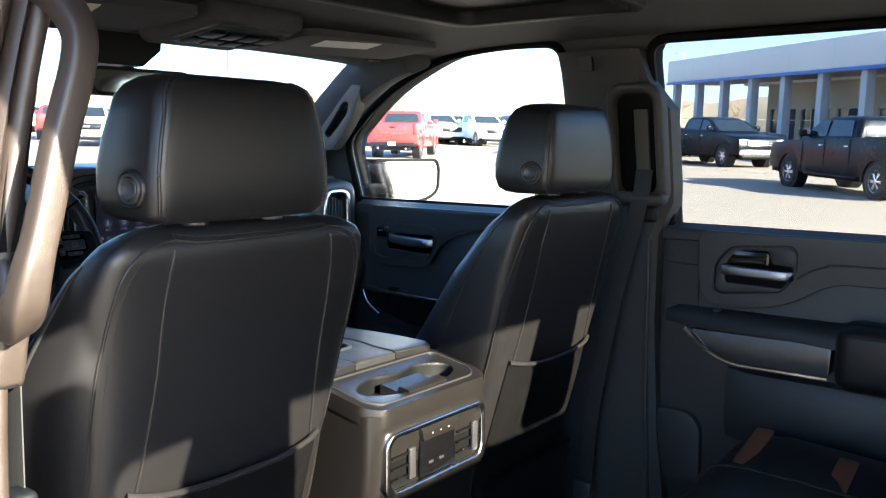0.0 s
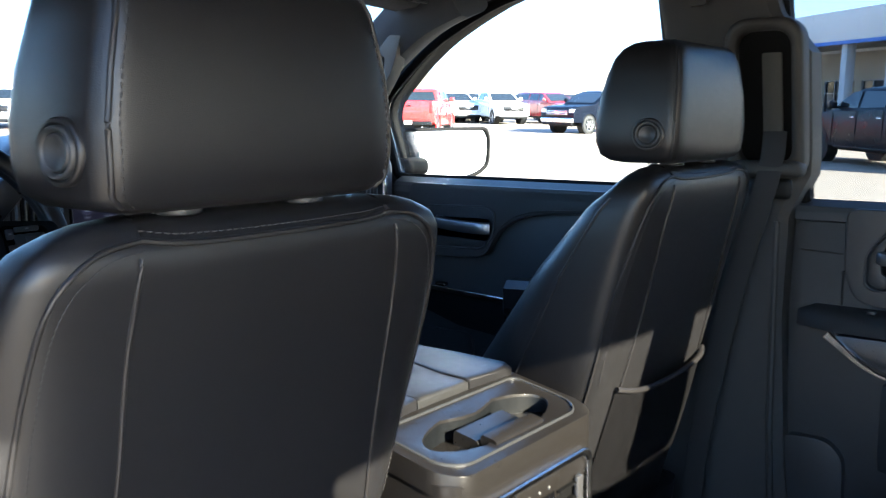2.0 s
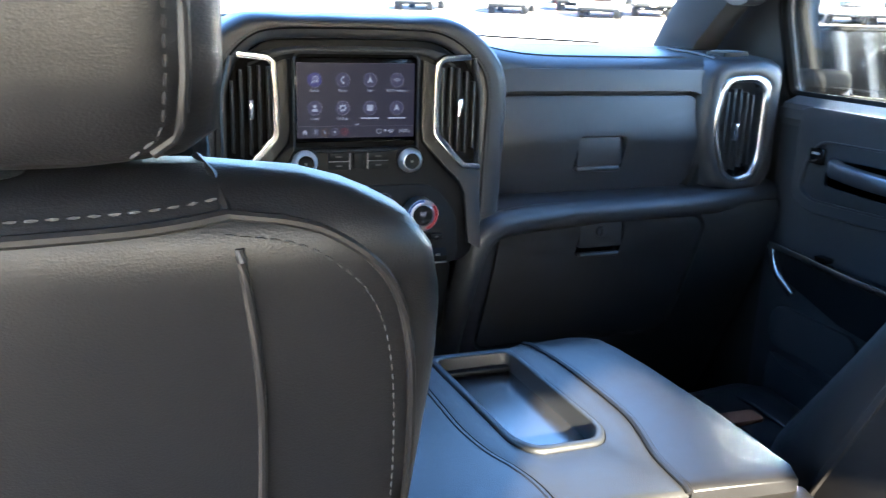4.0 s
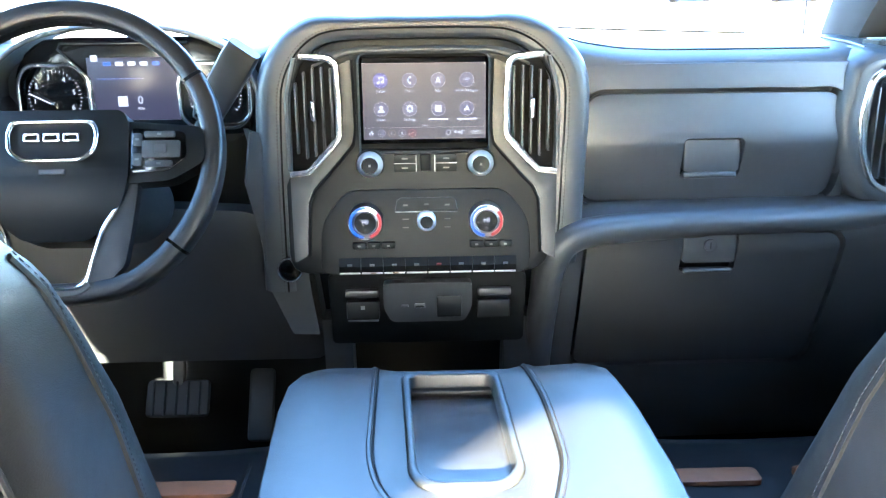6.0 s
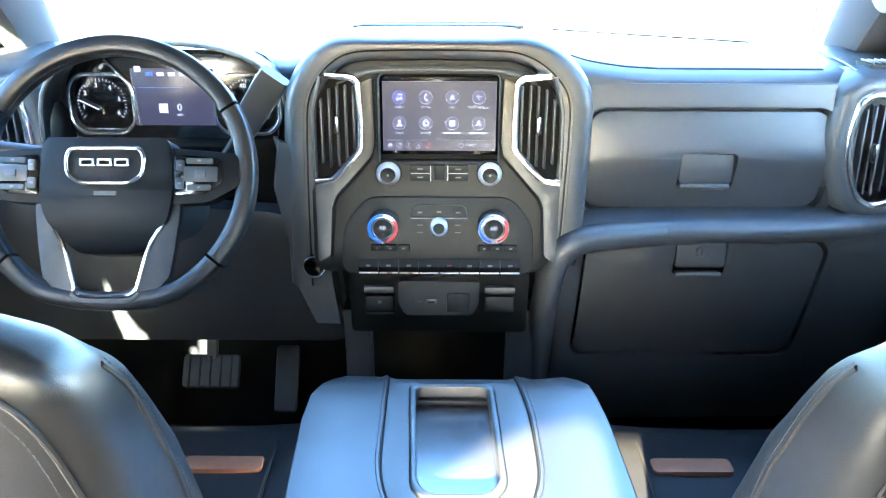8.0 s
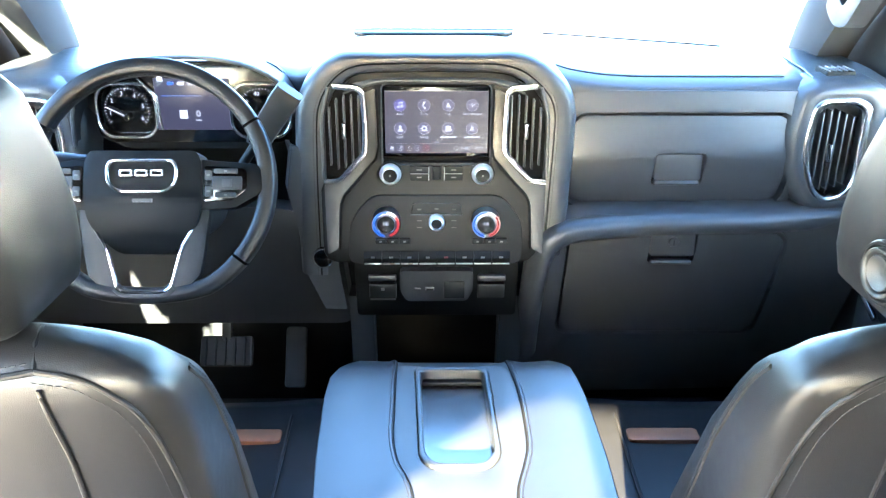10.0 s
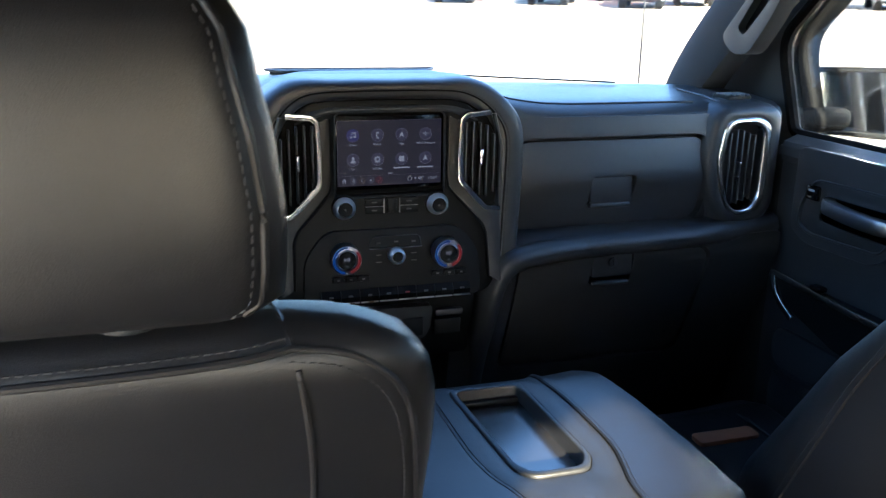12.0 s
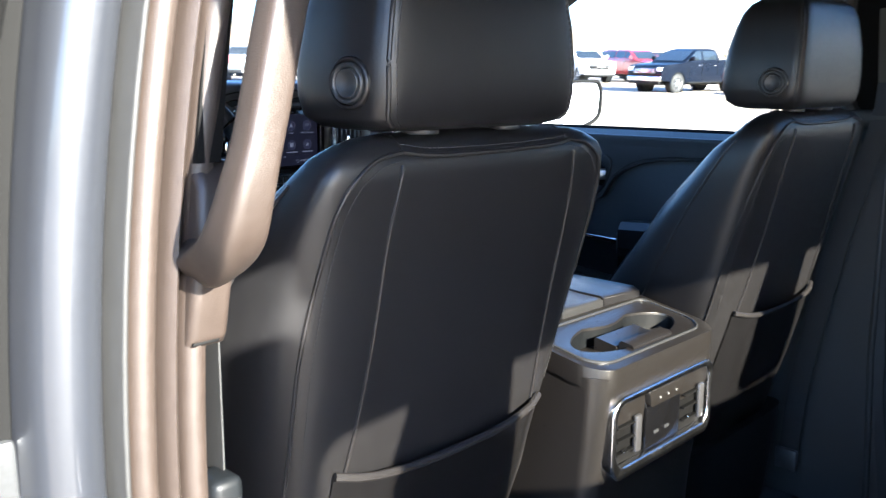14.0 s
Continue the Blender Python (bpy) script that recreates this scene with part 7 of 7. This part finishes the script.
# ---------- door mirror on the passenger side ----------
def door_mirror(sg):
    mr = thing("side_mirror", "large squarish dark side mirror with a mirror glass", "side mirror", "side mirrors", loc=(sg * 0.95, 1.06, 1.43))
    # local frame of the mirror face: normal looks back and inwards
    c = Vector((1.055, 1.045, 1.4975))
    ux = Vector((0.90, -0.436, 0)).normalized()
    tilt = radians(3.4)
    n = Vector((-0.436 * math.cos(tilt), -0.90 * math.cos(tilt), math.sin(tilt))).normalized()
    uz = ux.cross(n) * -1
    uz = uz if uz.z > 0 else -uz
    def F(u, v, w):
        p = c + ux * u + uz * v - n * w
        return (sg * p.x, p.y, p.z)
    oo = rpoly([(-0.160, -0.066), (-0.160, 0.068), (0.118, 0.070), (0.128, 0.04), (0.122, -0.046), (0.06, -0.080)], [0.02, 0.02, 0.03, 0.04, 0.03, 0.06])
    ii = [(u * 0.91, v * 0.85) for u, v in oo]
    part("shell", slab(oo, [], lambda u, v, w: F(u * (1 - 0.5 * w), v * (1 - 0.5 * w), w + 0.012), 0.11, 0.03, 4), M["plastic_dark"], mr, "dark mirror shell")
    part("rim", slab(oo, [ii], lambda u, v, w: F(u, v, w - 0.006), 0.03, 0.008, 3), M["void"], mr)
    part("glass", slab([(u * 0.95, v * 0.91) for u, v in oo], [], lambda u, v, w: F(u, v, w + 0.002), 0.004), M["mirror"], mr, "mirror glass")
    part("arm", box((sg * 0.93, 1.115, 1.46), (0.14, 0.09, 0.05), 0.02, 3), M["void"], mr)
    return mr
door_mirror(1)

# ---------- outdoors ----------
def outside(ob, x=0, y=0, turn=0):
    """Stands a thing on the lot; turn: degrees to the left from +x."""
    ob.matrix_basis = OUT @ Matrix.Translation((x, y, 0)) @ Matrix.Rotation(radians(turn), 4, "Z")
    return ob

gb = bmesh.new()
bmesh.ops.create_grid(gb, x_segments=40, y_segments=40, size=1500)
ground = outside(tagged(part("ground", gb, M["lot"]), "sunlit pale concrete parking lot", "parking lot", kind="structure"))
for k, (x0, y0, x1, y1) in enumerate(((14.2, 9.6, 30, 2.0), (14, 22, 60, 0.5), (8, 40, 52, 56), (26, -2, 40, 50))):
    d = Vector((x1 - x0, y1 - y0, 0)).normalized()
    s_ = Vector((-d.y, d.x, 0)) * 0.03
    jb = bmesh.new()
    jb.faces.new([jb.verts.new((a.x, a.y, 0.004)) for a in (Vector((x0, y0, 0)) - s_, Vector((x1, y1, 0)) - s_, Vector((x1, y1, 0)) + s_, Vector((x0, y0, 0)) + s_)])
    part("joint", jb, M["tar"], ground, smooth=0)

# ---------- pickups ----------
def arc(cx, cz, r, a0, a1, n=10):
    return [(cx + r * math.cos(radians(a0 + (a1 - a0) * k / n)), cz + r * math.sin(radians(a0 + (a1 - a0) * k / n))) for k in range(n + 1)]

def pickup(paint, label, cap=False, chrome_nose=False):
    """A crew-cab pickup at the origin, nose to +x; cap: a closed rear body as on a large wagon."""
    root = thing("pickup_truck" if not cap else "large_wagon", label, "pickup" if not cap else "wagon", "parked vehicles")
    P = M[paint]
    prof = [(2.92, 0.52), (2.95, 0.75), (2.93, 1.02), (2.80, 1.16), (2.1, 1.24), (1.55, 1.28), (1.2, 1.33), (-0.95, 1.37)]
    prof += [(-1.0, 1.40), (-2.90, 1.42), (-2.94, 1.0), (-2.92, 0.62)]
    low = arc(-1.84, 0.42, 0.50, 190, -10)
    low2 = arc(1.90, 0.42, 0.50, 190, -10)
    out = prof + [(-2.40, 0.50)] + [(x, z) for x, z in low if z > 0.44] + [(-1.30, 0.46), (1.36, 0.44)] + [(x, z) for x, z in low2 if z > 0.44] + [(2.42, 0.48)]
    body = bmesh.new()
    slab(out, [], lambda u, v, w: (u, -1.0 + w, v), 2.0, bm=body)
    for v in body.verts:          # rounded flanks, hood falling to the sides
        k = abs(v.co.y)
        v.co.y *= 1.0 - 0.035 * max(0, (v.co.z - 0.95) / 0.45) ** 2 - 0.03 * max(0, (v.co.x - 2.2) / 0.7) ** 2
    bev(body, 0.05, 3, 45)
    part("body", body, P, root, smooth=40)
    # belt crease and sill
    for sgn in (-1, 1):
        part("sill", box((0.02, sgn * 0.95, 0.44), (2.3, 0.10, 0.09), 0.03), M["plastic_dark"], root)
        for cx in (-1.84, 1.90):
            part("wheel_arch", sweep([(x, sgn * 0.985, z) for x, z in arc(cx, 0.42, 0.50, 185, -5, 14)], 0, 8, flat=(0.03, 0.025), up=(0, 1, 0)), P, root)
            part("arch_dark", cyl((cx, sgn * 0.82, 0.44), 0.49, 0.30, "y", 28), M["plastic_dark"], root)
        part("door_line", box((0.28, sgn * 0.993, 0.95), (0.012, 0.012, 0.78), 0), M["plastic_dark"], root)
        part("door_line", box((1.28, sgn * 0.996, 0.88), (0.012, 0.012, 0.75), 0), M["plastic_dark"], root)
        part("door_line", box((-0.78, sgn * 0.990, 0.98), (0.012, 0.012, 0.75), 0), M["plastic_dark"], root)
        for hx in (0.42, -0.64):
            part("door_handle", box((hx, sgn * 0.995, 1.17), (0.17, 0.03, 0.03), 0.01), M["chrome"] if chrome_nose else P, root)
        mi = part("mirror", box((1.12, sgn * 1.10, 1.47), (0.12, 0.20, 0.19), 0.04, 3), P, root)
        part("mirror_arm", box((1.12, sgn * 0.99, 1.41), (0.08, 0.14, 0.06), 0.02), M["plastic_dark"], mi)
    # cab
    rear = -2.55 if cap else -0.98
    sec = []
    for z, xf, xr, w in ((1.30, 1.50, rear - 0.04, 0.955), (1.40, 1.32, rear - 0.03, 0.94), (1.60, 0.98, rear, 0.88), (1.78, 0.62, rear + 0.06, 0.80), (1.86, 0.44, rear + 0.12, 0.75), (1.905, 0.15, rear + 0.30, 0.62)):
        sec.append([(a, b, z) for a, b in rrect(xr, -w, xf, w, 0.10)])
    cab = part("cab", loft(sec), P, root, smooth=50)
    def flank(sgn, pts, name):
        def lay(u, v, w):
            k = (v - 1.30) / 0.6
            return (u, sgn * (0.957 - 0.085 * k - 0.14 * max(0, k - 0.45) + 0.006 - w), v)
        part(name, slab(rpoly(pts, 0.03), [], lay, 0.02), M["carglass"], cab, "dark side glass", smooth=0)
    for sgn in (-1, 1):
        flank(sgn, [(1.24, 1.40), (0.98, 1.56), (0.66, 1.765), (0.30, 1.80), (0.30, 1.40)], "window")
        flank(sgn, [(0.20, 1.40), (0.20, 1.80), (-0.66, 1.79), (-0.76, 1.42)], "window")
        if cap:
            flank(sgn, [(-0.90, 1.42), (-0.86, 1.79), (-2.28, 1.77), (-2.42, 1.43)], "window")
    part("windshield", loft([[(1.415, -0.80, 1.37), (1.415, 0.80, 1.37)], [(1.01, -0.76, 1.60), (1.01, 0.76, 1.60)], [(0.63, -0.68, 1.80), (0.63, 0.68, 1.80)]], cap=False, closed=False), M["carglass"], cab, "dark windshield")
    part("rear_glass", loft([[(rear - 0.045, -0.74, 1.44), (rear - 0.045, 0.74, 1.44)], [(rear - 0.012, -0.70, 1.62), (rear - 0.012, 0.70, 1.62)], [(rear + 0.055, -0.62, 1.79), (rear + 0.055, 0.62, 1.79)]], cap=False, closed=False), M["carglass"], cab, "dark rear glass")
    if not cap:
        part("bed_floor", box((-1.95, 0, 1.395), (1.78, 1.62, 0.06), 0.02), M["plastic_dark"], root, "dark open load bed")
    # nose
    ch = M["chrome"] if chrome_nose else M["gloss"]
    part("grille", slab(rpoly([(-0.62, 0.78), (-0.66, 1.08), (0.66, 1.08), (0.62, 0.78)], 0.04), [], lambda u, v, w: (2.965 - w - 0.05 * (v - 0.9), u, v), 0.05, 0.01), M["gloss"], root, "dark front grille")
    for z in (0.86, 0.93, 1.0):
        part("grille_bar", box((2.962, 0, z), (0.03, 1.2, 0.028), 0.008), ch, root)
    part("badge", box((2.975, 0, 0.93), (0.02, 0.30, 0.09), 0.01), M["chrome"], root)
    part("front_bumper", box((2.93, 0, 0.60), (0.20, 1.88, 0.22), 0.06, 3), M["chrome"] if chrome_nose else P, root)
    part("air_dam", box((2.90, 0, 0.44), (0.18, 1.70, 0.12), 0.03), M["plastic_dark"], root)
    part("front_plate", box((3.035, 0, 0.60), (0.012, 0.30, 0.15), 0.004), M["label"], root, "blank pale plate")
    part("rear_bumper", box((-3.0, 0, 0.58), (0.18, 1.84, 0.17), 0.04, 3), M["chrome"] if chrome_nose else M["plastic_dark"], root)
    tg = part("tailgate", slab(rrect(-0.80, 0.74, 0.80, 1.40, 0.03), [], lambda u, v, w: (-2.955 + w, u, v), 0.04, 0.012), P, root, "closed tailgate")
    part("tailgate_panel", slab(rrect(-0.55, 0.92, 0.55, 1.06, 0.02), [], lambda u, v, w: (-2.968 + w, u, v), 0.03, 0.01), P, tg)
    part("tailgate_handle", box((-2.968, 0, 1.24), (0.02, 0.22, 0.07), 0.01), M["plastic_dark"], tg)
    part("rear_plate", box((-3.094, 0, 0.60), (0.01, 0.30, 0.15), 0.004), M["label"], root, "blank pale plate")
    for sgn in (-1, 1):
        part("headlight", box((2.88, sgn * 0.80, 1.0), (0.14, 0.30, 0.17), 0.03, 3), M["lamp"], root, "clear headlamp")
        part("fog_light", box((3.01, sgn * 0.72, 0.57), (0.05, 0.14, 0.08), 0.02), M["lamp"], root)
        part("tail_light", box((-2.93, sgn * 0.885, 1.18), (0.09, 0.14, 0.42), 0.03, 3), M["taillamp"], root, "red tail lamp")
        part("exhaust", cyl((-2.98, sgn * 0.55, 0.42), 0.04, 0.16, "x", 14), M["chrome"], root)
    part("underbody", box((0, 0, 0.42), (5.3, 1.3, 0.20), 0.03), M["plastic_dark"], root)
    for cx in (-1.84, 1.90):
        for sgn in (-1, 1):
            wh = part("wheel", cyl((cx, sgn * 0.855, 0.41), 0.25, 0.20, "y", 24), M["plastic_dark"], root)
            tb = bmesh.new()
            rows = []
            for r, dy in ((0.27, -0.13), (0.37, -0.135), (0.405, -0.10), (0.41, 0.0), (0.405, 0.10), (0.37, 0.135), (0.27, 0.13)):
                rows.append([(cx + r * math.cos(2 * math.pi * k / 28), sgn * 0.855 + dy, 0.41 + r * math.sin(2 * math.pi * k / 28)) for k in range(28)])
            part("tyre", loft(rows, cap=False, bm=tb), M["tyre"], wh, "black tyre", smooth=60)
            rb = bmesh.new()
            yo = sgn * 0.955
            sweep([(cx + 0.262 * math.cos(2 * math.pi * k / 28), yo, 0.41 + 0.262 * math.sin(2 * math.pi * k / 28)) for k in range(28)], 0.020, 6, closed=True, up=(0, 1, 0), bm=rb)
            for q in range(6):
                for dq in (-0.13, 0.13):
                    a = 2 * math.pi * q / 6
                    sweep([(cx + 0.05 * math.cos(a), yo + sgn * 0.01, 0.41 + 0.05 * math.sin(a)), (cx + 0.255 * math.cos(a + dq), yo, 0.41 + 0.255 * math.sin(a + dq))], 0, 6, flat=(0.020, 0.014), up=(0, 1, 0), bm=rb)
            cyl((cx, yo + sgn * 0.008, 0.41), 0.065, 0.03, "y", 16, 0.006, bm=rb)
            part("rim", rb, M["alloy"], wh, "spoked alloy rim")
    return root

def park(proto, x, y, turn):
    return outside(copy_thing(proto, Matrix.Identity(4)), x, y, turn)

red_p = outside(pickup("red", "bright red pickup parked with its tailgate towards us"), 27.2, 23.3, 30)
white_p = outside(pickup("white", "white pickup parked nose out in a row"), 43.1, 34.2, 237)
white_s = outside(pickup("white", "white large wagon parked in a row of vehicles", cap=True), 47.6, 42.6, 235)
park(white_p, 42.9, 30.6, 235)
park(white_p, 46.4, 39.2, 235)
park(white_p, 46.2, 35.6, 235)
outside(pickup("maroon", "dark red large wagon parked at the end of a row", cap=True, chrome_nose=True), 45.6, 28.6, 246)
park(white_s, 51.0, 31.0, 240)
black_p = outside(pickup("black", "glossy black crew-cab pickup with alloy wheels", chrome_nose=True), 35.5, 19.5, 170)
park(black_p, 22.5, 4.2, 46)
black_q = park(black_p, 33.6, 12.2, 234)
tagged(black_q, "black pickup with a chrome nose parked near the building")
grey_p = outside(pickup("greycar", "dark grey pickup parked nose out across the lot"), 42.0, 15.0, 318)
park(grey_p, 36.0, 48.5, 235)
for x, y, tn in ((1.6, -30.0, 62), (5.2, -31.0, 64), (9.0, -32.0, 60), (13.0, -33.0, 64)):
    park(white_p, x, y, tn)
for x, y, tn in ((21.5, 38.5, 238), (27.8, 35.6, 236), (31.8, 38.4, 236), (33.0, 35.0, 234), (34.8, 34.0, 232), (18.5, 42.5, 240), (14.5, 45.5, 242)):
    park(white_p if tn % 4 else white_s, x, y, tn)
park(grey_p, 25.6, 40.6, 60)
park(red_p, 24.5, 47.0, 60)
for k in range(9):
    park(white_s if k % 3 else white_p, 8.0 + 3.4 * k, 78 - 2.2 * k, 245)
for k in range(6):
    park((white_p, grey_p, white_s)[k % 3], 54.0 + 3.0 * k, 46.0 - 2.6 * k, 214)

# ---------- building ----------
def building():
    root = thing("showroom_building", "low showroom with a grey fascia, blue strip and columns", "building")
    L = 47.4
    # local: x along the front, y into the building, z up
    part("fascia", box((L / 2, 1.6, 5.50), (L, 4.2, 1.64), 0.03), M["facade"], root, "plain grey fascia")
    for k in range(1, 11):
        part("fascia_joint", box((L * k / 11, -0.503, 5.50), (0.03, 0.012, 1.6), 0), M["column"], root)
    part("blue_strip", box((L / 2, -0.53, 4.60), (L + 0.06, 0.10, 0.20), 0.01), M["bluestrip"], root, "blue strip under the fascia")
    part("soffit", box((L / 2, 1.6, 4.62), (L, 4.0, 0.10), 0.01), M["stucco"], root)
    part("roof_block", box((L / 2 - 2, 11, 5.3), (L - 5, 15, 1.8), 0.05), M["facade"], root)
    for k in range(13):
        part("column", box((0.35 + 3.85 * k, 0.0, 2.29), (0.52, 0.52, 4.55), 0.02), M["column"], root, "square grey column")
    # wall with window openings: the far end stays open as a canopy
    wall_hi = slab([(0.0, 0.0), (39.5, 0.0), (39.5, 4.6), (0.0, 4.6)], [rrect(1.2 + 3.85 * k, 0.15, 4.4 + 3.85 * k, 2.75, 0.02) for k in range(10)], lambda u, v, w: (u, 3.6 + w, v), 0.3)
    part("front_wall", wall_hi, M["stucco"], root, "tan rendered front wall", smooth=0)
    part("end_wall", box((39.35, 10.4, 2.3), (0.3, 13, 4.6), 0.01), M["stucco"], root)
    for k in range(10):
        x0 = 1.2 + 3.85 * k
        w = part("window", box((x0 + 1.6, 3.75, 1.45), (3.2, 0.02, 2.6), 0), M["winglass"], root, "dark showroom window")
        for q in range(4):
            part("mullion", box((x0 + 0.03 + 1.047 * q, 3.68, 1.45), (0.06, 0.10, 2.6), 0.01), M["alu"], w)
        for z in (0.18, 1.95, 2.72):
            part("rail", box((x0 + 1.6, 3.68, z), (3.2, 0.10, 0.06), 0.01), M["alu"], w)
    part("planter_wall", box((L / 2, -0.2, 0.08), (L, 1.4, 0.16), 0.02), M["column"], root)
    return root
bld = building()
bld.matrix_basis = OUT @ Matrix.Translation((31.8, -7.4, 0)) @ Matrix.Rotation(math.atan2(25.0 + 7.4, 61.9 - 31.8), 4, "Z") @ Matrix.Diagonal((1, -1, 1, 1))

# ---------- distance: pale bank with a wall, trees, lamp posts ----------
def bank():
    lo_, hi_ = [], []
    rows = []
    for k in range(60):
        a = radians(-30 + 150 * k / 59)
        r = 118 + 6 * math.sin(k * 0.7)
        h = 5.4 + 0.5 * math.sin(k * 1.9) + 0.35 * math.sin(k * 0.77)
        rows.append([(r * math.sin(a), r * math.cos(a), -0.2), ((r + 4) * math.sin(a), (r + 4) * math.cos(a), h * 0.62), ((r + 14) * math.sin(a), (r + 14) * math.cos(a), h), ((r + 60) * math.sin(a), (r + 60) * math.cos(a), h * 0.9)])
    return loft(rows, cap=False, closed=False)
outside(tagged(part("far_bank", bank(), M["farwall"], smooth=60), "pale dry bank along the far edge of the lot", "bank", kind="structure"))
fb = bmesh.new()
for k in range(150):
    a = radians(-30 + 150 * k / 149)
    cyl((116 * math.sin(a), 116 * math.cos(a), 1.1), 0.05, 2.2, "z", 6, bm=fb)
sweep([(116 * math.sin(radians(-30 + 150 * k / 149)), 116 * math.cos(radians(-30 + 150 * k / 149)), 2.2) for k in range(150)], 0.06, 5, bm=fb)
sweep([(116 * math.sin(radians(-30 + 150 * k / 149)), 116 * math.cos(radians(-30 + 150 * k / 149)), 1.2) for k in range(150)], 0.04, 5, bm=fb)
outside(tagged(part("rail_fence", fb, M["pole"]), "long pale rail fence before the bank", "fence", kind="stuff"))

def bare_tree(seed, h, m_twig, leafy=0):
    rnd = random.Random(seed)
    root = thing("tree", "bare winter tree with fine brown twigs" if not leafy else "small olive-green tree with dense uneven leaves", "tree", "trees along the bank")
    tb, lb = bmesh.new(), bmesh.new()
    def grow_(p, d, L, r, depth):
        q = p + d * L
        sweep([p, p.lerp(q, 0.5) + Vector((rnd.uniform(-1, 1), rnd.uniform(-1, 1), 0)) * L * 0.05, q], r, 5, bm=tb if depth < 3 else lb, taper=[1, 0.8, 0.6])
        if leafy and depth >= 2:
            for _ in range(leafy):
                c = q + Vector((rnd.gauss(0, 0.35), rnd.gauss(0, 0.35), rnd.gauss(0, 0.3)))
                n = Vector((rnd.gauss(0, 1), rnd.gauss(0, 1), rnd.gauss(0, 1))).normalized()
                t1 = n.orthogonal().normalized() * rnd.uniform(0.08, 0.16)
                t2 = n.cross(t1)
                lb.faces.new([lb.verts.new(c + v) for v in (t1, t2 * 0.6, -t1, -t2 * 0.6)])
        if depth < 5 if not leafy else depth < 4:
            for _ in range(3 if depth else 4):
                a = rnd.uniform(0, 2 * math.pi)
                sp = rnd.uniform(0.35, 0.85)
                nd = (d + Vector((math.cos(a), math.sin(a), rnd.uniform(-0.1, 0.4))) * sp).normalized()
                grow_(p.lerp(q, rnd.uniform(0.6, 1.0)), nd, L * rnd.uniform(0.58, 0.78), r * 0.58, depth + 1)
    grow_(Vector((0, 0, -0.1)), Vector((0, 0, 1)), h * 0.28, h * 0.018, 0)
    part("trunk", tb, M["bark"], root, smooth=60)
    part("crown", lb, m_twig, root, smooth=0)
    return root
t1 = outside(bare_tree(3, 7.5, M["dryleaf"]), 84, 58)
t2 = outside(bare_tree(8, 6.5, M["dryleaf"]), 90, 54)
outside(bare_tree(5, 5.0, M["leaf"], leafy=9), 66, 60)
for x, y, tn in ((60, 84, 40), (73, 77, 130), (96, 48, 200), (101, 43, 80), (104, 36, 10), (48, 96, 260), (30, 105, 150)):
    outside(copy_thing(t1 if tn % 20 else t2, Matrix.Identity(4)), x, y, tn)

def lamp_post(h):
    root = thing("street_lamp", "tall thin grey lot lamp post with a flat lamp head", "street lamp", "lot lamps")
    part("pole", cyl((0, 0, h / 2), 0.09, h, "z", 10, r2=0.06), M["pole"], root)
    part("base", cyl((0, 0, 0.35), 0.28, 0.7, "z", 14), M["column"], root)
    part("arm", box((0.5, 0, h - 0.05), (1.1, 0.07, 0.07), 0.01), M["pole"], root)
    part("head", box((1.1, 0, h - 0.05), (0.6, 0.3, 0.12), 0.03), M["pole"], root)
    return root
lp1 = outside(lamp_post(9.5), 57.0, 37.4, 200)
for x, y, tn in ((78, 38, 180), (44, 52, 220), (88, 70, 190), (96, 40, 170)):
    outside(copy_thing(lp1, Matrix.Identity(4)), x, y, tn)

# ---------- our own truck's hood and antenna ----------
hood_rows = []
for x in np.linspace(-0.92, 0.92, 17):
    k = abs(x) / 0.92
    hood_rows.append([(x, 1.56 - 0.12 * k, 1.40), (x, 1.60 - 0.12 * k, 1.435 - 0.05 * k ** 3), (x, 2.1, 1.42 - 0.06 * k ** 3), (x, 2.6, 1.36 - 0.08 * k ** 3), (x, 2.82 - 0.1 * k, 1.28 - 0.08 * k ** 3), (x, 2.86 - 0.1 * k, 1.0)])
hood_t = thing("hood", "silver painted hood of the truck ahead of the windshield", "hood", loc=(0, 2.1, 1.0))
part("panel", loft(hood_rows, cap=False, closed=False), M["paint"], hood_t, smooth=60)
part("cowl", box((0, 1.55, 1.43), (1.6, 0.10, 0.05), 0.02), M["plastic_dark"], hood_t, "dark cowl under the glass")
ant = thing("antenna", "thin black whip antenna on the front fender", "antenna", loc=(0.86, 1.72, 1.35))
part("whip", cyl((0.86, 1.72, 1.78), 0.0022, 0.84, "z", 6), M["rubber"], ant)
part("foot", cyl((0.86, 1.72, 1.37), 0.014, 0.05, "z", 12, r2=0.008), M["rubber"], ant)
